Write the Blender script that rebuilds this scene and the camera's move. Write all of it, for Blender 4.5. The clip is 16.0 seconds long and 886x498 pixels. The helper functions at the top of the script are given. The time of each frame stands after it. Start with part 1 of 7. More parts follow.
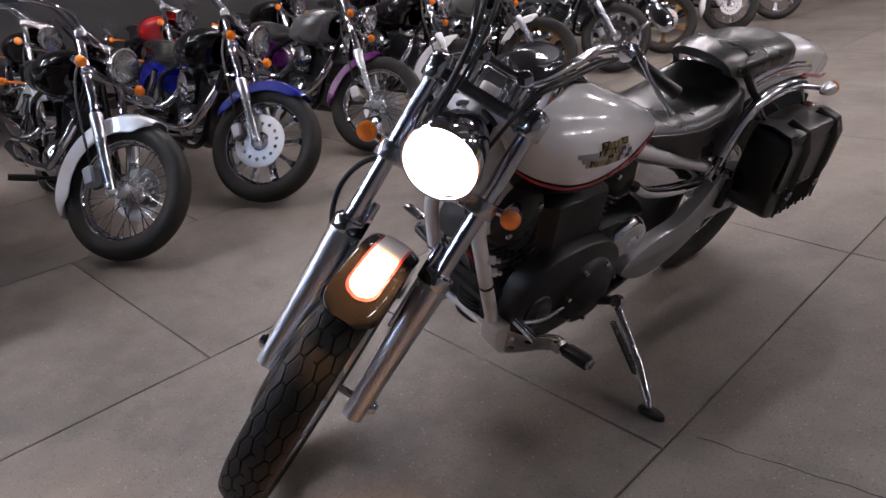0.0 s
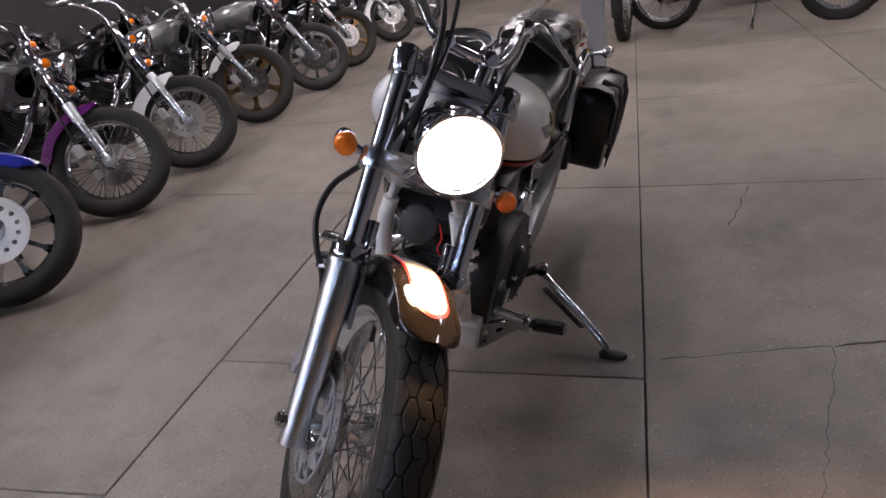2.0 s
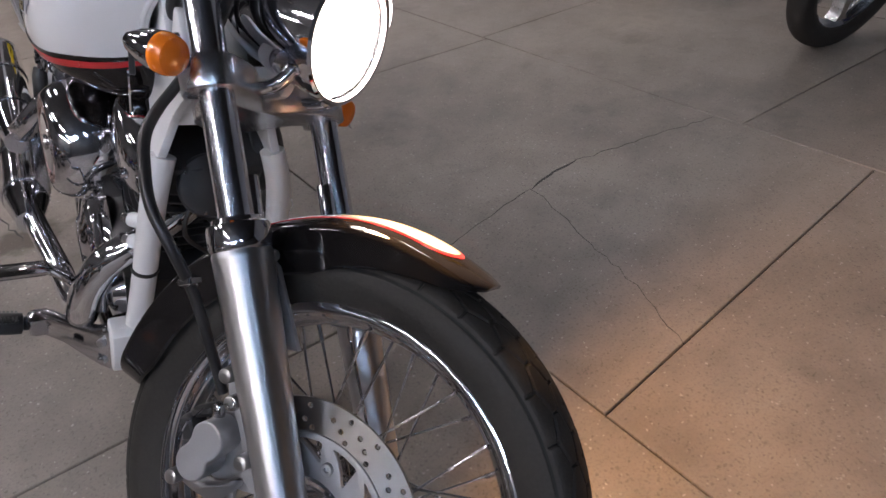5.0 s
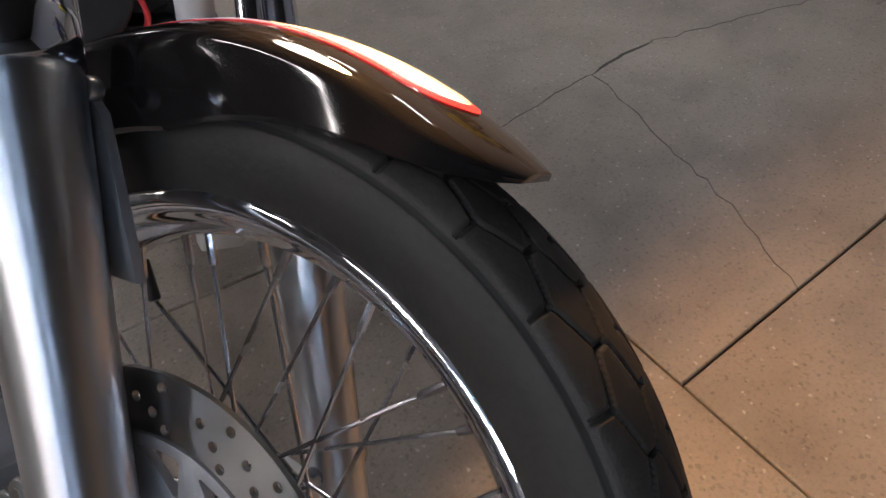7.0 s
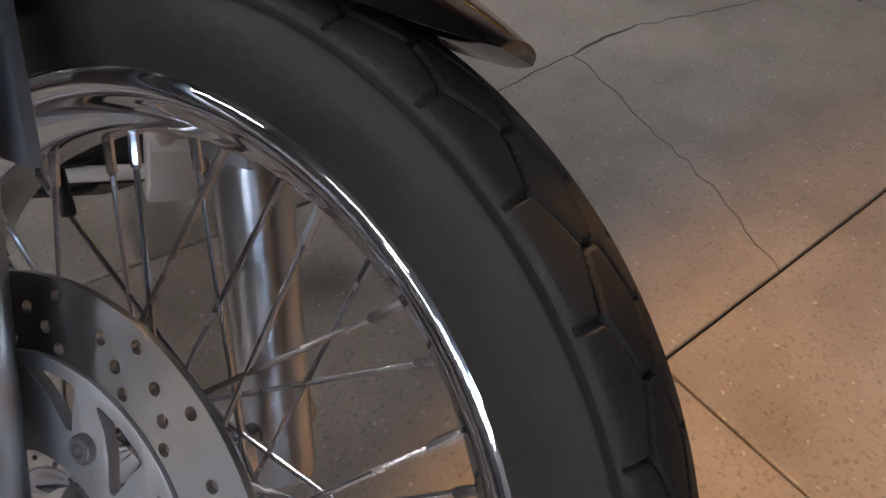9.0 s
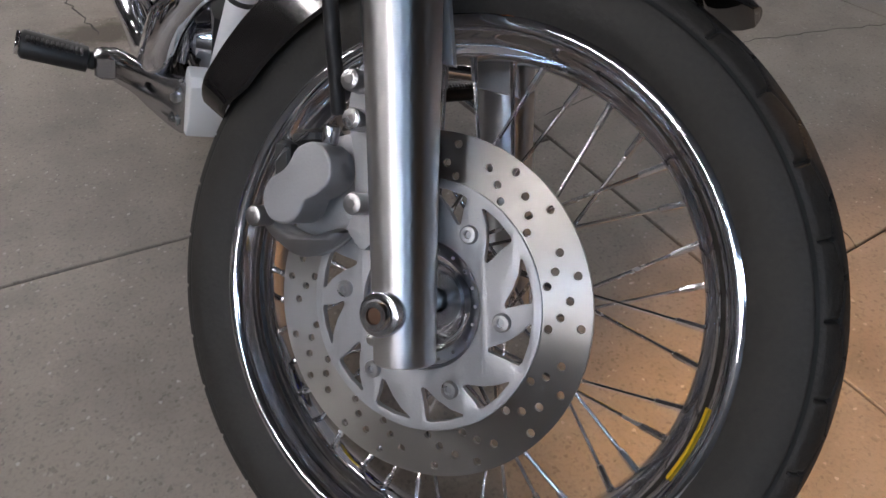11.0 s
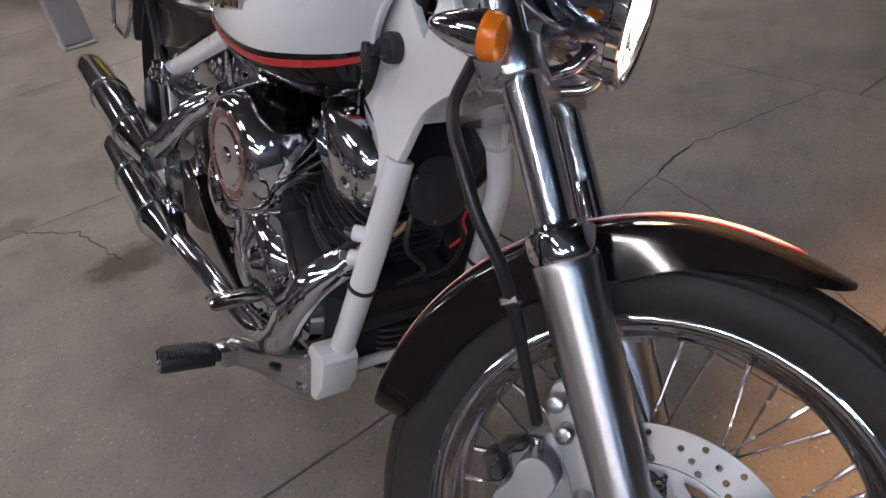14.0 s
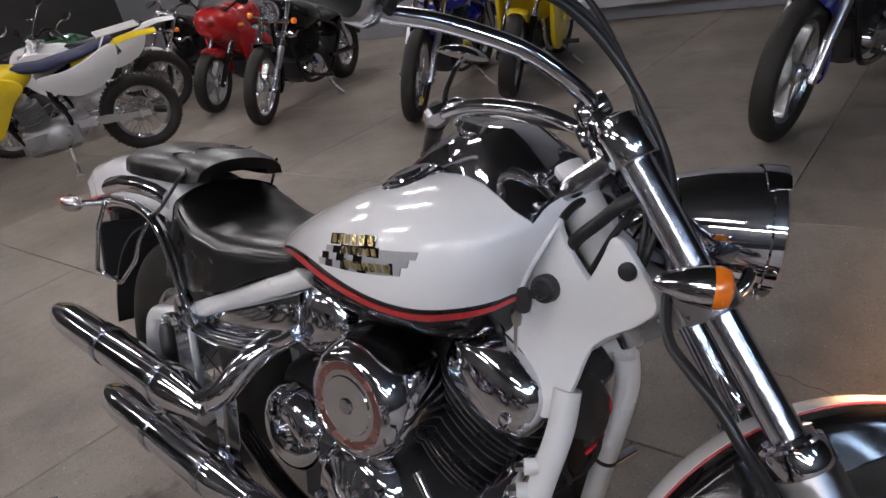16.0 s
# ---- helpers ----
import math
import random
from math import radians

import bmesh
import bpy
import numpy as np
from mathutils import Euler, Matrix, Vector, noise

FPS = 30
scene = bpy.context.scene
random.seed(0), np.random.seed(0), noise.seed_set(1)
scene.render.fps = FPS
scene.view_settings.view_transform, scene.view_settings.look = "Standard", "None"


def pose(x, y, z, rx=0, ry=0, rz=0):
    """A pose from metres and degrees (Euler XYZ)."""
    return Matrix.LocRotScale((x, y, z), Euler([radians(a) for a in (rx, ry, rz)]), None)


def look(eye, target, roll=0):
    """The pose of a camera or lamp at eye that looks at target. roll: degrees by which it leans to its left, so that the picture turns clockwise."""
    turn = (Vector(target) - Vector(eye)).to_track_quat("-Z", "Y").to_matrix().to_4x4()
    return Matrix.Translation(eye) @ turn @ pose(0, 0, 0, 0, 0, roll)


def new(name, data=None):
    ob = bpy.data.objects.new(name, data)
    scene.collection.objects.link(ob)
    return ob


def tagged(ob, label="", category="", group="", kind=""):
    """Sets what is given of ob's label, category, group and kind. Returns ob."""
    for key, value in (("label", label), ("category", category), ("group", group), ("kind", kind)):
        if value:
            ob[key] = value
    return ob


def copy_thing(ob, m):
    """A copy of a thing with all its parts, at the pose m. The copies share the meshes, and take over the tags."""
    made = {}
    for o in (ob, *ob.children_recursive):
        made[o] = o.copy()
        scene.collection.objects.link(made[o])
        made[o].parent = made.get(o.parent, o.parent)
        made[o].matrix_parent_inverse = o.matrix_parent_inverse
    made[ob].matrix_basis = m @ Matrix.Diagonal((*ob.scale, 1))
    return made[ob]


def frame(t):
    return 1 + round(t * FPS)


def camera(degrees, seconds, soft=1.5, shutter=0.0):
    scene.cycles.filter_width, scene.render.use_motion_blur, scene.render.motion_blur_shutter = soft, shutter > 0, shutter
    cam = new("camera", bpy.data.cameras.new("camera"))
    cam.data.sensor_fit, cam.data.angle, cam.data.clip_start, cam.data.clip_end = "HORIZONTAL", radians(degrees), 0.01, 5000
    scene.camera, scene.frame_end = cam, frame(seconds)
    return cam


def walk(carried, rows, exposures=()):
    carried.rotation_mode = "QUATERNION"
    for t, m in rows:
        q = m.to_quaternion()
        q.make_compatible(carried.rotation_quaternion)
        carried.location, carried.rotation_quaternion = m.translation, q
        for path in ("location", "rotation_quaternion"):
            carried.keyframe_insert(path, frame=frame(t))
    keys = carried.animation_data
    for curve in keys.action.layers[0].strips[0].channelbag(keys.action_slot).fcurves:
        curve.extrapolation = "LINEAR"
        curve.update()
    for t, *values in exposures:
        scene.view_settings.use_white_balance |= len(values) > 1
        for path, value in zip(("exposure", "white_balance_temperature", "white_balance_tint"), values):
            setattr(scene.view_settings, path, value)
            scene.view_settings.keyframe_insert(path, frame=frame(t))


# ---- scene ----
cam = camera(67.9, 16.0)
PATH = [
    (0, (1.248, -0.567, 1.161), (-0.127, 0.638, 0.35), -5.4),
    (0.5, (1.117, -0.687, 1.138), (-0.088, 0.659, 0.281), -6.1),
    (1, (0.978, -0.824, 1.14), (-0.022, 0.671, 0.266), -7.4),
    (1.5, (0.803, -0.847, 1.139), (0.017, 0.784, 0.289), -9.7),
    (2, (0.643, -0.861, 1.156), (0.038, 0.846, 0.307), -9.8),
    (2.5, (0.486, -0.881, 1.157), (0.163, 0.901, 0.307), -9.4),
    (3, (0.317, -0.906, 1.135), (0.265, 0.888, 0.251), -9.9),
    (3.5, (0.167, -0.812, 1.114), (0.263, 0.942, 0.157), -10.7),
    (4, (0.054, -0.69, 1.098), (0.389, 0.957, 0.013), -10.7),
    (4.5, (-0.035, -0.58, 1.09), (0.628, 0.942, -0.025), -8.8),
    (5, (-0.072, -0.475, 1.043), (0.812, 0.891, -0.121), -5.7),
    (5.2, (-0.047, -0.453, 1.015), (0.868, 0.863, -0.18), -5.1),
    (7.3, (0.124, -0.22, 0.732), (0.785, 1.074, -0.641), -5.8),
    (7.5, (0.131, -0.215, 0.704), (0.82, 1.056, -0.677), -4.3),
    (8, (0.141, -0.206, 0.681), (0.875, 1.038, -0.703), -3.0),
    (8.5, (0.139, -0.216, 0.679), (0.898, 1.017, -0.701), -2.1),
    (9, (0.118, -0.231, 0.693), (0.876, 1.038, -0.655), -1.6),
    (9.5, (0.066, -0.26, 0.717), (0.796, 1.048, -0.607), 0.1),
    (10, (-0.004, -0.292, 0.738), (0.668, 1.052, -0.581), 0.1),
    (10.2, (-0.045, -0.308, 0.737), (0.643, 1.058, -0.551), 0.2),
    (12.3, (-0.229, -0.364, 0.863), (0.479, 0.923, -0.494), 0.1),
    (12.5, (-0.242, -0.359, 0.89), (0.464, 0.937, -0.46), -1.5),
    (13, (-0.273, -0.3, 0.946), (0.495, 1.027, -0.34), -5.9),
    (13.5, (-0.311, -0.231, 0.998), (0.513, 1.106, -0.24), -9.0),
    (14, (-0.299, -0.195, 1.029), (0.571, 1.175, -0.14), -9.6),
    (14.5, (-0.304, -0.17, 1.09), (0.642, 1.257, 0.056), -11.0),
    (15, (-0.373, -0.134, 1.167), (0.735, 1.279, 0.287), -12.0),
    (15.5, (-0.487, -0.08, 1.221), (0.757, 1.253, 0.399), -12.9),
    (16, (-0.519, 0.073, 1.214), (0.8, 1.301, 0.348), -12.4),
]
EXPOSURES = [(0.0, 0.26, 6520, 17), (3.0, 0.12, 6560, 17), (5.0, 0.18, 6520, 14), (7.5, 0.16, 6700, 10), (9.0, 0.18, 6700, 10), (10.0, 0.25, 6600, 9), (12.5, 0.02, 6600, 10), (14.5, 0.02, 6560, 11), (16.0, -0.04, 6500, 11)]
walk(cam, [(t, look(eye, target, roll)) for t, eye, target, roll in PATH], EXPOSURES)

# ---- world, lights ----
world = bpy.data.worlds.new("world")
scene.world = world
world.use_nodes = True
world.node_tree.nodes["Background"].inputs[0].default_value = (0.5, 0.55, 0.62, 1)
world.node_tree.nodes["Background"].inputs[1].default_value = 0.02
TUBE_POWER = 100.0
LAMP_POWER = 62.0


# ---- mesh helpers ----
def cat(pts, steps=6):
    """A smooth line through the points."""
    p = [Vector(q) for q in pts]
    out = []
    for i in range(len(p) - 1):
        a, b, c, d = p[max(i - 1, 0)], p[i], p[i + 1], p[min(i + 2, len(p) - 1)]
        for k in range(steps):
            t = k / steps
            out.append(0.5 * ((2 * b) + (c - a) * t + (2 * a - 5 * b + 4 * c - d) * t * t + (3 * b - a - 3 * c + d) * t ** 3))
    return out + [p[-1]]


class Geo:
    """Vertices and faces of one mesh."""

    def __init__(self):
        self.v, self.f = [], []

    def add(self, v, f):
        n = len(self.v)
        self.v += [Vector(p) for p in v]
        self.f += [tuple(n + i for i in q) for q in f]
        return self

    def join(self, other, m=None):
        return self.add([m @ p for p in other.v] if m else other.v, other.f)

    def moved(self, m):
        self.v = [m @ p for p in self.v]
        return self

    def loft(self, rings, closed=True, caps=True, ends=False):
        """Rings of equally many points; ends: the last ring meets the first."""
        k, n = len(rings[0]), len(rings)
        f = []
        for i in range(n if ends else n - 1):
            for j in range(k if closed else k - 1):
                a, b = i * k + j, i * k + (j + 1) % k
                c, d = (i + 1) % n * k + (j + 1) % k, (i + 1) % n * k + j
                f.append((a, b, c, d))
        if caps and not ends and closed:
            f.append(tuple(range(k))[::-1])
            f.append(tuple((n - 1) * k + j for j in range(k)))
        return self.add([p for r in rings for p in r], f)

    def tube(self, pts, r, n=12, caps=True, flat=1.0):
        pts = [Vector(p) for p in pts]
        rr = r if isinstance(r, (list, tuple)) else [r] * len(pts)
        t0 = (pts[1] - pts[0]).normalized()
        side = t0.orthogonal().normalized()
        rings = []
        for i, p in enumerate(pts):
            t = (pts[min(i + 1, len(pts) - 1)] - pts[max(i - 1, 0)]).normalized()
            side = (side - t * side.dot(t)).normalized()
            up = t.cross(side)
            rad = rr[i] if i < len(rr) else rr[-1]
            rings.append([p + rad * (math.cos(2 * math.pi * j / n) * side + flat * math.sin(2 * math.pi * j / n) * up) for j in range(n)])
        return self.loft(rings, caps=caps)

    def lathe(self, prof, m=None, n=32, closed=False):
        """Points (radius, height) turned round z."""
        m = m or Matrix()
        rings = []
        for j in range(n):
            a = 2 * math.pi * j / n
            rings.append([m @ Vector((r * math.cos(a), r * math.sin(a), h)) for r, h in prof])
        return self.loft(rings, closed=closed, ends=True, caps=False)

    def box(self, c, s, bev=0.004, m=None):
        m = m or Matrix()
        hx, hy, hz = [q / 2 for q in s]
        b = min(bev, hx * 0.9, hy * 0.9, hz * 0.9)
        c = Vector(c)
        rings = []
        for z, k in ((-hz, b), (-hz + b, 0), (hz - b, 0), (hz, b)):
            x, y = hx - k, hy - k
            q = b * 0.7
            pts = [(x - q, -y), (x, -y + q), (x, y - q), (x - q, y), (-x + q, y), (-x, y - q), (-x, -y + q), (-x + q, -y)]
            rings.append([m @ (c + Vector((px, py, z))) for px, py in pts])
        return self.loft(rings)

    def ball(self, c, r, n=14, k=8):
        prof = [(math.sin(math.pi * i / k), -math.cos(math.pi * i / k)) for i in range(k + 1)]
        r = (r, r, r) if isinstance(r, (int, float)) else r
        return self.lathe(prof, Matrix.Translation(c) @ Matrix.Diagonal((*r, 1)), n)

    def cyl(self, a, b, r, n=16, r2=None, bev=0.0):
        a, b = Vector(a), Vector(b)
        d = (b - a).normalized()
        if bev:
            return self.tube([a, a + d * bev * 0.3, a + d * bev, b - d * bev, b - d * bev * 0.3, b], [r - bev, r - bev * 0.3, r, r, r - bev * 0.3, r - bev], n)
        return self.tube([a, b], [r, r2 if r2 is not None else r], n)

    def fill(self, loops, depth, m=None, bevel=0.0):
        """A flat plate with holes: the first loop is the outline, in x and y, centred on z = 0."""
        cu = bpy.data.curves.new("plate", "CURVE")
        cu.dimensions, cu.fill_mode, cu.extrude = "2D", "BOTH", depth / 2
        cu.bevel_depth, cu.bevel_resolution = bevel, 1
        for loop in loops:
            sp = cu.splines.new("POLY")
            sp.points.add(len(loop) - 1)
            for q, p in zip(sp.points, loop):
                q.co = (p[0], p[1], 0, 1)
            sp.use_cyclic_u = True
        ob = bpy.data.objects.new("plate", cu)
        me = bpy.data.meshes.new_from_object(ob)
        m = m or Matrix()
        bm = bmesh.new()
        bm.from_mesh(me)
        bmesh.ops.remove_doubles(bm, verts=bm.verts, dist=1e-6)
        bm.verts.index_update()
        self.add([m @ v.co for v in bm.verts], [tuple(v.index for v in p.verts) for p in bm.faces])
        bm.free()
        bpy.data.objects.remove(ob)
        bpy.data.curves.remove(cu)
        bpy.data.meshes.remove(me)
        return self


def mesh_of(name, g, mat, sharp=38):
    me = bpy.data.meshes.new(name)
    me.from_pydata([tuple(p) for p in g.v], [], g.f)
    me.materials.append(mat)
    me.polygons.foreach_set("use_smooth", [True] * len(me.polygons))
    me.set_sharp_from_angle(angle=radians(sharp))
    bm = bmesh.new()
    bm.from_mesh(me)
    bmesh.ops.recalc_face_normals(bm, faces=bm.faces)
    bm.to_mesh(me)
    bm.free()
    return me


def part(name, g, mat, parent=None, label="", sharp=38):
    ob = new(name, mesh_of(name, g, mat, sharp))
    if parent:
        ob.parent = parent
    if label:
        ob["label"] = label
    return ob


def thing(name, m, label, category, group="", kind=""):
    ob = new(name)
    ob.empty_display_size = 0.1
    ob.matrix_world = m
    return tagged(ob, label, category, group, kind)


def circle(r, n=32, c=(0, 0), turn=0.0):
    return [(c[0] + r * math.cos(2 * math.pi * i / n + turn), c[1] + r * math.sin(2 * math.pi * i / n + turn)) for i in range(n)]


def hull_ring(pts, n=10):
    """A closed smooth ring through the points."""
    p = [Vector(q) for q in pts]
    out, k = [], len(p)
    for i in range(k):
        a, b, c, d = p[i - 1], p[i], p[(i + 1) % k], p[(i + 2) % k]
        for s in range(n):
            t = s / n
            out.append(0.5 * ((2 * b) + (c - a) * t + (2 * a - 5 * b + 4 * c - d) * t * t + (3 * b - a - 3 * c + d) * t ** 3))
    return out


# ---- materials ----
def surf(name, col, rough=0.5, metal=0.0, var=0.15, scale=6.0, fine=120.0, bump=0.0, coat=0.0, rvar=0.1, stretch=(1, 1, 1), alpha=1.0, trans=0.0, tint=None, spec=0.5, aniso=0.0):
    """Base colour and gloss varied at two sizes, with a fine relief."""
    m = bpy.data.materials.new(name)
    m.use_nodes = True
    nt = m.node_tree
    N, L = nt.nodes, nt.links
    b = N["Principled BSDF"]
    tc = N.new("ShaderNodeTexCoord")
    mp = N.new("ShaderNodeMapping")
    mp.inputs["Scale"].default_value = stretch
    L.new(tc.outputs["Object"], mp.inputs["Vector"])
    big, small = N.new("ShaderNodeTexNoise"), N.new("ShaderNodeTexNoise")
    for t, sc, de in ((big, scale, 6), (small, fine, 3)):
        t.inputs["Scale"].default_value, t.inputs["Detail"].default_value = sc, de
        L.new(mp.outputs[0], t.inputs["Vector"])
    mix = N.new("ShaderNodeMix")
    mix.data_type = "RGBA"
    lo = [c * (1 - var) for c in col]
    hi = [min(1, c * (1 + var)) for c in (tint or col)]
    mix.inputs[6].default_value, mix.inputs[7].default_value = (*lo, 1), (*hi, 1)
    avg = N.new("ShaderNodeMath")
    avg.operation = "MULTIPLY_ADD"
    avg.inputs[1].default_value = 0.35
    half = N.new("ShaderNodeMath")
    half.operation = "MULTIPLY"
    half.inputs[1].default_value = 0.65
    L.new(big.outputs[0], half.inputs[0])
    L.new(small.outputs[0], avg.inputs[0])
    L.new(half.outputs[0], avg.inputs[2])
    L.new(avg.outputs[0], mix.inputs[0])
    L.new(mix.outputs[2], b.inputs["Base Color"])
    rr = N.new("ShaderNodeMapRange")
    rr.inputs[1].default_value, rr.inputs[2].default_value = 0.3, 0.7
    rr.inputs[3].default_value, rr.inputs[4].default_value = max(0.02, rough - rvar), min(1, rough + rvar)
    L.new(big.outputs[0], rr.inputs[0])
    L.new(rr.outputs[0], b.inputs["Roughness"])
    b.inputs["Metallic"].default_value = metal
    b.inputs["Coat Weight"].default_value, b.inputs["Coat Roughness"].default_value = coat, 0.04
    b.inputs["Transmission Weight"].default_value = trans
    b.inputs["Specular IOR Level"].default_value = spec
    if aniso:
        tg = N.new("ShaderNodeTangent")
        tg.direction_type, tg.axis = "RADIAL", "Z"
        b.inputs["Anisotropic"].default_value, b.inputs["Anisotropic Rotation"].default_value = aniso, 0.25
        L.new(tg.outputs[0], b.inputs["Tangent"])
    if bump:
        bp = N.new("ShaderNodeBump")
        bp.inputs["Strength"].default_value, bp.inputs["Distance"].default_value = bump, 0.002
        L.new(small.outputs[0], bp.inputs["Height"])
        L.new(bp.outputs[0], b.inputs["Normal"])
    return m


CHROME = surf("chrome", (0.68, 0.69, 0.73), 0.07, 1.0, 0.05, 9, 60, rvar=0.04)
CHROME_DULL = surf("worn chrome", (0.52, 0.52, 0.54), 0.2, 1.0, 0.12, 12, 90, rvar=0.1)
ALLOY = surf("brushed alloy", (0.66, 0.67, 0.69), 0.27, 1.0, 0.04, 3, 500, 0.03, rvar=0.03)
CAST = surf("cast alloy paint", (0.37, 0.37, 0.38), 0.42, 0.5, 0.08, 20, 400, 0.15)
SPOKE = surf("spoke wire", (0.66, 0.66, 0.68), 0.20, 1.0, 0.1, 30, 300)
STEEL = surf("disc steel", (0.36, 0.35, 0.34), 0.30, 1.0, 0.06, 3, 500, 0.02, rvar=0.03, aniso=0.9)
TURNED = surf("turned alloy", (0.62, 0.63, 0.65), 0.36, 1.0, 0.04, 3, 500, 0.01, rvar=0.03, aniso=0.88)
HARDCHROME = surf("hard chrome", (0.70, 0.72, 0.78), 0.13, 1.0, 0.04, 9, 60, rvar=0.01, aniso=1.0)
RUST = surf("rusty bore", (0.09, 0.045, 0.025), 0.8, 0.0, 0.3, 60, 300)
# Darker rubber for the tread cuts: the shade in them put into the colour.
GROOVE_SHADE = surf("tread groove shade", (0.003, 0.003, 0.003), 0.8)
DULL_RED = surf("dull red ring", (0.42, 0.22, 0.20), 0.25, 0.9, 0.2, 30, 200)
BOLT = surf("bolt steel", (0.45, 0.45, 0.46), 0.3, 1.0, 0.1)
RUBBER = surf("tyre rubber", (0.013, 0.012, 0.011), 0.6, 0, 0.45, 16, 200, 0.25, tint=(0.030, 0.027, 0.024), spec=0.28)
YELLOWMARK = surf("yellow crayon", (0.75, 0.48, 0.01), 0.6, 0, 0.3, 60, 300)
HOSE = surf("black hose", (0.015, 0.015, 0.016), 0.42, 0, 0.2, 30, 300, 0.1)
WHITE = surf("white paint", (0.86, 0.86, 0.87), 0.22, 0, 0.03, 4, 200, coat=0.8, rvar=0.05)
FRAME_WHITE = surf("white frame enamel", (0.74, 0.74, 0.74), 0.35, 0, 0.06, 14, 160, 0.12, coat=0.3)
BLACK = surf("black paint", (0.009, 0.008, 0.008), 0.07, 0, 0.2, 6, 900, rvar=0.03, spec=0.36)
RED = surf("red paint", (0.55, 0.025, 0.03), 0.3, 0, 0.1, 6, 200, coat=0.5)
LEATHER = surf("black leather", (0.006, 0.0057, 0.0057), 0.29, 0, 0.2, 5, 420, 0.08, rvar=0.03, spec=0.6)
FIN = surf("fin edges", (0.11, 0.11, 0.115), 0.30, 0.9, 0.2, 20, 260, 0.1)
PLASTIC = surf("black plastic", (0.022, 0.022, 0.023), 0.5, 0, 0.2, 20, 300, 0.15)
ENGINE = surf("black engine enamel", (0.02, 0.02, 0.021), 0.45, 0.2, 0.2, 20, 260, 0.2)
AMBER = surf("amber lens", (0.85, 0.20, 0.012), 0.18, 0, 0.1, 40, 200, 0.2, coat=0.6)
REDLENS = surf("red lens", (0.45, 0.012, 0.012), 0.18, 0, 0.1, 40, 200, 0.2, coat=0.6)
GOLD = surf("gold emblem", (0.33, 0.25, 0.11), 0.3, 0.8, 0.1, 40, 200)
GREY = surf("grey enamel", (0.30, 0.30, 0.31), 0.4, 0, 0.1, 10, 200, 0.1)


def glow(name, col, strength):
    m = bpy.data.materials.new(name)
    m.use_nodes = True
    b = m.node_tree.nodes["Principled BSDF"]
    b.inputs["Base Color"].default_value = (0.8, 0.8, 0.8, 1)
    b.inputs["Emission Color"].default_value, b.inputs["Emission Strength"].default_value = (*col, 1), strength
    return m


def glass(name, col, rough=0.02):
    m = bpy.data.materials.new(name)
    m.use_nodes = True
    b = m.node_tree.nodes["Principled BSDF"]
    b.inputs["Base Color"].default_value = (*col, 1)
    b.inputs["Transmission Weight"].default_value, b.inputs["Roughness"].default_value = 1.0, rough
    return m


GLASS = glass("clear glass", (0.95, 0.96, 0.97))
TUBE_GLOW = glow("fluorescent tube", (1.0, 0.95, 0.96), TUBE_POWER)
COOL_GLOW = glow("cool fluorescent tube", (0.50, 0.70, 1.0), TUBE_POWER * 0.9)
BULB_GLOW = glow("lit headlamp", (1.0, 0.86, 0.74), 55.0)

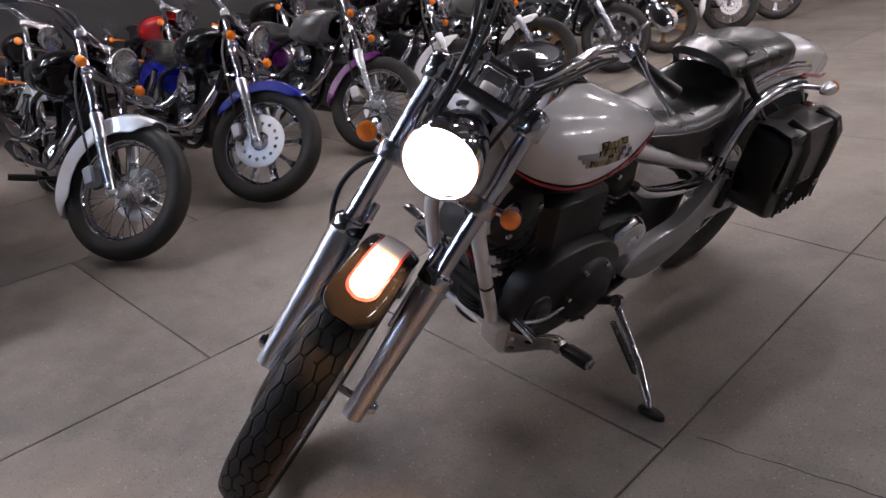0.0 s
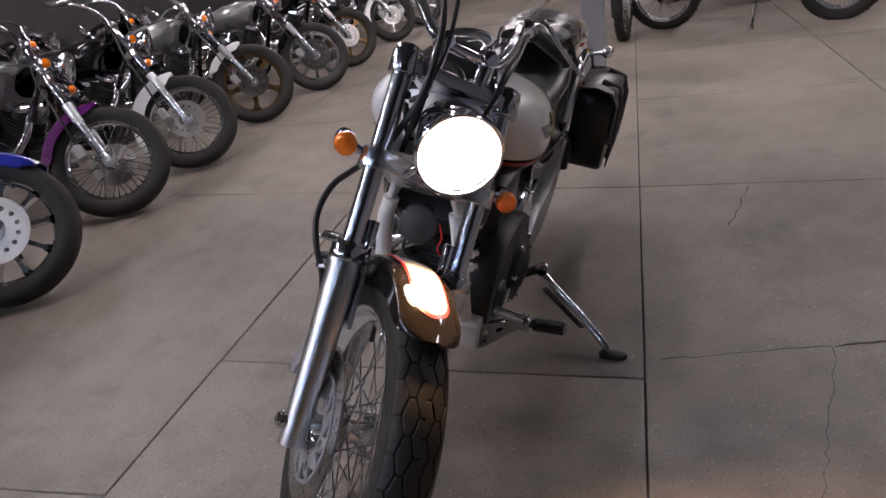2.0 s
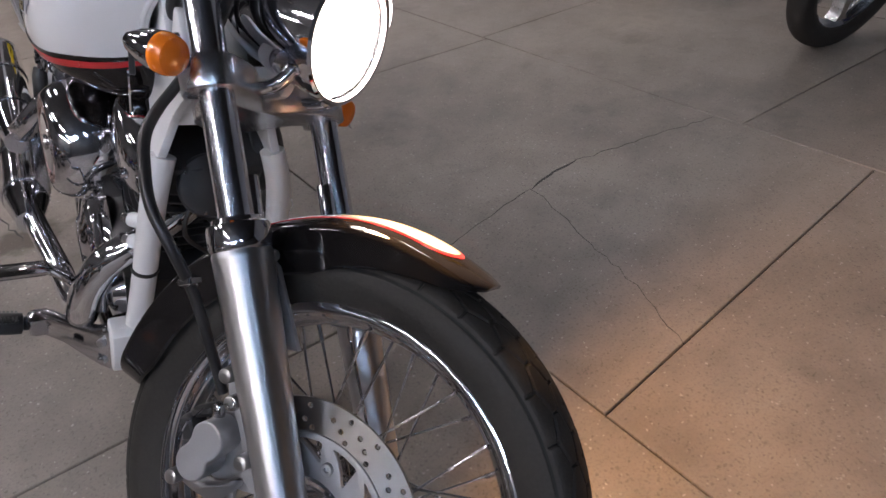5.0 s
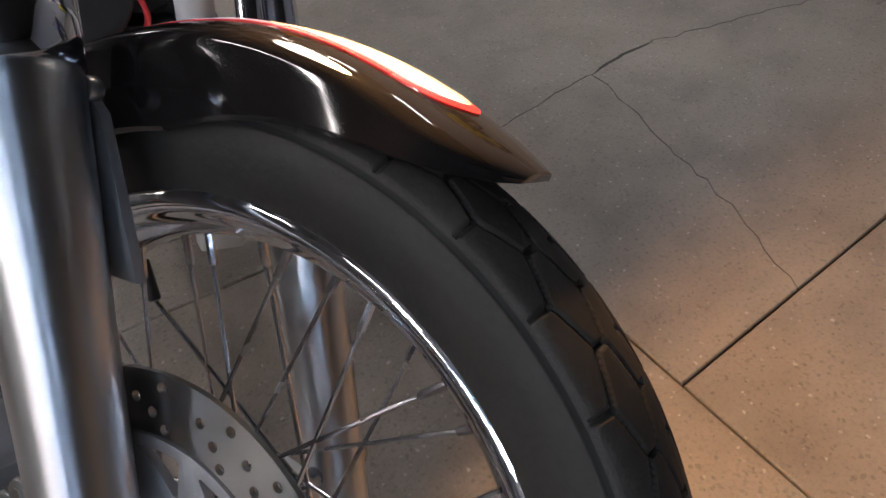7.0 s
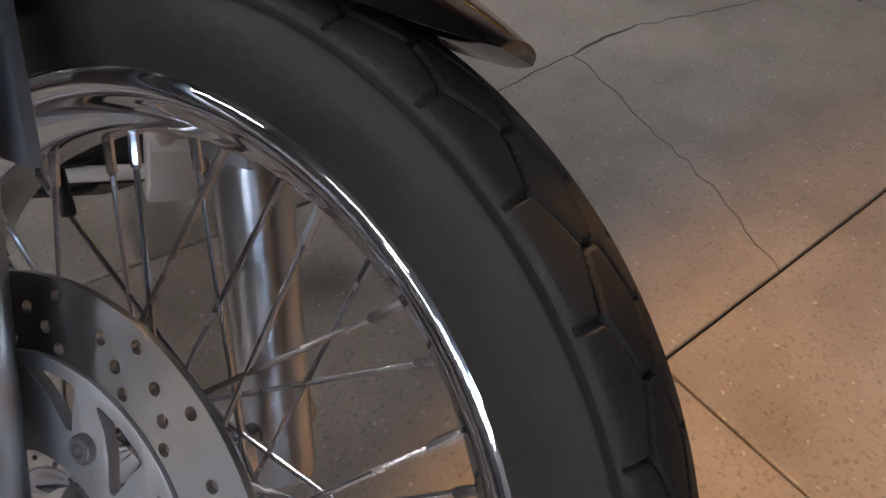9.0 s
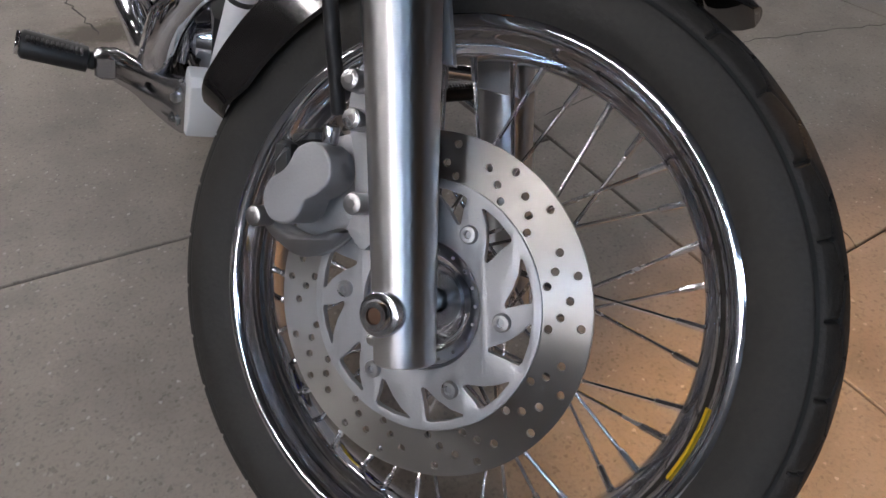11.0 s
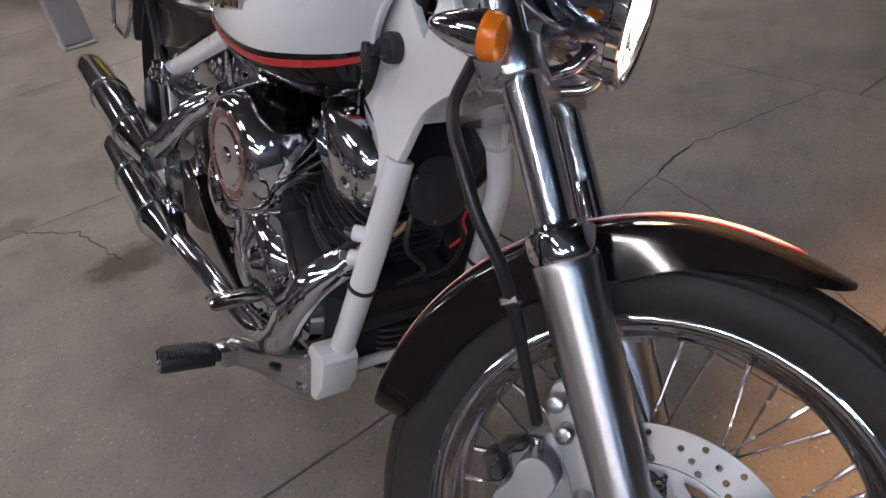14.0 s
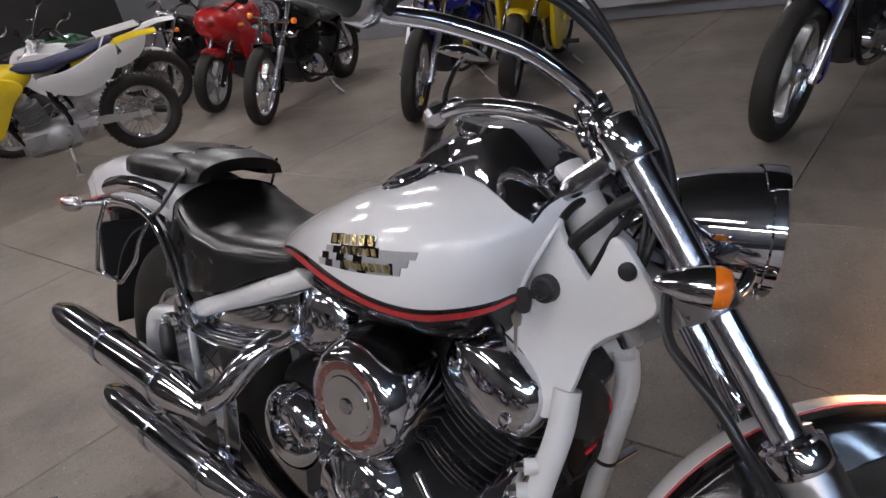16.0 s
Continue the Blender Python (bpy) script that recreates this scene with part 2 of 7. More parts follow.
# ---- the room ----
OIL = ((-0.20, 1.67, 0.13, 0.085, 0.95), (-0.44, 2.20, 0.10, 0.06, 0.6), (-0.08, 1.42, 0.07, 0.05, 0.35))
def concrete():
    m = bpy.data.materials.new("worn concrete")
    m.use_nodes = True
    N, L = m.node_tree.nodes, m.node_tree.links
    b = N["Principled BSDF"]
    geo = N.new("ShaderNodeNewGeometry")
    info = N.new("ShaderNodeObjectInfo")

    def noise_tex(sc, det, rough=0.6):
        t = N.new("ShaderNodeTexNoise")
        t.inputs["Scale"].default_value, t.inputs["Detail"].default_value, t.inputs["Roughness"].default_value = sc, det, rough
        L.new(geo.outputs["Position"], t.inputs["Vector"])
        return t

    def ramp(src, stops):
        r = N.new("ShaderNodeValToRGB")
        e = r.color_ramp.elements
        while len(e) < len(stops):
            e.new(0.5)
        for q, (at, c) in zip(e, stops):
            q.position, q.color = at, (c, c, c, 1) if isinstance(c, float) else (*c, 1)
        L.new(src, r.inputs[0])
        return r

    def mul(a, c, fac=1.0):
        x = N.new("ShaderNodeMix")
        x.data_type, x.blend_type = "RGBA", "MULTIPLY"
        x.inputs[0].default_value = fac
        L.new(a, x.inputs[6])
        L.new(c, x.inputs[7])
        return x.outputs[2]

    big, mid, fine, stain = noise_tex(0.9, 7), noise_tex(7, 8, 0.7), noise_tex(160, 3), noise_tex(2.3, 5, 0.55)
    base = ramp(big.outputs[0], [(0.32, (0.142, 0.122, 0.104)), (0.5, (0.225, 0.192, 0.163)), (0.68, (0.290, 0.247, 0.210))])
    c = mul(base.outputs[0], ramp(mid.outputs[0], [(0.3, 0.72), (0.55, 1.0)]).outputs[0], 0.7)
    c = mul(c, ramp(stain.outputs[0], [(0.28, 0.45), (0.40, 1.0)]).outputs[0], 0.75)
    c = mul(c, ramp(fine.outputs[0], [(0.25, 0.6), (0.5, 1.0)]).outputs[0], 0.6)
    vor = N.new("ShaderNodeTexVoronoi")
    vor.inputs["Scale"].default_value = 230
    L.new(geo.outputs["Position"], vor.inputs["Vector"])
    c = mul(c, ramp(vor.outputs["Color"], [(0.0, 0.30), (0.13, 0.55), (0.24, 1.0), (1.0, 1.0)]).outputs[0], 0.55)
    # old oil marks soaked into the slab
    for cx, cy, rx, ry, dark in OIL:
        mp = N.new("ShaderNodeMapping")
        mp.inputs["Location"].default_value = (-cx / rx, -cy / ry, 0)
        mp.inputs["Scale"].default_value = (1 / rx, 1 / ry, 0)
        L.new(geo.outputs["Position"], mp.inputs["Vector"])
        ln = N.new("ShaderNodeVectorMath")
        ln.operation = "LENGTH"
        L.new(mp.outputs[0], ln.inputs[0])
        wob = N.new("ShaderNodeMath")
        wob.operation = "MULTIPLY_ADD"
        wob.inputs[1].default_value = 1.6
        L.new(noise_tex(16, 5, 0.6).outputs[0], wob.inputs[0])
        L.new(ln.outputs["Value"], wob.inputs[2])
        fade = ramp(wob.outputs[0], [(0.0, 1.0), (1.0, 1.0)])
        rng2 = N.new("ShaderNodeMapRange")
        rng2.interpolation_type = "SMOOTHSTEP"
        rng2.inputs[1].default_value, rng2.inputs[2].default_value = 1.3, 2.1
        rng2.inputs[3].default_value, rng2.inputs[4].default_value = dark, 0.0
        L.new(wob.outputs[0], rng2.inputs[0])
        N.remove(fade)
        soak = N.new("ShaderNodeMix")
        soak.data_type = "RGBA"
        soak.inputs[7].default_value = (0.055, 0.038, 0.02, 1)
        L.new(rng2.outputs[0], soak.inputs[0])
        L.new(c, soak.inputs[6])
        c = soak.outputs[2]
    lift = N.new("ShaderNodeMix")
    lift.data_type, lift.blend_type = "RGBA", "ADD"
    L.new(c, lift.inputs[6])
    spk = ramp(vor.outputs["Color"], [(0.0, 0.0), (0.90, 0.0), (0.94, 0.45), (1.0, 0.7)])
    L.new(spk.outputs[0], lift.inputs[7])
    lift.inputs[0].default_value = 0.24
    tone = N.new("ShaderNodeMapRange")
    tone.inputs[3].default_value, tone.inputs[4].default_value = 0.9, 1.08
    L.new(info.outputs["Random"], tone.inputs[0])
    last = N.new("ShaderNodeMix")
    last.data_type, last.blend_type = "RGBA", "MULTIPLY"
    last.inputs[0].default_value = 1.0
    L.new(lift.outputs[2], last.inputs[6])
    L.new(tone.outputs[0], last.inputs[7])
    L.new(last.outputs[2], b.inputs["Base Color"])
    rg = N.new("ShaderNodeMapRange")
    rg.inputs[3].default_value, rg.inputs[4].default_value = 0.38, 0.62
    L.new(stain.outputs[0], rg.inputs[0])
    L.new(rg.outputs[0], b.inputs["Roughness"])
    bp = N.new("ShaderNodeBump")
    bp.inputs["Strength"].default_value, bp.inputs["Distance"].default_value = 0.25, 0.002
    L.new(fine.outputs[0], bp.inputs["Height"])
    L.new(bp.outputs[0], b.inputs["Normal"])
    return m


CONCRETE = concrete()
JOINT = surf("joint dirt", (0.05, 0.046, 0.042), 0.9, 0, 0.3, 20, 200, 0.3)
WALLP = surf("painted block wall", (0.17, 0.175, 0.185), 0.6, 0, 0.1, 1.5, 60, 0.2)
DARKW = surf("dark wall cladding", (0.022, 0.021, 0.021), 0.7, 0, 0.2, 1.5, 60, 0.2)
CEIL = surf("ceiling sheet", (0.035, 0.035, 0.037), 0.7, 0, 0.1, 1, 40)
CARD = surf("cardboard", (0.36, 0.25, 0.14), 0.8, 0, 0.1, 3, 90, 0.2)

XW, XE, YS, YN, ZC = -6.2, 6.3, -6.0, 13.5, 4.3
floor = part("floor", Geo().box(((XW + XE) / 2, (YS + YN) / 2, -0.11), (XE - XW, YN - YS, 0.2), 0.002), JOINT)
tagged(floor, "worn grey concrete slab floor with sawn joints", "floor", kind="structure")
for nm, c, sz, mt in (("wall_west", (XW - 0.1, (YS + YN) / 2, ZC / 2), (0.2, YN - YS, ZC), DARKW),
                      ("wall_east", (XE + 0.1, (YS + YN) / 2, ZC / 2), (0.2, YN - YS, ZC), WALLP),
                      ("wall_north", ((XW + XE) / 2, YN + 0.1, ZC / 2), (XE - XW + 0.4, 0.2, ZC), DARKW),
                      ("wall_south", ((XW + XE) / 2, YS - 0.1, ZC / 2), (XE - XW + 0.4, 0.2, ZC), DARKW)):
    w = part(nm, Geo().box(c, sz, 0.003), mt)
    tagged(w, "plain painted showroom wall", "wall", kind="structure")
cl = part("ceiling", Geo().box(((XW + XE) / 2, (YS + YN) / 2, ZC + 0.1), (XE - XW + 0.4, YN - YS + 0.4, 0.2), 0.003), CEIL)
tagged(cl, "dark warehouse ceiling", "ceiling", kind="structure")
bb = part("baseboard", Geo().box((XE - 0.16, 1.0, 0.20), (0.3, 9.0, 0.09), 0.006).box((XE - 0.07, 1.0, 0.08), (0.1, 9.0, 0.16), 0.004), GREY)
tagged(bb, "grey steel ledge along the wall foot", "ledge", kind="structure")

# fluorescent fittings under the ceiling
# The south-western fittings are unseen extras that brighten the wheel and left row.
BATTENS = ((-0.8, 4.2), (-5.5, -5.1), (-5.5, -3.5), (-5.5, -1.9), (-4.0, -5.1), (-4.9, 3.2), (-4.9, 7.0), (-3.2, 1.6), (-3.3, -0.9), (-1.9, 5.4), (-1.9, 9.0), (-1.9, 12.4), (1.6, 4.2), (1.6, 8.0), (1.6, 11.6), (4.7, 3.4), (4.7, 6.4), (4.7, 10.4))
COOL = ((-2.4, -4.4), (-0.6, -4.8), (-3.7, -3.3), (-3.2, -4.6))


def batten(at, gl, label):
    m = Matrix.Translation((at[0], at[1], ZC - 0.5))
    b = thing("ceiling_light", m, label, "ceiling light", "fluorescent battens")
    part("housing", Geo().box((0, 0, 0.05), (0.16, 1.5, 0.06), 0.01), GREY, b)
    for sx in (-0.045, 0.045):
        part("tube", Geo().cyl((sx, -0.72, 0), (sx, 0.72, 0), 0.016, 10), gl, b)
    for sy in (-0.5, 0.5):
        part("hanger", Geo().cyl((0, sy, 0.08), (0, sy, 0.5), 0.004, 6), BOLT, b)
    return b


warm = batten(BATTENS[0], TUBE_GLOW, "white twin-tube fluorescent batten hanging under the ceiling")
for at in BATTENS[1:]:
    copy_thing(warm, Matrix.Translation((at[0], at[1], ZC - 0.5)))
cold = batten(COOL[0], COOL_GLOW, "twin-tube fluorescent batten with bluish tubes")
for at in COOL[1:]:
    copy_thing(cold, Matrix.Translation((at[0], at[1], ZC - 0.5)))

# the column behind the motorcycle
col = thing("column", Matrix.Translation((0.265, 4.36, 0)), "grey painted square steel column on a base plate", "column")
part("shaft", Geo().box((0, 0, ZC / 2 + 0.006), (0.17, 0.17, ZC - 0.012), 0.012), GREY, col)
part("base_plate", Geo().box((0, 0, 0.008), (0.19, 0.24, 0.014), 0.004), GREY, col)

# ---- the white motorcycle ----
LEAN, HEADING, STEER, RAKE = 15.9, -4.6, 36.7, 35.1
BIKE = pose(-0.058, 0.047, 0.0, 0, 0, HEADING) @ pose(0, 0, 0, 0, LEAN, 0)
AXIS = Vector((0, math.sin(radians(RAKE)), math.cos(radians(RAKE))))
FOOT = Vector((0, -0.153, 0))


def steered(deg, axle):
    """The frame of the fork: z up along the legs, y to the rear, origin at the axle."""
    turn = Matrix.Translation(FOOT) @ Matrix.Rotation(radians(deg), 4, AXIS) @ Matrix.Translation(-FOOT)
    return turn @ Matrix.Translation(axle) @ Matrix.Rotation(radians(-RAKE), 4, "X")


FK = steered(STEER, (0, 0, 0.331))
ALONG_X = Matrix.Rotation(radians(90), 4, "Y")          # lathe axis z turned to x
bike = thing("motorcycle", BIKE, "white and black cruiser motorcycle leaning on its side stand, headlight lit", "motorcycle")


def groove(a, x):
    """Tread of the front tyre: how deep the net of six-sided blocks is cut at an angle and a place across."""
    u = (a / (2 * math.pi) * 34 + (0.5 if x > 0 else 0.0)) % 1.0
    s = abs(x)

    def line(off, w):
        return min(1.0, max(0.0, 1.7 - abs(off) / w))

    def zig(v):
        return 4 * abs((v % 1.0) - 0.5) - 1

    def across(at, lo, hi):
        off = abs((u - at + 0.5) % 1.0 - 0.5) * 0.060
        return line(off, 0.0011) if lo <= s <= hi else 0.0

    outer, inner = 0.0335 + 0.0045 * zig(u), 0.0135 + 0.0045 * zig(u + 0.5)
    d = max(line(s - outer, 0.0010), line(s - inner, 0.0010), across(0.0, 0.037, 0.0475), across(0.5, 0.0175, 0.029), across(0.0, 0.0, 0.010))
    return max(d, 0.6 * line(s - 0.0488, 0.0008))


def tyre(R, W, bead, m, seg=120, tread=None, ribs=0):
    """A tyre round x: crown radius R, width W."""
    h = R - bead
    half = [(0.0, 1.0), (0.20, 0.992), (0.42, 0.968), (0.62, 0.925), (0.78, 0.868), (0.90, 0.79), (0.97, 0.67), (1.0, 0.52), (0.965, 0.36), (0.89, 0.22), (0.80, 0.10), (0.72, 0.0)]
    fine = [(q.x * W / 2, bead + h * q.y) for q in cat([(a, b, 0) for a, b in half], 9 if tread else 2)]
    out = [(r, -x) for x, r in fine[::-1]] + [(r, x) for x, r in fine[1:]]
    g = Geo()
    rings = []
    for j in range(seg):
        a = 2 * math.pi * j / seg
        ring = []
        for r, x in out:
            d = 0.0035 * tread(a, x) if tread and r > R - 0.04 else 0.0
            ring.append(m @ Vector((x, (r - d) * math.cos(a), (r - d) * math.sin(a))))
        inner = [m @ Vector((x, (bead - 0.004) * math.cos(a), (bead - 0.004) * math.sin(a))) for x in (W * 0.3, -W * 0.3)]
        rings.append(ring + inner)
    return g.loft(rings, ends=True, caps=False)


def rim(R, W, m, n=72):
    """A spoked wheel's rim of bead radius R."""
    w = W / 2
    inside = [(R + 0.012, w + 0.001), (R + 0.0085, w + 0.003), (R + 0.004, w + 0.0035), (R + 0.0005, w + 0.002), (R - 0.0025, w - 0.001), (R - 0.0045, w - 0.005), (R - 0.0065, w - 0.010), (R - 0.0095, w - 0.016), (R - 0.0135, w - 0.021), (R - 0.0175, w - 0.0245), (R - 0.0205, w - 0.0285), (R - 0.0215, w - 0.034)]
    outside = [(R + 0.013, w - 0.002), (R + 0.011, w - 0.005), (R + 0.002, w - 0.007), (R - 0.001, w - 0.016), (R - 0.009, w - 0.024), (R - 0.016, 0.004)]
    prof = [(r, -x) for r, x in outside] + outside[::-1] + inside + [(r, -x) for r, x in inside[::-1]]
    return Geo().lathe(prof, m @ ALONG_X, n, closed=True)


def spokes(R, hub, spread, n, m, r=0.0019, sides=7):
    """Crossed wire spokes with nipples, one mesh each."""
    out = []
    for i in range(n):
        side = 1 if i % 2 else -1
        lead = 1 if (i // 2) % 2 else -1
        a = 2 * math.pi * (i + 0.5) / n
        b = a + lead * radians(78)
        p = Vector((side * spread, hub * math.cos(b), hub * math.sin(b)))
        q = Vector((side * 0.006, (R - 0.019) * math.cos(a), (R - 0.019) * math.sin(a)))
        d = (q - p).normalized()
        g = Geo().tube([p, q - d * 0.024], r, sides)
        g.tube([q - d * 0.024, q - d * 0.022, q - d * 0.003, q], [r, r * 1.75, r * 1.75, r * 2.3], sides)
        g.ball(p, r * 2, 6, 4)
        out.append(g.moved(m))
    return out


def front_wheel(parent, m):
    wheel = part("front_wheel", rim(0.2445, 0.084, m, 96), CHROME, parent, "chrome spoked front wheel rim")
    ty = part("tyre", tyre(0.3275, 0.104, 0.243, m @ Matrix.Translation((0, 0.003, 0)), 1250, groove), RUBBER, wheel, "worn black road tyre", 60)
    ty.data.materials.append(GROOVE_SHADE)
    inv = m.inverted()
    cuts = [groove(math.atan2(q.z, q.y), q.x) if math.hypot(q.y, q.z) > 0.281 else 0 for q in [inv @ v.co for v in ty.data.vertices]]
    ty.data.polygons.foreach_set("material_index", [1 if sum(cuts[k] for k in f.vertices) >= 2.2 else 0 for f in ty.data.polygons])
    for g in spokes(0.243, 0.042, 0.032, 40, m):
        part("spoke", g, SPOKE, wheel)
    hub = Geo().lathe([(0.012, -0.052), (0.040, -0.052), (0.044, -0.048), (0.044, -0.040), (0.028, -0.028), (0.022, 0), (0.028, 0.028), (0.042, 0.036), (0.042, 0.044), (0.036, 0.05), (0.012, 0.052)], m @ ALONG_X, 36)
    part("hub", hub, ALLOY, wheel)
    cup = Geo().lathe([(0.014, -0.050), (0.022, -0.050), (0.030, -0.056), (0.036, -0.070), (0.044, -0.077), (0.054, -0.079), (0.0572, -0.077), (0.058, -0.060), (0.058, -0.05)], m @ ALONG_X, 40)
    part("hub_cup", cup, CHROME, wheel)
    for i in range(20):
        a = 2 * math.pi * i / 20
        part("rivet", Geo().ball(m @ Vector((-0.0775, 0.0495 * math.cos(a), 0.0495 * math.sin(a))), 0.0018, 8, 5), BOLT, wheel)
    part("valve_stem", Geo().cyl(m @ Vector((0, 0.06, 0.208)), m @ Vector((0, 0.053, 0.176)), 0.005, 10, bev=0.002), HOSE, wheel)
    part("paint_mark", Geo().tube([m @ Vector((-0.0385, -0.2395 * math.cos(radians(a)), 0.2395 * math.sin(radians(a)))) for a in range(-34, -17, 2)], 0.0034, 8, flat=0.25), YELLOWMARK, wheel, "yellow crayon mark on the rim")
    # brake disc with its carrier
    face = m @ Matrix.Translation((-0.079, 0, 0)) @ Matrix.Rotation(radians(-90), 4, "Y")
    holes = []
    for i in range(18):
        for k, (r, da) in enumerate(((0.114, 0), (0.123, 5), (0.131, 11), (0.140, 2))):
            a = radians(i * 20 + da + (3 if i % 2 else 0))
            holes.append(circle(0.0036, 10, (r * math.cos(a), r * math.sin(a))))
    disc = part("brake_disc", Geo().fill([circle(0.149, 120), circle(0.1075, 96)] + holes, 0.004), STEEL, wheel, "drilled steel brake disc")
    disc.matrix_local = face
    face = Matrix()
    cuts = []
    for i in range(12):
        a0 = radians(i * 30 + 13)
        pts = []
        for rr, da in ((0.0672, 13.5), (0.0652, 11.0), (0.0672, 8.5), (0.0790, 1.0), (0.0900, -6.0), (0.0985, -12.4), (0.1012, -11.4), (0.1018, -2.0), (0.1018, 7.5), (0.1000, 10.2), (0.0965, 10.6), (0.0860, 11.0), (0.0770, 12.2)):
            deep = 0.0770 if i % 2 else 0.0710
            rr = deep + (rr - 0.0652) * (0.1022 - deep) / 0.0366
            a = a0 - radians(0.5 + (da - 0.5) * 0.95)
            pts.append((rr * math.cos(a), rr * math.sin(a)))
        cuts.append(pts)
    part("carrier", Geo().fill([circle(0.1085, 96), circle(0.0575, 60)] + cuts, 0.0055, face @ Matrix.Translation((0, 0, 0.0015)), 0.0006), CAST, disc, "silver disc carrier with swirling slots")
    for i in range(6):
        a = radians(i * 60 + 22)
        c = Vector((0.0765 * math.cos(a), 0.0765 * math.sin(a), 0))
        g = Geo().lathe([(0, 0.0045), (0.0034, 0.0045), (0.0036, 0.0090), (0.0066, 0.0088), (0.0076, 0.0078), (0.0080, 0.0066), (0.0080, 0.003)], face @ Matrix.Translation(c), 14)
        part("bolt", g, BOLT, disc)
    return wheel


front_wheel(bike, FK)

# front mudguard: an arch round the tyre, black with a white band edged in red
def arch(a, x, lift=0.0, R=0.362, w=0.066):
    """A point of the mudguard: a degrees forward of the fork, x across (-1 to 1 over its whole width)."""
    end = min(1.0, (48.8 - a) / 10.0, (a + 57) / 8.0)
    wide = w * (0.03 + 0.97 * math.sqrt(max(0.0, end * (2 - end))) ** (1.0 if a > 0 else 1.0))
    drop = 0.052 * max(0.02, min(1.0, (48.6 - a) / 38, (a + 75) / 30))
    t = abs(x)
    if t < 0.62:
        px, pr = wide * 0.93 * math.sin(t / 0.62 * math.pi / 2), 0.016 * wide / w * (math.cos(t / 0.62 * math.pi / 2) - 1)
    else:
        px, pr = wide * (0.93 + 0.07 * (t - 0.62) / 0.38), -0.016 * wide / w - drop * (t - 0.62) / 0.38
    low = min(1.0, max(0.0, (a - 14) / 34))
    r = R - 0.011 * low * low * (3 - 2 * low) + pr + lift
    px = math.copysign(px + (lift if t > 0.5 else 0), x)
    return FK @ Vector((px, -r * math.sin(radians(a)), r * math.cos(radians(a))))


def guard_strip(x0, x1, a0, a1, lift, thick, na=60, nx=14, round_end=0.0):
    rings = []
    for i in range(na + 1):
        a = a0 + (a1 - a0) * i / na
        k = 1.0
        if round_end and a > a1 - round_end:
            k = math.sqrt(max(0.02, 1 - ((a - a1 + round_end) / round_end) ** 2))
        xs = [k * (x0 + (x1 - x0) * q / nx) for q in range(nx + 1)]
        under = [arch(a, x, lift - thick) for x in xs]
        if thick > 0.002 and a > 34:
            # the beak closes to a flat underside
            e0, e1, q = arch(a, -1), arch(a, 1), min(1.0, (a - 34) / 8)
            under = [p.lerp(e0 + (e1 - e0) * (x + 1) / 2, q) for p, x in zip(under, xs)]
        rings.append([arch(a, x, lift) for x in xs] + under[::-1])
    return Geo().loft(rings)


guard = part("front_mudguard", guard_strip(-1, 1, -55, 48, 0.0, 0.003, 72, 28), BLACK, bike, "black painted front mudguard")
part("pinstripe", guard_strip(-0.245, 0.245, -53, 39.6, 0.0010, 0.0012, 80, 14, 6.5), RED, guard, "red pinstripe round the white band")
part("white_band", guard_strip(-0.205, 0.205, -53, 38.4, 0.0018, 0.0012, 80, 14, 5.6), WHITE, guard, "white painted centre band")
for s in (-1, 1):
    g = Geo().fill([[(-0.02, 0.20), (0.028, 0.215), (0.03, 0.29), (0.018, 0.325), (0.004, 0.325), (-0.012, 0.30)]], 0.006,
                   FK @ Matrix(((0, 0, 1, s * 0.080), (1, 0, 0, -0.012), (0, 1, 0, 0), (0, 0, 0, 1))), 0.001)
    stay = part("mudguard_stay", g, CAST, guard, "cast alloy mudguard stay")
    part("bolt", Geo().cyl(FK @ Vector((s * 0.079, -0.021, 0.315)), FK @ Vector((s * 0.089, -0.021, 0.315)), 0.0075, 10, bev=0.002), BOLT, stay)

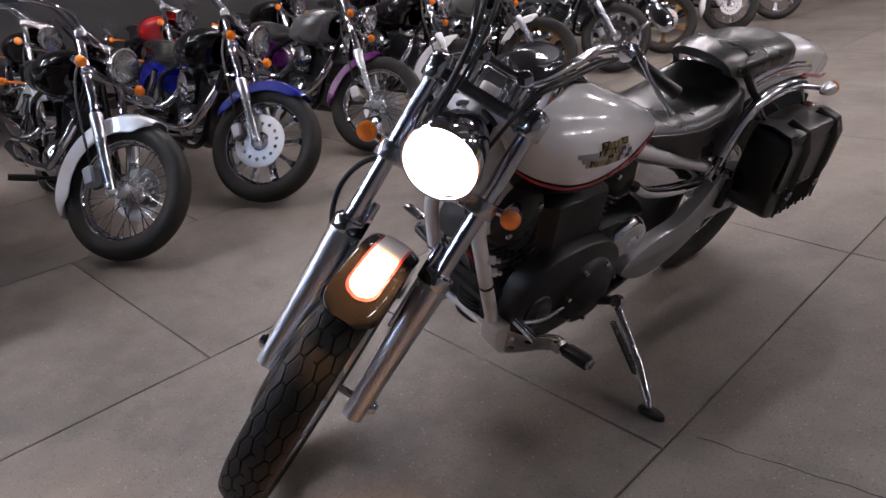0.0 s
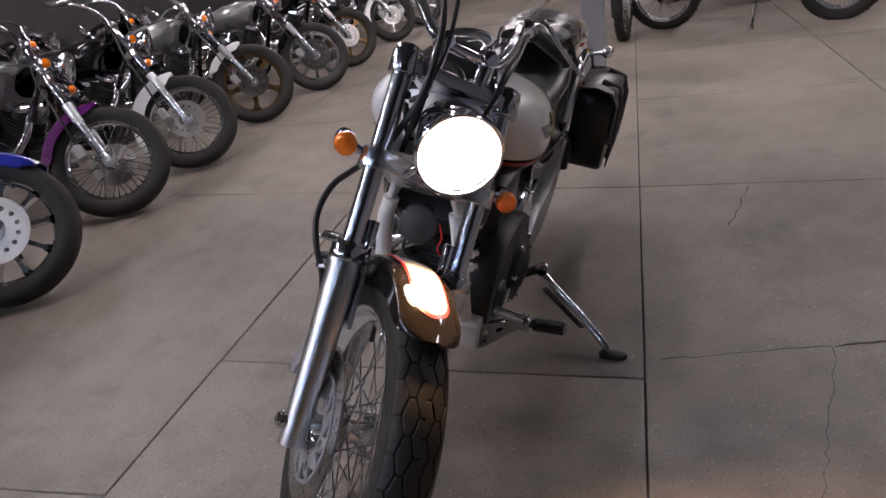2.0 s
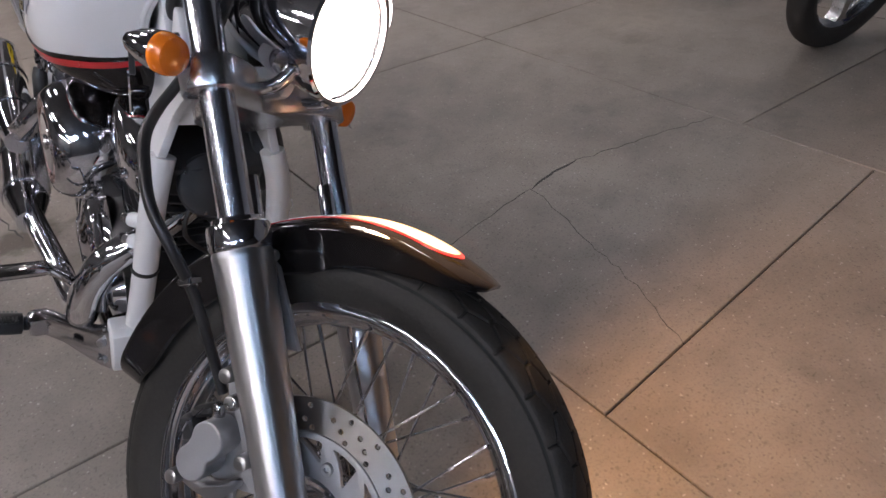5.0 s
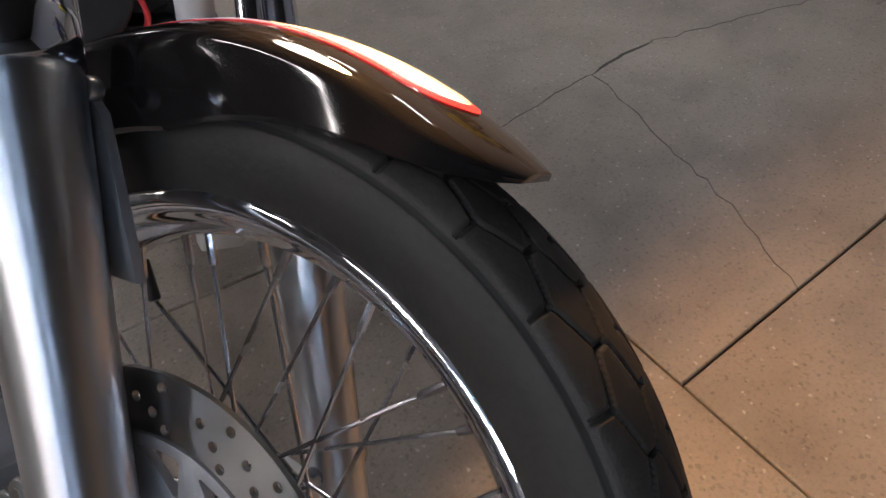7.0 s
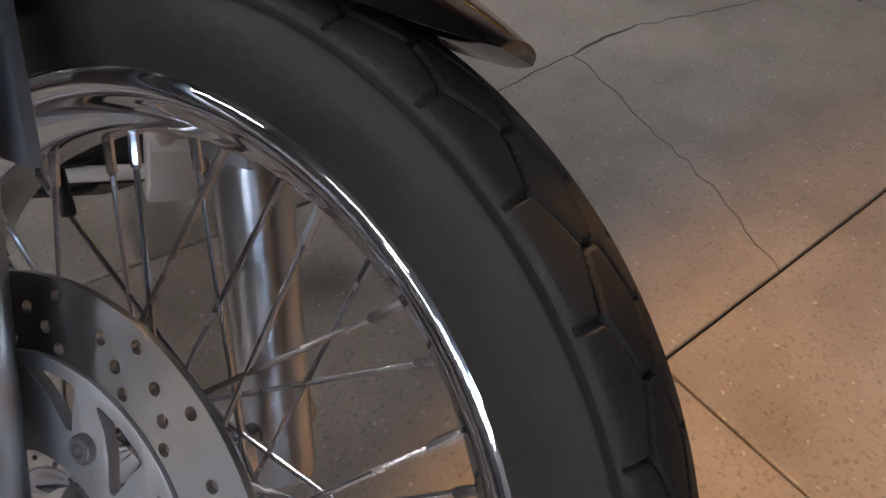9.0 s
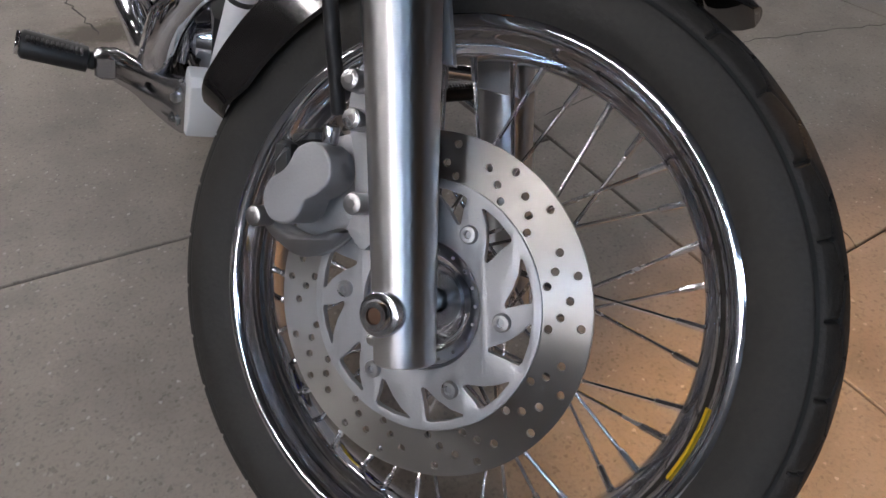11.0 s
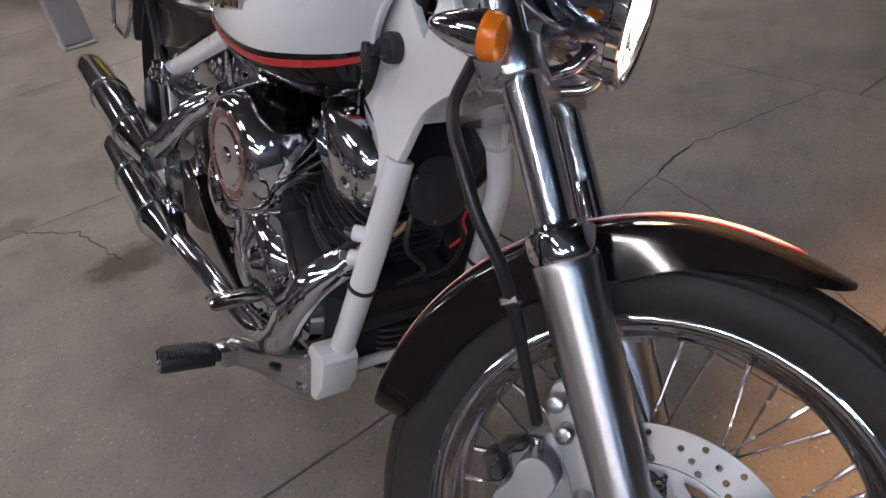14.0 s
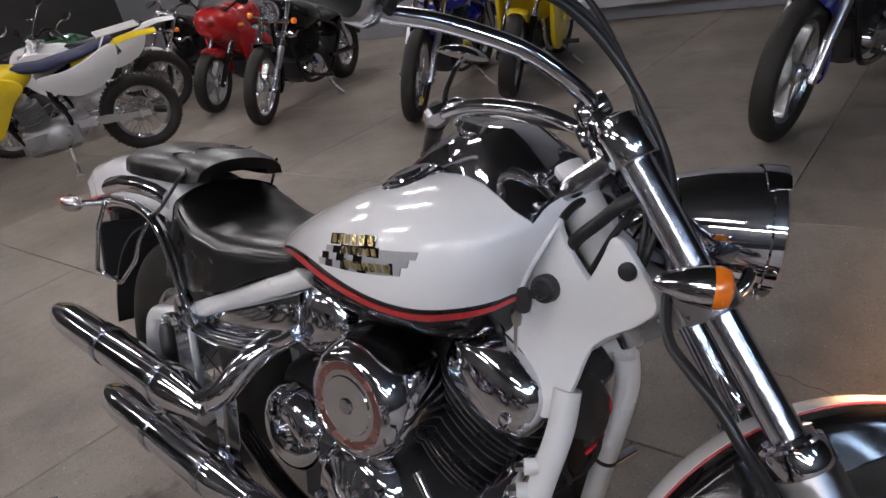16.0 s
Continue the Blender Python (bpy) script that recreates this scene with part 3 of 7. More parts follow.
# fork
for s in (-1, 1):
    x = s * 0.117
    slider = Geo().lathe([(0.0, -0.0445), (0.0215, -0.0445), (0.0245, -0.043), (0.0254, -0.040), (0.0262, 0.0), (0.0284, 0.10), (0.0312, 0.20), (0.0340, 0.290), (0.0348, 0.316), (0.0348, 0.322), (0.0320, 0.326), (0.0320, 0.349), (0.0262, 0.352), (0.0225, 0.353), (0.0225, 0.350)],
                         None, 48)
    leg = part("fork_slider", slider, TURNED, bike, "brushed alloy fork slider")
    leg.matrix_local = FK @ Matrix.Translation((x, -0.004, 0))
    kept_fk, FK = FK, Matrix.Translation((-x, 0.004, 0))
    part("fork_tube", Geo().cyl((0, 0, 0.33), (0, 0, 0.745), 0.0205, 40), HARDCHROME, leg, "chrome fork tube")
    part("seal_collar", Geo().lathe([(0.021, 0.3235), (0.0345, 0.3245), (0.0362, 0.3275), (0.0366, 0.334), (0.0366, 0.350), (0.0350, 0.3545), (0.0300, 0.357), (0.0285, 0.362), (0.021, 0.363)], FK @ Matrix.Translation((x, -0.004, 0)), 36), CHROME, leg)
    part("fork_cap", Geo().lathe([(0, 0.771), (0.012, 0.771), (0.014, 0.767), (0.021, 0.767), (0.0268, 0.763), (0.0275, 0.758), (0.0275, 0.735), (0.021, 0.733)], FK @ Matrix.Translation((x, -0.004, 0)), 32), CHROME, leg, "chrome fork cap")
    ab = part("axle_bolt", Geo().lathe([(0.0068, 0.040), (0.0068, 0.0495), (0.0110, 0.0495), (0.0122, 0.048), (0.0130, 0.045), (0.0130, 0.0)], FK @ Matrix.Translation((s * 0.109, 0, 0)) @ Matrix.Rotation(radians(90 * s), 4, "Y"), 20), CHROME_DULL, leg)
    part("washer", Geo().cyl(FK @ Vector((s * 0.13, 0, 0)), FK @ Vector((s * 0.1515, 0, 0)), 0.0180, 26, bev=0.002), CHROME_DULL, ab)
    part("bore", Geo().cyl(FK @ Vector((s * 0.145, 0, 0)), FK @ Vector((s * 0.1560, 0, 0)), 0.0066, 14), RUST, ab)
    part("pinch_bolt", Geo().cyl(FK @ Vector((x, -0.028, -0.026)), FK @ Vector((x, 0.03, -0.026)), 0.006, 10, bev=0.002), BOLT, leg)
    # plate with a pin above the slider
    part("stay_sleeve", Geo().cyl(FK @ Vector((s * 0.085, -0.004, 0.325)), FK @ Vector((s * 0.085, -0.006, 0.415)), 0.0115, 20, bev=0.003), CHROME, leg, "short chrome sleeve beside the fork")
    FK = kept_fk
part("front_axle", Geo().cyl(FK @ Vector((-0.11, 0, 0)), FK @ Vector((0.11, 0, 0)), 0.009, 14), BOLT, bike)

# triple clamps, risers and handlebar
clamp = Geo().fill([hull_ring([(-0.148, 0.0), (-0.125, -0.03), (-0.06, -0.02), (0, 0.012), (0.06, -0.02), (0.125, -0.03), (0.148, 0.0), (0.128, 0.032), (0.09, 0.024), (0.04, 0.095), (-0.04, 0.095), (-0.09, 0.024), (-0.128, 0.032)], 5)], 0.034, FK @ Matrix.Translation((0, 0, 0.53)), 0.003)
part("lower_clamp", clamp, ALLOY, bike, "alloy lower fork clamp")
top = Geo().fill([[(-0.117, -0.026), (0.117, -0.026), (0.117, 0.020), (0.085, 0.022), (0.035, 0.092), (-0.035, 0.092), (-0.085, 0.022), (-0.117, 0.020)]], 0.020, FK @ Matrix.Translation((0, 0, 0.729)), 0.004)
part("upper_clamp", top, CHROME_DULL, bike, "polished alloy upper fork clamp")
for s in (-1, 1):
    part("clamp_ring", Geo().lathe([(0.021, 0.706), (0.0285, 0.706), (0.0308, 0.709), (0.0308, 0.750), (0.0290, 0.754), (0.021, 0.756)], FK @ Matrix.Translation((s * 0.117, -0.004, 0)), 36), CHROME, bike, "chrome ring of the upper clamp")
part("steering_nut", Geo().lathe([(0, 0.765), (0.012, 0.764), (0.019, 0.758), (0.02, 0.735)], FK @ Matrix.Translation((0, 0.065, 0)), 6), CHROME, bike)
HALF = [(0.05, 0.0, 0.805), (0.085, 0.008, 0.828), (0.122, 0.05, 0.895), (0.158, 0.125, 0.962), (0.20, 0.190, 0.995), (0.28, 0.225, 1.000), (0.375, 0.258, 0.996)]
BAR = [(-x, y, z) for x, y, z in HALF[::-1]] + HALF
bar = part("handlebar", Geo().tube([FK @ p for p in cat(BAR, 8)], 0.0115, 16), CHROME, bike, "swept-back chrome handlebar")
for s in (-1, 1):
    part("riser", Geo().cyl(FK @ Vector((s * 0.052, 0.004, 0.735)), FK @ Vector((s * 0.052, 0.0, 0.80)), 0.017, 20, bev=0.003).cyl(FK @ Vector((s * 0.052, -0.022, 0.806)), FK @ Vector((s * 0.052, 0.022, 0.806)), 0.019, 20, bev=0.005), CHROME, bar)
    e = [Vector((s * 0.238, 0.208, 1.000)), Vector((s * 0.377, 0.258, 0.996))]
    d = (e[1] - e[0]).normalized()
    grip = part("grip", Geo().tube([FK @ (e[0] + d * t) for t in (0, 0.004, 0.13, 0.145, 0.15)], [0.019, 0.0165, 0.0165, 0.019, 0.012], 18), HOSE, bar, "black rubber grip")
    c = e[0] - d * 0.03
    part("switch_box", Geo().box((0, 0, 0), (0.05, 0.05, 0.04), 0.012, FK @ Matrix.Translation(c) @ d.to_track_quat("Y", "Z").to_matrix().to_4x4()), CHROME_DULL, bar, "polished switch housing")
    lev = cat([c + Vector((0, -0.02, 0.005)), c + Vector((s * 0.02, -0.05, 0.008)), c + d * 0.09 + Vector((0, -0.08, -0.03)), e[1] + Vector((s * 0.004, -0.095, -0.066))], 6)
    part("lever", Geo().tube([FK @ p for p in lev], [0.008] * 10 + [0.006] * (len(lev) - 11) + [0.009], 10, flat=0.6), CHROME, bar, "polished lever")

# oval mirror on the left grip's stem
ms = cat([(0.205, 0.185, 0.995), (0.205, 0.165, 1.03), (0.215, 0.13, 1.065), (0.225, 0.112, 1.078)], 6)
stem = part("mirror_stem", Geo().tube([FK @ p for p in ms], 0.005, 8), CHROME, bar)
mm3 = FK @ Matrix.Translation((0.228, 0.108, 1.088)) @ Euler((radians(30), radians(-24), radians(20))).to_matrix().to_4x4() @ Matrix.Diagonal((0.75, 1.25, 0.8, 1))
mir = part("mirror", Geo().lathe([(0, 0.018), (0.020, 0.015), (0.036, 0.004), (0.040, -0.004), (0.037, -0.006)], mm3, 36), CHROME, bar, "oval chrome mirror")
part("mirror_glass", Geo().lathe([(0, -0.0055), (0.037, -0.0055)], mm3, 32), CHROME, mir)

# headlight: a chrome bullet with a short peak, lit
HL = FK @ Matrix.Translation((0, -0.120, 0.574)) @ Vector((0, -0.845, -0.537)).to_track_quat("Z", "X").to_matrix().to_4x4() @ Matrix.Scale(0.95, 4)
shell = Geo().lathe([(0.0, -0.205), (0.016, -0.202), (0.034, -0.188), (0.052, -0.160), (0.068, -0.120), (0.080, -0.070), (0.0865, -0.020), (0.0875, -0.006), (0.090, -0.004), (0.0905, 0.010), (0.0875, 0.013), (0.0835, 0.012), (0.0825, 0.002)], HL, 56)
head = part("headlight", shell, CHROME, bike, "chrome bullet headlight, lit")
part("reflector", Geo().lathe([(0.0, -0.055), (0.03, -0.050), (0.06, -0.030), (0.082, 0.0)], HL, 40), CHROME, head)
part("bulb", Geo().lathe([(0, 0.0005), (0.020, 0.001), (0.05, 0.0), (0.081, -0.003)], HL, 40), BULB_GLOW, head, "glowing warm white lamp face")
part("lens", Geo().lathe([(0.0, 0.020), (0.03, 0.0185), (0.06, 0.014), (0.0825, 0.006), (0.0825, 0.003), (0.06, 0.011), (0.0, 0.017)], HL, 48), GLASS, head, "clear ribbed lens")
pk = []
for i in range(17):
    a = radians(-62 + 124 * i / 16)
    up = FK.to_3x3() @ Vector((0, -0.537, 0.845))
    rx = FK.to_3x3() @ Vector((1, 0, 0))
    fw = FK.to_3x3() @ Vector((0, -0.845, -0.537))
    o = HL.translation
    ln = 0.008 * math.cos(a * 1.4) ** 0.8 if abs(a * 1.4) < math.pi / 2 else 0.0
    ring = []
    for r, z in ((0.0905, -0.012), (0.0915, 0.012), (0.0905, 0.014 + ln), (0.0890, 0.014 + ln), (0.0885, 0.012), (0.0885, -0.010)):
        ring.append(o + ((rx * math.sin(a) + up * math.cos(a)) * r + fw * z) * 0.95)
    pk.append(ring)
part("peak", Geo().loft(pk), CHROME, head, "chrome headlight peak")
part("rim_screw", Geo().ball(HL @ Vector((-0.09, 0, 0.003)), 0.005, 8, 5), BOLT, head)
for s in (-1, 1):
    part("headlight_bracket", Geo().tube([FK @ p for p in cat([(s * 0.05, 0.0, 0.53), (s * 0.06, -0.05, 0.52), (s * 0.045, -0.085, 0.55)], 6)], 0.009, 10), CHROME, head)
    # front indicator, a bullet on a stalk
    im = FK @ Matrix.Translation((s * 0.184, 0.003, 0.543)) @ Vector((0, -0.845, -0.537)).to_track_quat("Z", "X").to_matrix().to_4x4()
    body = part("indicator", Geo().lathe([(0, -0.060), (0.006, -0.057), (0.012, -0.046), (0.0185, -0.028), (0.0225, -0.010), (0.0232, 0.0), (0.0225, 0.001), (0.0, 0.001)], im, 32), CHROME, bike, "chrome bullet indicator with an amber lens")
    part("lens", Geo().lathe([(0.0230, 0.0), (0.0234, 0.003), (0.0230, 0.010), (0.0205, 0.017), (0.013, 0.021), (0, 0.0225)], im, 28), AMBER, body, "amber lens")
    part("stalk", Geo().cyl(FK @ Vector((s * 0.13, 0.006, 0.535)), FK @ Vector((s * 0.172, 0.006, 0.543)), 0.009, 12), CHROME, body)

# brake caliper, hose and cables
cal = Geo()
cm = FK @ Matrix(((0, 0, -1, -0.112), (1, 0, 0, 0), (0, 1, 0, 0), (0, 0, 0, 1)))
lobe = hull_ring([(a, b, 0) for a, b in ((0.060, 0.108), (0.061, 0.124), (0.073, 0.136), (0.090, 0.133), (0.099, 0.121), (0.107, 0.114), (0.122, 0.106), (0.128, 0.091), (0.121, 0.076), (0.105, 0.072), (0.093, 0.079), (0.086, 0.091), (0.072, 0.097))], 5)
caliper = part("brake_caliper", Geo().fill([[(q.x, q.y) for q in lobe]], 0.033, cm, 0.0022), CAST, bike, "silver two-pot brake caliper", 20)
part("caliper_back", Geo().fill([hull_ring([(0.046, 0.138), (0.095, 0.140), (0.130, 0.10), (0.128, 0.07), (0.09, 0.055), (0.052, 0.065)], 5)], 0.022, cm @ Matrix.Translation((0, 0, -0.042)), 0.004), CAST, caliper)
part("pad_bridge", Geo().box((-0.095, 0.126, 0.128), (0.03, 0.018, 0.034), 0.004, FK).box((-0.095, 0.100, 0.146), (0.03, 0.03, 0.014), 0.004, FK), PLASTIC, caliper, "dark brake pads")
part("caliper_arm", Geo().fill([hull_ring([(0.016, 0.195), (0.040, 0.200), (0.052, 0.165), (0.046, 0.12), (0.050, 0.075), (0.072, 0.050), (0.105, 0.040), (0.140, 0.060), (0.152, 0.080), (0.144, 0.088), (0.124, 0.066), (0.095, 0.058), (0.060, 0.066), (0.040, 0.050), (0.026, 0.08), (0.022, 0.14)], 4)], 0.012, cm @ Matrix.Translation((0, 0, -0.012)), 0.003), CAST, caliper)
for y, z in ((0.038, 0.155), (0.038, 0.086), (0.039, 0.187), (0.143, 0.077)):
    part("bolt", Geo().cyl(FK @ Vector((-0.105, y, z)), FK @ Vector((-0.130, y, z)), 0.0095, 12, bev=0.003).cyl(FK @ Vector((-0.130, y, z)), FK @ Vector((-0.1305, y, z)), 0.004, 6), BOLT, caliper)
part("bleed_nipple", Geo().cyl(FK @ Vector((-0.108, 0.075, 0.138)), FK @ Vector((-0.109, 0.070, 0.154)), 0.0075, 14, bev=0.002), CHROME_DULL, caliper)
for y, z, turn in ((0.100, 0.146, -30), (0.124, 0.132, -48)):
    part("pad_spring", Geo().box((0, 0, 0), (0.024, 0.016, 0.0025), 0.0008, FK @ Matrix.Translation((-0.102, y, z)) @ Matrix.Rotation(radians(turn), 4, "X")), CHROME, caliper, "bright bent pad spring")
HOSEP = [(-0.10, 0.07, 0.165), (-0.118, 0.062, 0.22), (-0.142, 0.052, 0.285), (-0.170, 0.046, 0.335), (-0.185, 0.052, 0.385), (-0.183, 0.054, 0.430), (-0.168, 0.060, 0.470), (-0.140, 0.062, 0.505), (-0.115, 0.045, 0.54), (-0.09, 0.0, 0.60), (-0.075, -0.045, 0.70), (-0.085, -0.05, 0.84), (-0.13, 0.0, 0.95), (-0.19, 0.12, 1.01), (-0.22, 0.175, 0.975)]
part("brake_hose", Geo().tube([FK @ p for p in cat(HOSEP, 8)], 0.0068, 10), HOSE, bike, "black rubber brake hose")
part("hose_clamp", Geo().box((-0.148, 0.05, 0.30), (0.02, 0.02, 0.012), 0.003, FK), CHROME_DULL, bike)
for s, k in ((-1, 0.0), (-1, 0.02), (1, 0.0), (1, 0.018)):
    if s < 0:
        pts = [(-0.215, 0.17, 0.985 + k * 0.4), (-0.165, 0.06 - k, 1.0 + k), (-0.11 + k, -0.03 - k, 0.93 + k), (-0.08 + k, -0.055, 0.80), (-0.065, -0.02 + k, 0.66), (-0.05, 0.08, 0.56)]
    else:
        pts = [(0.205, 0.17, 0.975), (0.165, 0.11 - k, 0.935 - k), (0.125, 0.035 - k, 0.862 - k), (0.09, -0.02 - k, 0.80 - k), (0.07, -0.03, 0.70), (0.05, 0.07, 0.56)]
    part("cable", Geo().tube([FK @ p for p in cat(pts, 8)], 0.0045, 8), HOSE, bike, "black control cable")

# frame
def tank_point(y, phi, lift=0.0):
    st = [(0.447, 0.085, 0.880, 0.80, 0.73), (0.462, 0.135, 0.893, 0.80, 0.712), (0.495, 0.180, 0.905, 0.798, 0.698), (0.56, 0.212, 0.916, 0.788, 0.685), (0.66, 0.220, 0.910, 0.776, 0.676),
          (0.78, 0.203, 0.885, 0.764, 0.672), (0.90, 0.165, 0.842, 0.748, 0.672), (1.02, 0.112, 0.788, 0.728, 0.676), (1.10, 0.066, 0.745, 0.712, 0.680), (1.145, 0.03, 0.718, 0.70, 0.685), (1.155, 0.012, 0.708, 0.698, 0.690)]
    y = min(max(y, st[0][0]), st[-1][0])
    i = max(k for k in range(len(st) - 1) if st[k][0] <= y)
    a, b, c, d = st[max(i - 1, 0)], st[i], st[i + 1], st[min(i + 2, len(st) - 1)]
    h = c[0] - b[0]
    t = (y - b[0]) / h

    def smooth(k):
        m0, m1 = (c[k] - a[k]) / (c[0] - a[0]) * h, (d[k] - b[k]) / (d[0] - b[0]) * h
        return (2 * t ** 3 - 3 * t * t + 1) * b[k] + (t ** 3 - 2 * t * t + t) * m0 + (3 * t * t - 2 * t ** 3) * c[k] + (t ** 3 - t * t) * m1
    w, zt, zm, zb = [smooth(k) for k in (1, 2, 3, 4)]
    zb -= 0.020 * min(1.0, max(0.0, (1.10 - y) / 0.3))
    cx, sn = math.cos(phi), math.sin(phi)
    x = (w + lift) * math.copysign(abs(cx) ** 0.78, cx)
    z = zm + ((zt - zm) if sn > 0 else (zm - zb)) * math.copysign(abs(sn) ** 0.92, sn) + lift * sn
    low = min(1.0, max(0.0, (0.885 - z) / 0.17))
    y += 0.062 * max(0.0, 1 - (y - 0.447) / 0.30) ** 2 * low * low * (3 - 2 * low)
    return Vector((x, y, z))


def waist(y, k=0.0):
    """Angle of the line between white and black round the tank, climbing to the tail."""
    q = min(1.0, max(0.0, (y - 0.46) / 0.52))
    return -0.46 + 0.62 * q - 0.03 * math.sin(2 * math.pi * q) - k


def tank_patch(p0, p1, lift, n=40, ys=(0.447, 1.155), ny=60, thick=0.0):
    """A patch of the tank's skin between two angles, each a number or a function of y."""
    rings = []
    for i in range(ny + 1):
        u = i / ny
        y = ys[0] + (ys[1] - ys[0]) * (u * u * (3 - 2 * u) * 0.5 + u * 0.5)
        a, b = [p(y) if callable(p) else p for p in (p0, p1)]
        ph = [a + (b - a) * k / n for k in range(n + 1)]
        rings.append([tank_point(y, q, lift) for q in ph] + ([tank_point(y, q, lift - thick) for q in ph[::-1]] if thick else []))
    return Geo().loft(rings, closed=thick > 0, caps=False) if not thick else Geo().loft(rings)


tank = part("fuel_tank", tank_patch(waist, lambda y: math.pi - waist(y), 0.0, thick=0.004), WHITE, bike, "white teardrop fuel tank with a black lower edge", 50)
part("lower_panel", tank_patch(lambda y: waist(y, 0.02), lambda y: -math.pi - waist(y, 0.02), 0.0, thick=0.004), BLACK, tank, "gloss black lower tank panel", 50)
for k0, k1, nm, mt, lb in ((0.02, 0.110, "pinstripe", RED, "red pinstripe"), (-0.055, -0.005, "black_line", BLACK, "thin black line")):
    for side in (0, 1):
        lo_, hi_ = [(lambda y, k=k: math.pi - waist(y, k)) if side else (lambda y, k=k: waist(y, k)) for k in (k0, k1)]
        part(nm, tank_patch(lo_, hi_, 0.0016, 4, (0.450, 1.14), 60, 0.002), mt, tank, lb)
part("front_trim", Geo().tube([tank_point(0.448, radians(a), 0.001) for a in range(-28, 209, 6)], 0.004, 8), WHITE, tank)
part("rubber_trim", Geo().tube([tank_point(0.4465, radians(a), 0.004) for a in range(48, 133, 6)], 0.006, 8), HOSE, tank, "black rubber edge")
cap = Matrix.Translation((-0.086, 0.708, 0.897)) @ Euler((radians(-12), radians(-17), 0)).to_matrix().to_4x4()
part("fuel_cap", Geo().lathe([(0, 0.013), (0.022, 0.0125), (0.025, 0.009), (0.035, 0.0085), (0.037, 0.005), (0.045, 0.004), (0.048, 0.0), (0.047, -0.02)], cap, 40), CHROME, tank, "chrome fuel filler cap")
for s, q0 in ((-1, 1), (1, 1)):
    # winged emblem: chequered flag under bars of gold
    def emb(u, v, lift):
        y = 0.585 + 0.21 * u
        q = math.pi - 0.03 - 0.60 * v if s < 0 else 0.03 + 0.60 * v
        return tank_point(y, q, lift)
    em = None
    for i in range(9):
        for k in range(3):
            dark = (i + k) % 2 == 1 and i >= 3
            u0, v0, sh = i / 9, 0.02 + k * 0.13, 0.05 * k
            g = Geo().loft([[emb(u0 - sh, v0, h), emb(u0 + 0.112 - sh, v0, h), emb(u0 + 0.112 - sh, v0 + 0.132, h), emb(u0 - sh, v0 + 0.132, h)] for h in (0.0008, 0.0016)])
            if em is None:
                em = part("emblem", g, GREY, tank, "chequered flag emblem with gold bars")
            else:
                part("square", g, BLACK if dark else GREY, em)
    for row, (u0, u1, v0, hgt) in enumerate(((0.30, 0.84, 0.46, 0.17), (0.24, 0.66, 0.30, 0.12), (0.08, 0.60, 0.06, 0.13))):
        k = 7 if row == 2 else 6
        g = Geo().loft([[emb(u0 - 0.02, v0 - 0.02, h), emb(u1, v0 - 0.02, h), emb(u1 + 0.03, v0 + hgt + 0.02, h), emb(u0, v0 + hgt + 0.02, h)] for h in (0.0016, 0.0022)])
        part("bar_ground", g, BLACK, em)
        for i in range(k):
            a0 = u0 + (u1 - u0) * i / k
            a1 = a0 + (u1 - u0) / k * 0.62
            g = Geo().loft([[emb(a0, v0, h), emb(a1, v0, h), emb(a1 + 0.035, v0 + hgt, h), emb(a0 + 0.035, v0 + hgt, h)] for h in (0.0022, 0.0036)])
            part("gold_bar", g, GOLD, em)

# chrome instrument console on the tank
cons = []
SHOULDER = [(0.462, 0.72), (0.471, 0.78), (0.482, 0.84), (0.507, 0.98), (0.540, 1.10), (0.575, 1.18), (0.620, 1.25), (0.665, 1.34), (0.710, 1.42), (0.755, 1.47), (0.800, 1.52)]
CREST = (0.004, 0.008, 0.018, 0.034, 0.056, 0.062, 0.058, 0.049, 0.037, 0.021, 0.004)
for (y, edge), rise in zip(SHOULDER, CREST):
    arc = [k / 24 for k in range(25)]
    over = [tank_point(y, edge + (math.pi - 2 * edge) * u, 0.0055) + Vector((0, 0.02 * math.sin(math.pi * u) * rise / 0.06, rise * math.sin(math.pi * u) ** 0.75)) for u in arc]
    cons.append(over + [tank_point(y, edge + (math.pi - 2 * edge) * u, -0.003) for u in arc[::-1]])
console = part("instrument_console", Geo().loft(cons), CHROME, tank, "chrome instrument console on the tank")
dm = Matrix.Translation((0, 0.612, 0.970)) @ Euler((radians(10), 0, 0)).to_matrix().to_4x4()
part("dial", Geo().lathe([(0, 0.006), (0.052, 0.006)], dm, 36), PLASTIC, console, "dark speedometer face")
part("dial_ring", Geo().lathe([(0.052, 0.004), (0.053, 0.010), (0.060, 0.010), (0.066, 0.0), (0.06, -0.01)], dm, 36), CHROME, console)

def flare(x, z):
    """The gusset plates spread towards the down tubes."""
    q = min(1.0, max(0.0, (0.735 - z) / 0.15))
    return x + math.copysign(0.030 * q * q * (3 - 2 * q), x)


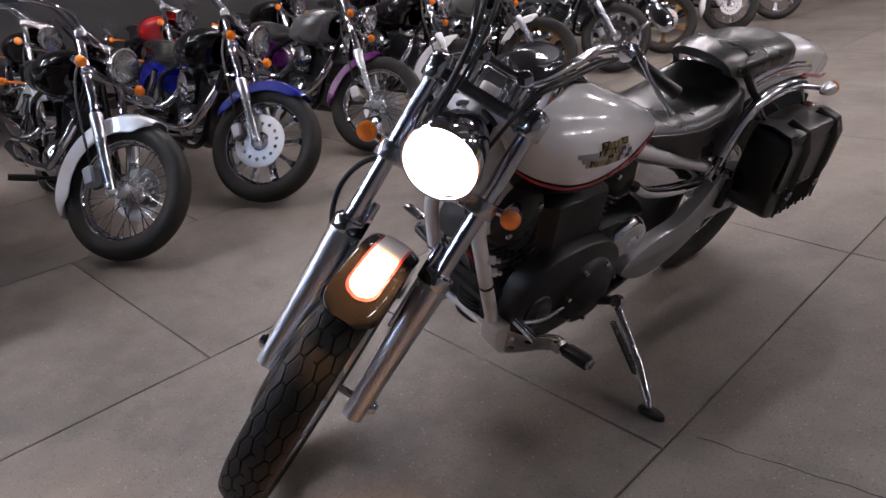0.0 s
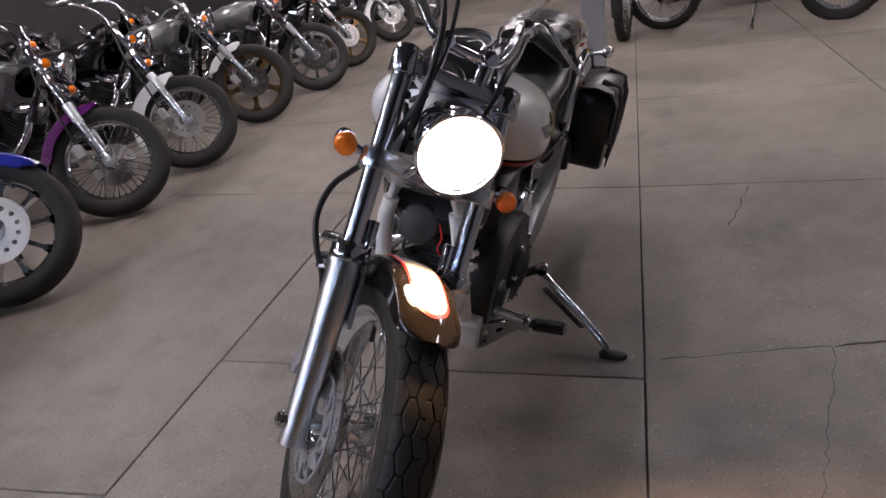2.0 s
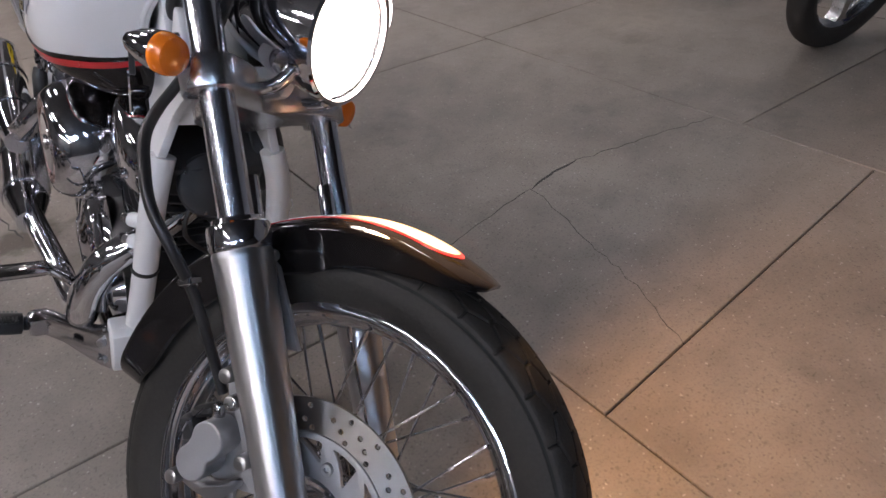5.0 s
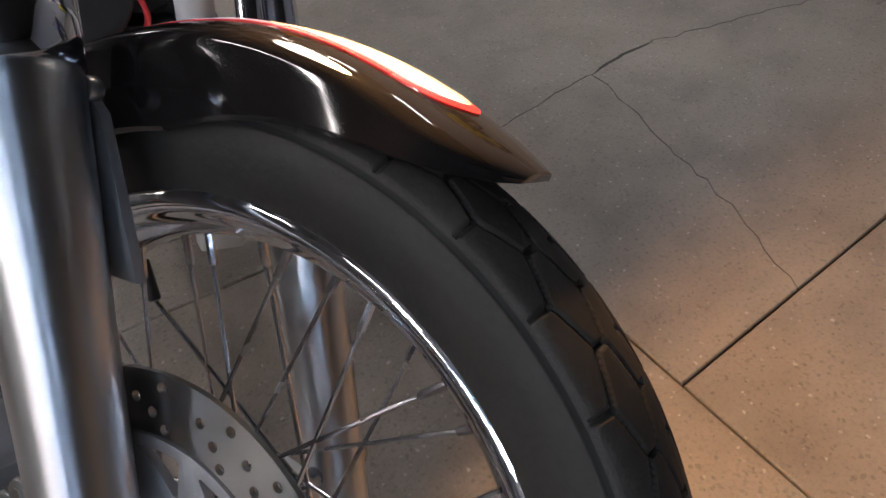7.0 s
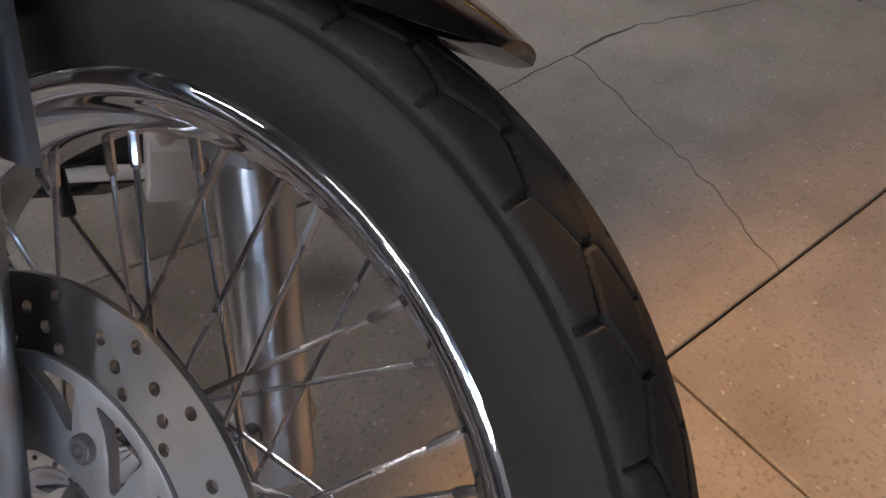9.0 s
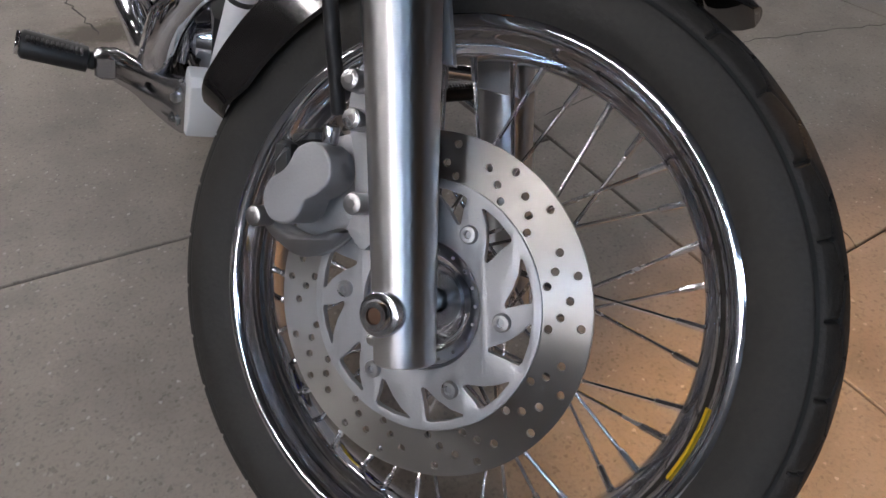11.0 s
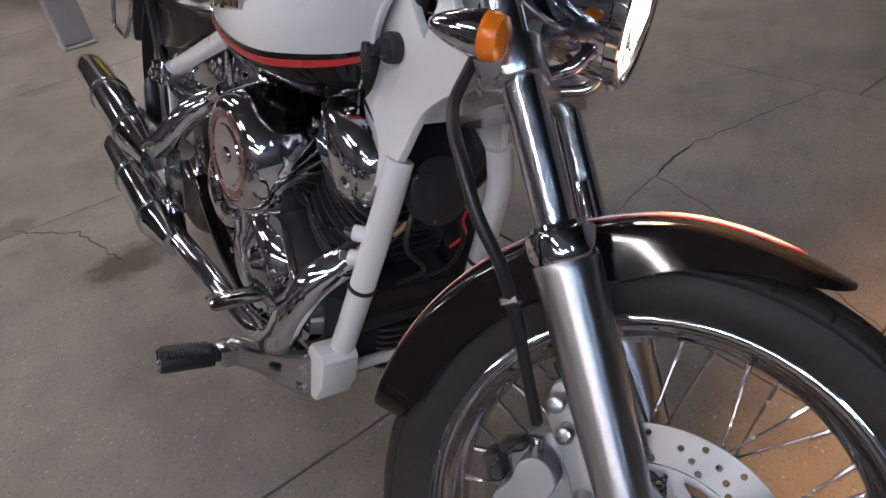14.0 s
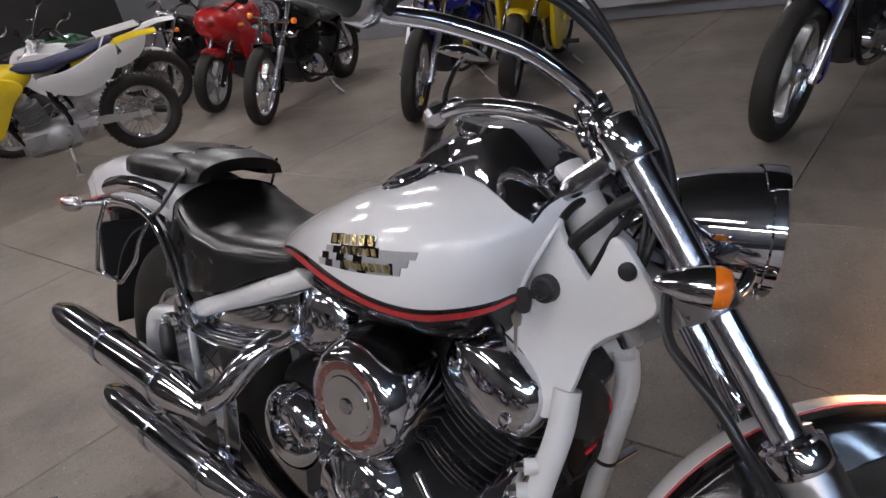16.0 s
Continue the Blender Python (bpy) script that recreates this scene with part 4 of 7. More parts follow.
neck = Geo()
for s in (-1, 1):
    outline = [(0.522, 0.838), (0.500, 0.860), (0.462, 0.866), (0.450, 0.846), (0.439, 0.826), (0.410, 0.793), (0.400, 0.795), (0.384, 0.826), (0.372, 0.850), (0.350, 0.834), (0.314, 0.780), (0.334, 0.752), (0.360, 0.735), (0.388, 0.714), (0.402, 0.690), (0.414, 0.640), (0.438, 0.600), (0.470, 0.606), (0.488, 0.640), (0.532, 0.670), (0.562, 0.690), (0.548, 0.725), (0.534, 0.770)]
    side = Geo().fill([hull_ring([(a, b, 0) for a, b in outline], 5)], 0.008, Matrix(((0, 0, 1, s * 0.062), (1, 0, 0, 0), (0, 1, 0, 0), (0, 0, 0, 1))), 0.003)
    neck.add([(flare(p.x, p.z), p.y, p.z) for p in side.v], side.f)
frame_ob = part("frame", neck, FRAME_WHITE, bike, "white enamelled steel frame")
part("neck_cover", Geo().loft([[Vector((x, y, z)) for x, y, z in ((-0.060, y0, z0), (-0.060, y1, z1), (0.060, y1, z1), (0.060, y0, z0))] for y0, z0, y1, z1 in ((0.320, 0.780, 0.338, 0.790), (0.340, 0.752, 0.366, 0.765), (0.388, 0.722, 0.405, 0.735), (0.404, 0.690, 0.424, 0.690))]), FRAME_WHITE, frame_ob)
ax = lambda z: Vector((0, FOOT.y + math.tan(radians(RAKE)) * z, z))
part("head_tube", Geo().cyl(ax(0.735), ax(0.885), 0.031, 28, bev=0.004), FRAME_WHITE, frame_ob)
part("head_bearing", Geo().cyl(ax(0.878), ax(0.894), 0.034, 24, bev=0.004).cyl(ax(0.715), ax(0.735), 0.036, 24, bev=0.004), CHROME_DULL, frame_ob)
part("head_collar", Geo().cyl(ax(0.893), ax(0.922), 0.029, 28, bev=0.005), FRAME_WHITE, frame_ob, "white steering head collar")
part("loom", Geo().tube(cat([(-0.046, 0.452, 0.812), (-0.058, 0.430, 0.840), (-0.060, 0.400, 0.866), (-0.058, 0.366, 0.896), (-0.030, 0.335, 0.915)], 6), 0.009, 12), HOSE, frame_ob, "black wiring loom")
part("loom", Geo().tube(cat([(-0.044, 0.420, 0.790), (-0.050, 0.404, 0.812), (-0.048, 0.384, 0.850), (-0.040, 0.362, 0.885)], 6), 0.005, 10), HOSE, frame_ob, "black wiring loom")
for s in (-1, 1):
    dn = cat([(s * 0.080, 0.420, 0.640), (s * 0.092, 0.421, 0.585), (s * 0.100, 0.440, 0.505), (s * 0.108, 0.466, 0.405), (s * 0.117, 0.489, 0.317), (s * 0.120, 0.497, 0.285)], 6)
    part("down_tube", Geo().tube(dn, [0.019] * 70, 18), FRAME_WHITE, frame_ob)
    part("lower_rail", Geo().tube(cat([(s * 0.120, 0.495, 0.258), (s * 0.132, 0.58, 0.215), (s * 0.14, 0.80, 0.202), (s * 0.13, 1.05, 0.22), (s * 0.12, 1.25, 0.30)], 6), 0.020, 16), BLACK, frame_ob, "black lower rail")
    part("footrest_plate", Geo().fill([[(0.470, 0.306), (0.478, 0.314), (0.512, 0.313), (0.520, 0.302), (0.534, 0.226), (0.526, 0.214), (0.498, 0.222), (0.474, 0.262)]], 0.052, Matrix(((0, 0, 1, s * 0.130), (1, 0, 0, 0), (0, 1, 0, 0), (0, 0, 0, 1))), 0.004), FRAME_WHITE, frame_ob)
    part("seat_rail", Geo().cyl((s * 0.115, 0.90, 0.715), (s * 0.135, 1.44, 0.508), 0.020, 18), FRAME_WHITE, frame_ob)
    part("rear_stay", Geo().tube([(s * 0.137, 1.402, 0.52), (s * 0.138, 1.39, 0.43), (s * 0.137, 1.372, 0.325)], 0.0135, 12, flat=0.6), FRAME_WHITE, frame_ob)
    part("swing_arm", Geo().tube([(s * 0.125, 1.36, 0.335), (s * 0.13, 1.40, 0.332), (s * 0.13, 1.62, 0.326)], [0.022, 0.025, 0.024], 14), FRAME_WHITE, frame_ob)
    part("upper_arm", Geo().tube(cat([(s * 0.118, 1.40, 0.50), (s * 0.125, 1.53, 0.485), (s * 0.128, 1.605, 0.465), (s * 0.130, 1.63, 0.40), (s * 0.130, 1.625, 0.335)], 6), 0.021, 14), FRAME_WHITE, frame_ob)
    part("axle_nut", Geo().cyl((s * 0.128, 1.625, 0.326), (s * 0.166, 1.625, 0.326), 0.017, 6, bev=0.003), CHROME_DULL, frame_ob)
    part("pillion_footrest", Geo().tube([(s * 0.172, 1.452, 0.492), (s * 0.174, 1.448, 0.470), (s * 0.178, 1.430, 0.395), (s * 0.179, 1.428, 0.388)], [0.014, 0.018, 0.018, 0.013], 14), HOSE, frame_ob, "folded rubber pillion footrest")
    part("footrest_hinge", Geo().box((s * 0.160, 1.45, 0.500), (0.034, 0.036, 0.030), 0.006), CHROME_DULL, frame_ob)
    for z, y in ((0.527, 0.452), (0.484, 0.464)):
        part("boss", Geo().cyl((s * 0.108, y - 0.01, z), (s * 0.122, y + 0.006, z), 0.0115, 14, bev=0.002), FRAME_WHITE, frame_ob)
        part("bolt", Geo().cyl((s * 0.120, y + 0.004, z), (s * 0.131, y + 0.015, z), 0.0075, 6, bev=0.002), BOLT, frame_ob)
    part("gusset_bolt", Geo().cyl((s * 0.064, 0.350, 0.815), (s * 0.076, 0.350, 0.815), 0.012, 16, bev=0.003), HOSE, frame_ob)
    part("cable_tie", Geo().lathe([(0.0186, -0.003), (0.0212, -0.003), (0.0212, 0.003), (0.0186, 0.003)], Matrix.Translation(dn[16]) @ (dn[17] - dn[15]).to_track_quat("Z", "X").to_matrix().to_4x4(), 20, True), HOSE, frame_ob)
key = part("ignition_switch", Geo().cyl((-0.060, 0.465, 0.769), (-0.086, 0.463, 0.771), 0.0195, 28, bev=0.005).lathe([(0.0, 0.004), (0.010, 0.004), (0.0125, 0.0), (0.0125, -0.012)], Matrix.Translation((-0.092, 0.463, 0.771)) @ Matrix.Rotation(radians(-90), 4, "Y"), 20), PLASTIC, bike, "black ignition switch")
part("key", Geo().cyl((-0.096, 0.465, 0.769), (-0.103, 0.466, 0.768), 0.007, 14, bev=0.002).fill([hull_ring([(-0.008, 0.002), (-0.010, -0.018), (-0.005, -0.028), (0.005, -0.028), (0.010, -0.018), (0.008, 0.002)], 4)], 0.006, Matrix.Translation((-0.104, 0.478, 0.770)) @ Euler((radians(90), 0, radians(80))).to_matrix().to_4x4(), 0.001), PLASTIC, key, "black key bow")
part("hanging_key", Geo().fill([hull_ring([(-0.009, 0), (-0.008, -0.018), (-0.003, -0.023), (-0.002, -0.056), (0.003, -0.056), (0.004, -0.023), (0.008, -0.018), (0.009, 0)], 3)], 0.0025, Matrix.Translation((-0.108, 0.486, 0.742)) @ Euler((radians(90), 0, radians(82))).to_matrix().to_4x4()), CHROME, key, "steel key hanging on a ring")

# pegs and pedals
for s in (-1, 1):
    bm2 = Matrix.Translation((s * 0.158, 0.521, 0.262)) @ Matrix(((s * 0.719, 0, s * 0.695, 0), (0.695, 0, -0.719, 0), (0.03, 1, 0, 0), (0, 0, 0, 1)))
    plate = hull_ring([(-0.006, 0.026), (0.03, 0.022), (0.07, 0.020), (0.112, 0.024), (0.138, 0.018), (0.140, -0.010), (0.118, -0.016), (0.085, -0.020), (0.05, -0.034), (0.012, -0.046), (-0.006, -0.040)], 4)
    br = part("footrest_bracket", Geo().fill([plate, hull_ring([(0.042, 0.006), (0.062, 0.007), (0.066, -0.006), (0.046, -0.010)], 3), circle(0.006, 10, (0.016, -0.026))], 0.012, bm2, 0.003), CHROME_DULL, bike, "cast alloy footrest bracket")
    part("hinge", Geo().box((s * 0.256, 0.612, 0.267), (0.034, 0.036, 0.040), 0.006), CHROME_DULL, br)
    for u, w2 in ((0.008, 0.004), (0.010, -0.034)):
        part("bolt", Geo().cyl(bm2 @ Vector((u, w2, -0.008)), bm2 @ Vector((u, w2, 0.016)), 0.008, 6, bev=0.002), BOLT, br)
    a, b = Vector((s * 0.262, 0.612, 0.267)), Vector((s * 0.362, 0.610, 0.286))
    d = (b - a)
    peg = part("footrest", Geo().tube([a, a + d * 0.12, a + d * 0.18, a + d * 0.2, a + d * 0.97, b], [0.011, 0.013, 0.013, 0.019, 0.0205, 0.018], 18, flat=0.8), HOSE, bike, "rubber-covered rider's footrest")
    for k in range(12):
        p = a + d * (0.26 + 0.058 * k)
        part("rib", Geo().box(p + Vector((0, 0, 0.0135)), (0.004, 0.034, 0.006), 0.001), HOSE, peg)
    part("end_cap", Geo().cyl(b, b + d.normalized() * 0.006, 0.0165, 18, bev=0.002), CHROME, peg)
pd = part("brake_pedal", Geo().tube(cat([(-0.16, 0.66, 0.30), (-0.19, 0.60, 0.33), (-0.21, 0.54, 0.39), (-0.235, 0.512, 0.428)], 6), 0.008, 12), CHROME, bike, "chrome brake pedal")
part("pad", Geo().box((-0.27, 0.512, 0.43), (0.075, 0.035, 0.014), 0.005), CHROME_DULL, pd)
part("drive_housing", Geo().fill([hull_ring([(0.98, 0.30), (1.10, 0.355), (1.24, 0.375), (1.33, 0.43), (1.40, 0.50), (1.43, 0.48), (1.39, 0.36), (1.30, 0.275), (1.12, 0.235)], 4)], 0.03, Matrix(((0, 0, 1, 0.150), (1, 0, 0, 0), (0, 1, 0, 0), (0, 0, 0, 1))), 0.01), CAST, bike, "silver painted drive housing")
gl = part("gear_lever", Geo().tube(cat([(0.17, 0.76, 0.30), (0.19, 0.62, 0.31), (0.20, 0.50, 0.36)], 6), 0.008, 12).cyl((0.19, 0.50, 0.36), (0.27, 0.49, 0.36), 0.012, 14), CHROME, bike, "chrome gear lever")
st = part("side_stand", Geo().tube([(0.236, 0.872, 0.282), (0.262, 0.862, 0.270), (0.40, 0.803, 0.205), (0.484, 0.748, 0.168), (0.496, 0.741, 0.158)], [0.016, 0.0125, 0.0115, 0.012, 0.009], 14), CHROME_DULL, bike, "chrome side stand, down")
part("stand_foot", Geo().fill([hull_ring([(-0.030, -0.012), (0.018, -0.014), (0.040, 0.0), (0.018, 0.014), (-0.030, 0.012)], 4)], 0.010, BIKE.inverted() @ Matrix.Translation((0.528, 0.743, 0.0065)) @ Matrix.Rotation(radians(-8), 4, "Z"), 0.002), PLASTIC, st, "dark flat stand foot")
part("pivot", Geo().lathe([(0.005, 0.01), (0.019, 0.01), (0.021, 0.006), (0.021, -0.006), (0.005, -0.01)], Matrix.Translation((0.246, 0.866, 0.292)) @ Matrix.Rotation(radians(75), 4, "X"), 20), CHROME, st)
part("spring", Geo().tube([Vector((0.27 + 0.13 * k / 120 + 0.0085 * math.cos(k * 1.0), 0.835 - 0.04 * k / 120 + 0.0085 * math.sin(k * 1.0), 0.245 - 0.065 * k / 120)) for k in range(121)], 0.0026, 6), HOSE, st)
part("bracket", Geo().tube(cat([(0.12, 0.80, 0.25), (0.17, 0.83, 0.262), (0.22, 0.862, 0.28), (0.238, 0.872, 0.288)], 4), 0.014, 12), PLASTIC, st)

# engine
eng = part("engine", Geo().box((0, 0.76, 0.31), (0.25, 0.50, 0.22), 0.04), ENGINE, bike, "black finned air-cooled V-twin engine")
part("gearbox", Geo().box((0.01, 0.98, 0.38), (0.22, 0.26, 0.26), 0.05), ENGINE, eng)
part("intake_box", Geo().box((0.035, 0.755, 0.54), (0.19, 0.26, 0.24), 0.05), ENGINE, eng)
part("generator_case", Geo().fill([hull_ring([(0.54, 0.28), (0.53, 0.36), (0.58, 0.44), (0.70, 0.47), (0.86, 0.45), (0.93, 0.36), (0.90, 0.26), (0.76, 0.22), (0.60, 0.23)], 4)], 0.05, Matrix(((0, 0, 1, 0.135), (1, 0, 0, 0), (0, 1, 0, 0), (0, 0, 0, 1))), 0.014), ENGINE, eng, "black generator case")


def cylinder(c0, c1, name):
    """A finned barrel from c0 to c1 with a polished head cover."""
    c0, c1 = Vector(c0), Vector(c1)
    up = (c1 - c0).normalized()
    m = Matrix.Translation(c0) @ up.to_track_quat("Z", "X").to_matrix().to_4x4()
    L = (c1 - c0).length
    b = part(name, Geo().cyl(c0, c1, 0.072, 28), ENGINE, eng)

    def slab(h, t, k, bev):
        o = hull_ring([(k * x, k * y, 0) for x, y in ((0.098, 0.0), (0.088, 0.078), (0.0, 0.102), (-0.088, 0.078), (-0.098, 0.0), (-0.088, -0.078), (0.0, -0.102), (0.088, -0.078))], 4)
        return Geo().fill([o], t, m @ Matrix.Translation((0, 0, h)), bev)
    n = 13
    for i in range(n):
        h = L * (0.12 + 0.68 * i / (n - 1))
        part("fin", slab(h, 0.0030, 1.0 - 0.06 * math.cos(i), 0.0006), FIN, b)
    part("head", slab(L * 0.92, 0.05, 0.93, 0.008), ENGINE, b)
    for s in (-1, 1):
        o = hull_ring([(0.075, 0.045, 0), (0.0, 0.062, 0), (-0.075, 0.045, 0), (-0.085, -0.01, 0), (-0.06, -0.05, 0), (0.06, -0.05, 0), (0.085, -0.01, 0)], 4)
        side = Vector((s, 0, 0))
        mm = Matrix.Translation(c0 + up * L * 0.86 + side * 0.085) @ Matrix(((0, 0, s, 0), (-up.z, up.y, 0, 0), (up.y, up.z, 0, 0), (0, 0, 0, 1)))
        dome = Geo().ball((0, 0, 0), 1, 28, 12)
        dome.v = [Vector((math.copysign(abs(q.x) ** 0.75, q.x) * 0.092, math.copysign(abs(q.y) ** 0.75, q.y) * 0.066, q.z * 0.043)) for q in dome.v]
        cov = part("head_cover", dome.moved(mm), CHROME if s < 0 else ENGINE, b, "chrome cylinder head cover" if s < 0 else "black cylinder head cover")
        part("cover_rim", Geo().fill([o], 0.016, mm @ Matrix.Translation((0, 0, -0.012)), 0.004), ENGINE, b)
        for px in (-0.055, 0.055):
            part("bolt", Geo().cyl(mm @ Vector((px, -0.005, 0.02)), mm @ Vector((px, -0.005, 0.042)), 0.009, 12, bev=0.003), CHROME, cov)
    return b


cylinder((0, 0.665, 0.40), (0, 0.515, 0.655), "front_cylinder")
cylinder((0, 0.83, 0.40), (0, 0.965, 0.645), "rear_cylinder")
airm = Matrix.Translation((-0.130, 0.740, 0.552)) @ Matrix.Rotation(radians(-4), 4, "Z") @ Matrix.Rotation(radians(-90), 4, "Y") @ Matrix.Rotation(radians(8), 4, "X")
air = part("air_cleaner", Geo().lathe([(0.092, -0.075), (0.102, -0.060), (0.107, -0.02), (0.108, 0.01), (0.105, 0.036), (0.098, 0.056), (0.089, 0.070), (0.080, 0.077), (0.075, 0.0785), (0.073, 0.0765), (0.050, 0.0760), (0.048, 0.0785), (0.0, 0.0785)], airm, 56), CHROME, bike, "round chrome air cleaner")
part("ring", Geo().lathe([(0.0715, 0.0766), (0.0715, 0.0776), (0.059, 0.0774), (0.059, 0.0762)], airm, 48, True), DULL_RED, air, "dull red ring")
part("badge", Geo().lathe([(0, 0.0825), (0.012, 0.0820), (0.014, 0.0785)], airm, 24), CHROME_DULL, air)
part("backplate", Geo().lathe([(0, -0.062), (0.085, -0.062), (0.092, -0.056), (0.0, -0.05)], airm, 40), ENGINE, air)
part("air_duct", Geo().tube([(-0.10, 0.74, 0.555), (-0.04, 0.75, 0.56), (0.02, 0.76, 0.56)], 0.05, 20), ENGINE, air)
for s in (-1, 1):
    cm2 = Matrix.Translation((s * 0.12 if s < 0 else 0.155, 0.80, 0.315)) @ Matrix.Rotation(radians(90 * s), 4, "Y")
    cov = part("crankcase_cover", Geo().lathe([(0, 0.052), (0.05, 0.05), (0.058, 0.044), (0.085, 0.040), (0.105, 0.028), (0.118, 0.0)], cm2, 44), CHROME if s < 0 else ENGINE, eng, "chrome crankcase cover" if s < 0 else "black crankcase cover")
    for i in range(7):
        a = 2 * math.pi * i / 7
        part("bolt", Geo().cyl(cm2 @ Vector((0.098 * math.cos(a), 0.098 * math.sin(a), 0.02)), cm2 @ Vector((0.098 * math.cos(a), 0.098 * math.sin(a), 0.043)), 0.007, 10, bev=0.002), CHROME, cov)
    cm3 = Matrix.Translation((s * 0.115 if s < 0 else 0.15, 0.60, 0.325)) @ Matrix.Rotation(radians(90 * s), 4, "Y")
    part("side_cover", Geo().lathe([(0, 0.045), (0.028, 0.043), (0.036, 0.034), (0.052, 0.03), (0.062, 0.0)], cm3, 36), CHROME if s < 0 else ENGINE, eng, "chrome side cover" if s < 0 else "black side cover")
    part("rear_case_cover", Geo().lathe([(0, 0.050), (0.030, 0.048), (0.036, 0.042), (0.060, 0.040), (0.074, 0.034), (0.088, 0.020), (0.094, 0.0)], Matrix.Translation((s * 0.11, 1.02, 0.37)) @ Matrix.Rotation(radians(90 * s), 4, "Y"), 36), CHROME, eng, "chrome gearbox cover")
    # side panels and rocker box
    part("side_panel", Geo().fill([[(0.960, 0.655), (1.10, 0.604), (1.31, 0.532), (1.315, 0.520), (1.18, 0.528), (0.985, 0.582), (0.960, 0.600)]], 0.05, Matrix(((0, 0, 1, s * 0.105), (1, 0, 0, 0), (0, 1, 0, 0), (0, 0, 0, 1))), 0.012), CHROME, bike, "chrome side panel")
    part("panel_trim", Geo().tube(cat([(s * 0.140, 0.958, 0.592), (s * 0.146, 1.02, 0.556), (s * 0.146, 1.15, 0.520), (s * 0.142, 1.28, 0.500), (s * 0.135, 1.37, 0.494)], 5), 0.016, 14), CHROME, bike)
part("rocker_rod", Geo().tube(cat([(-0.15, 0.64, 0.45), (-0.155, 0.58, 0.38), (-0.16, 0.565, 0.30)], 5), 0.008, 10), CHROME, eng)
reg = part("regulator", Geo().box((0, 0.555, 0.275), (0.09, 0.05, 0.085), 0.02), PLASTIC, bike, "black finned regulator")
for k in range(7):
    part("fin", Geo().fill([hull_ring([(-0.045, 0.03), (0.045, 0.03), (0.052, 0.0), (0.04, -0.032), (0, -0.040), (-0.04, -0.032), (-0.052, 0.0)], 3)], 0.0035, Matrix.Translation((0, 0.535, 0.238 + 0.0125 * k)), 0.0008), PLASTIC, reg)
part("cross_tube", Geo().cyl((-0.125, 0.50, 0.262), (0.125, 0.50, 0.262), 0.010, 14), FRAME_WHITE, frame_ob)
part("front_engine_mount", Geo().box((0, 0.515, 0.335), (0.19, 0.03, 0.035), 0.008), PLASTIC, bike, "black engine mount")
hm = Matrix.Translation((-0.011, 0.428, 0.585)) @ Matrix.Rotation(radians(72), 4, "X")
horn = part("horn", Geo().lathe([(0, 0.012), (0.018, 0.012), (0.030, 0.008), (0.040, 0.009), (0.047, 0.006), (0.050, 0.0), (0.048, -0.012), (0.036, -0.02), (0.022, -0.035), (0, -0.036)], hm, 40), PLASTIC, bike, "round black horn between the frame tubes")
part("horn_bracket", Geo().box((0, 0, -0.05), (0.02, 0.006, 0.06), 0.002, hm), PLASTIC, horn)
for a in (0.6, 2.6, 4.4):
    part("screw", Geo().ball(hm @ Vector((0.043 * math.cos(a), 0.043 * math.sin(a), 0.008)), 0.003, 8, 5), BOLT, horn)
for x0, k in ((-0.03, 0), (0.02, 1)):
    part("wire", Geo().tube(cat([(x0, 0.45, 0.56), (x0 * 1.6 + 0.02 * k, 0.44, 0.50), (x0 + 0.03, 0.46, 0.44), (x0 + 0.01, 0.50, 0.40)], 6), 0.004, 8), HOSE, bike, "black wiring")

part("red_wire", Geo().tube(cat([(0.035, 0.435, 0.60), (0.05, 0.425, 0.565), (0.04, 0.43, 0.53), (0.055, 0.44, 0.50), (0.045, 0.46, 0.47)], 6), 0.003, 8), RED, bike, "red electrical wire")

# exhaust
hd1 = cat([(-0.02, 0.500, 0.520), (-0.06, 0.498, 0.492), (-0.110, 0.500, 0.462), (-0.155, 0.512, 0.425), (-0.182, 0.530, 0.372), (-0.192, 0.556, 0.315), (-0.194, 0.608, 0.275), (-0.20, 0.70, 0.258), (-0.208, 0.80, 0.258), (-0.228, 0.92, 0.278), (-0.242, 1.02, 0.290)], 6)
ex = part("exhaust", Geo().tube(hd1, 0.022, 18), CHROME, bike, "twin chrome exhaust")
part("rear_header", Geo().tube(cat([(-0.08, 1.02, 0.58), (-0.17, 1.06, 0.53), (-0.22, 1.10, 0.46), (-0.243, 1.17, 0.413)], 6), 0.026, 18), CHROME, ex)
part("heat_shield", Geo().tube(hd1[13:40], 0.027, 18, flat=0.92), CHROME, ex)
for (y0, z0, y1, z1) in ((1.12, 0.412, 1.965, 0.415), (0.98, 0.282, 1.645, 0.275)):
    d = Vector((0, y1 - y0, z1 - z0))
    o = Vector((-0.245, y0, z0))
    prof = [(0.0, 0.026), (0.04, 0.028), (0.16, 0.044), (0.2, 0.046), (0.86, 0.046), (0.95, 0.040), (1.0, 0.030)]
    mf = part("muffler", Geo().tube([o + d * t for t, r in prof], [r for t, r in prof], 28), CHROME, ex, "chrome slash-cut silencer")
    # Solid black disc, coloured as the shade inside the open pipe end.
    part("outlet_shade", Geo().cyl(o + d * 0.985, o + d * 1.002, 0.024, 20), PLASTIC, mf)
    for t in (0.22, 0.58):
        part("clamp", Geo().lathe([(0.0455, -0.010), (0.049, -0.010), (0.049, 0.010), (0.0455, 0.010)], Matrix.Translation(o + d * t) @ d.to_track_quat("Z", "X").to_matrix().to_4x4(), 28, True), CHROME_DULL, mf)
part("muffler_bracket", Geo().box((-0.21, 1.12, 0.36), (0.03, 0.04, 0.15), 0.006), CHROME, ex)

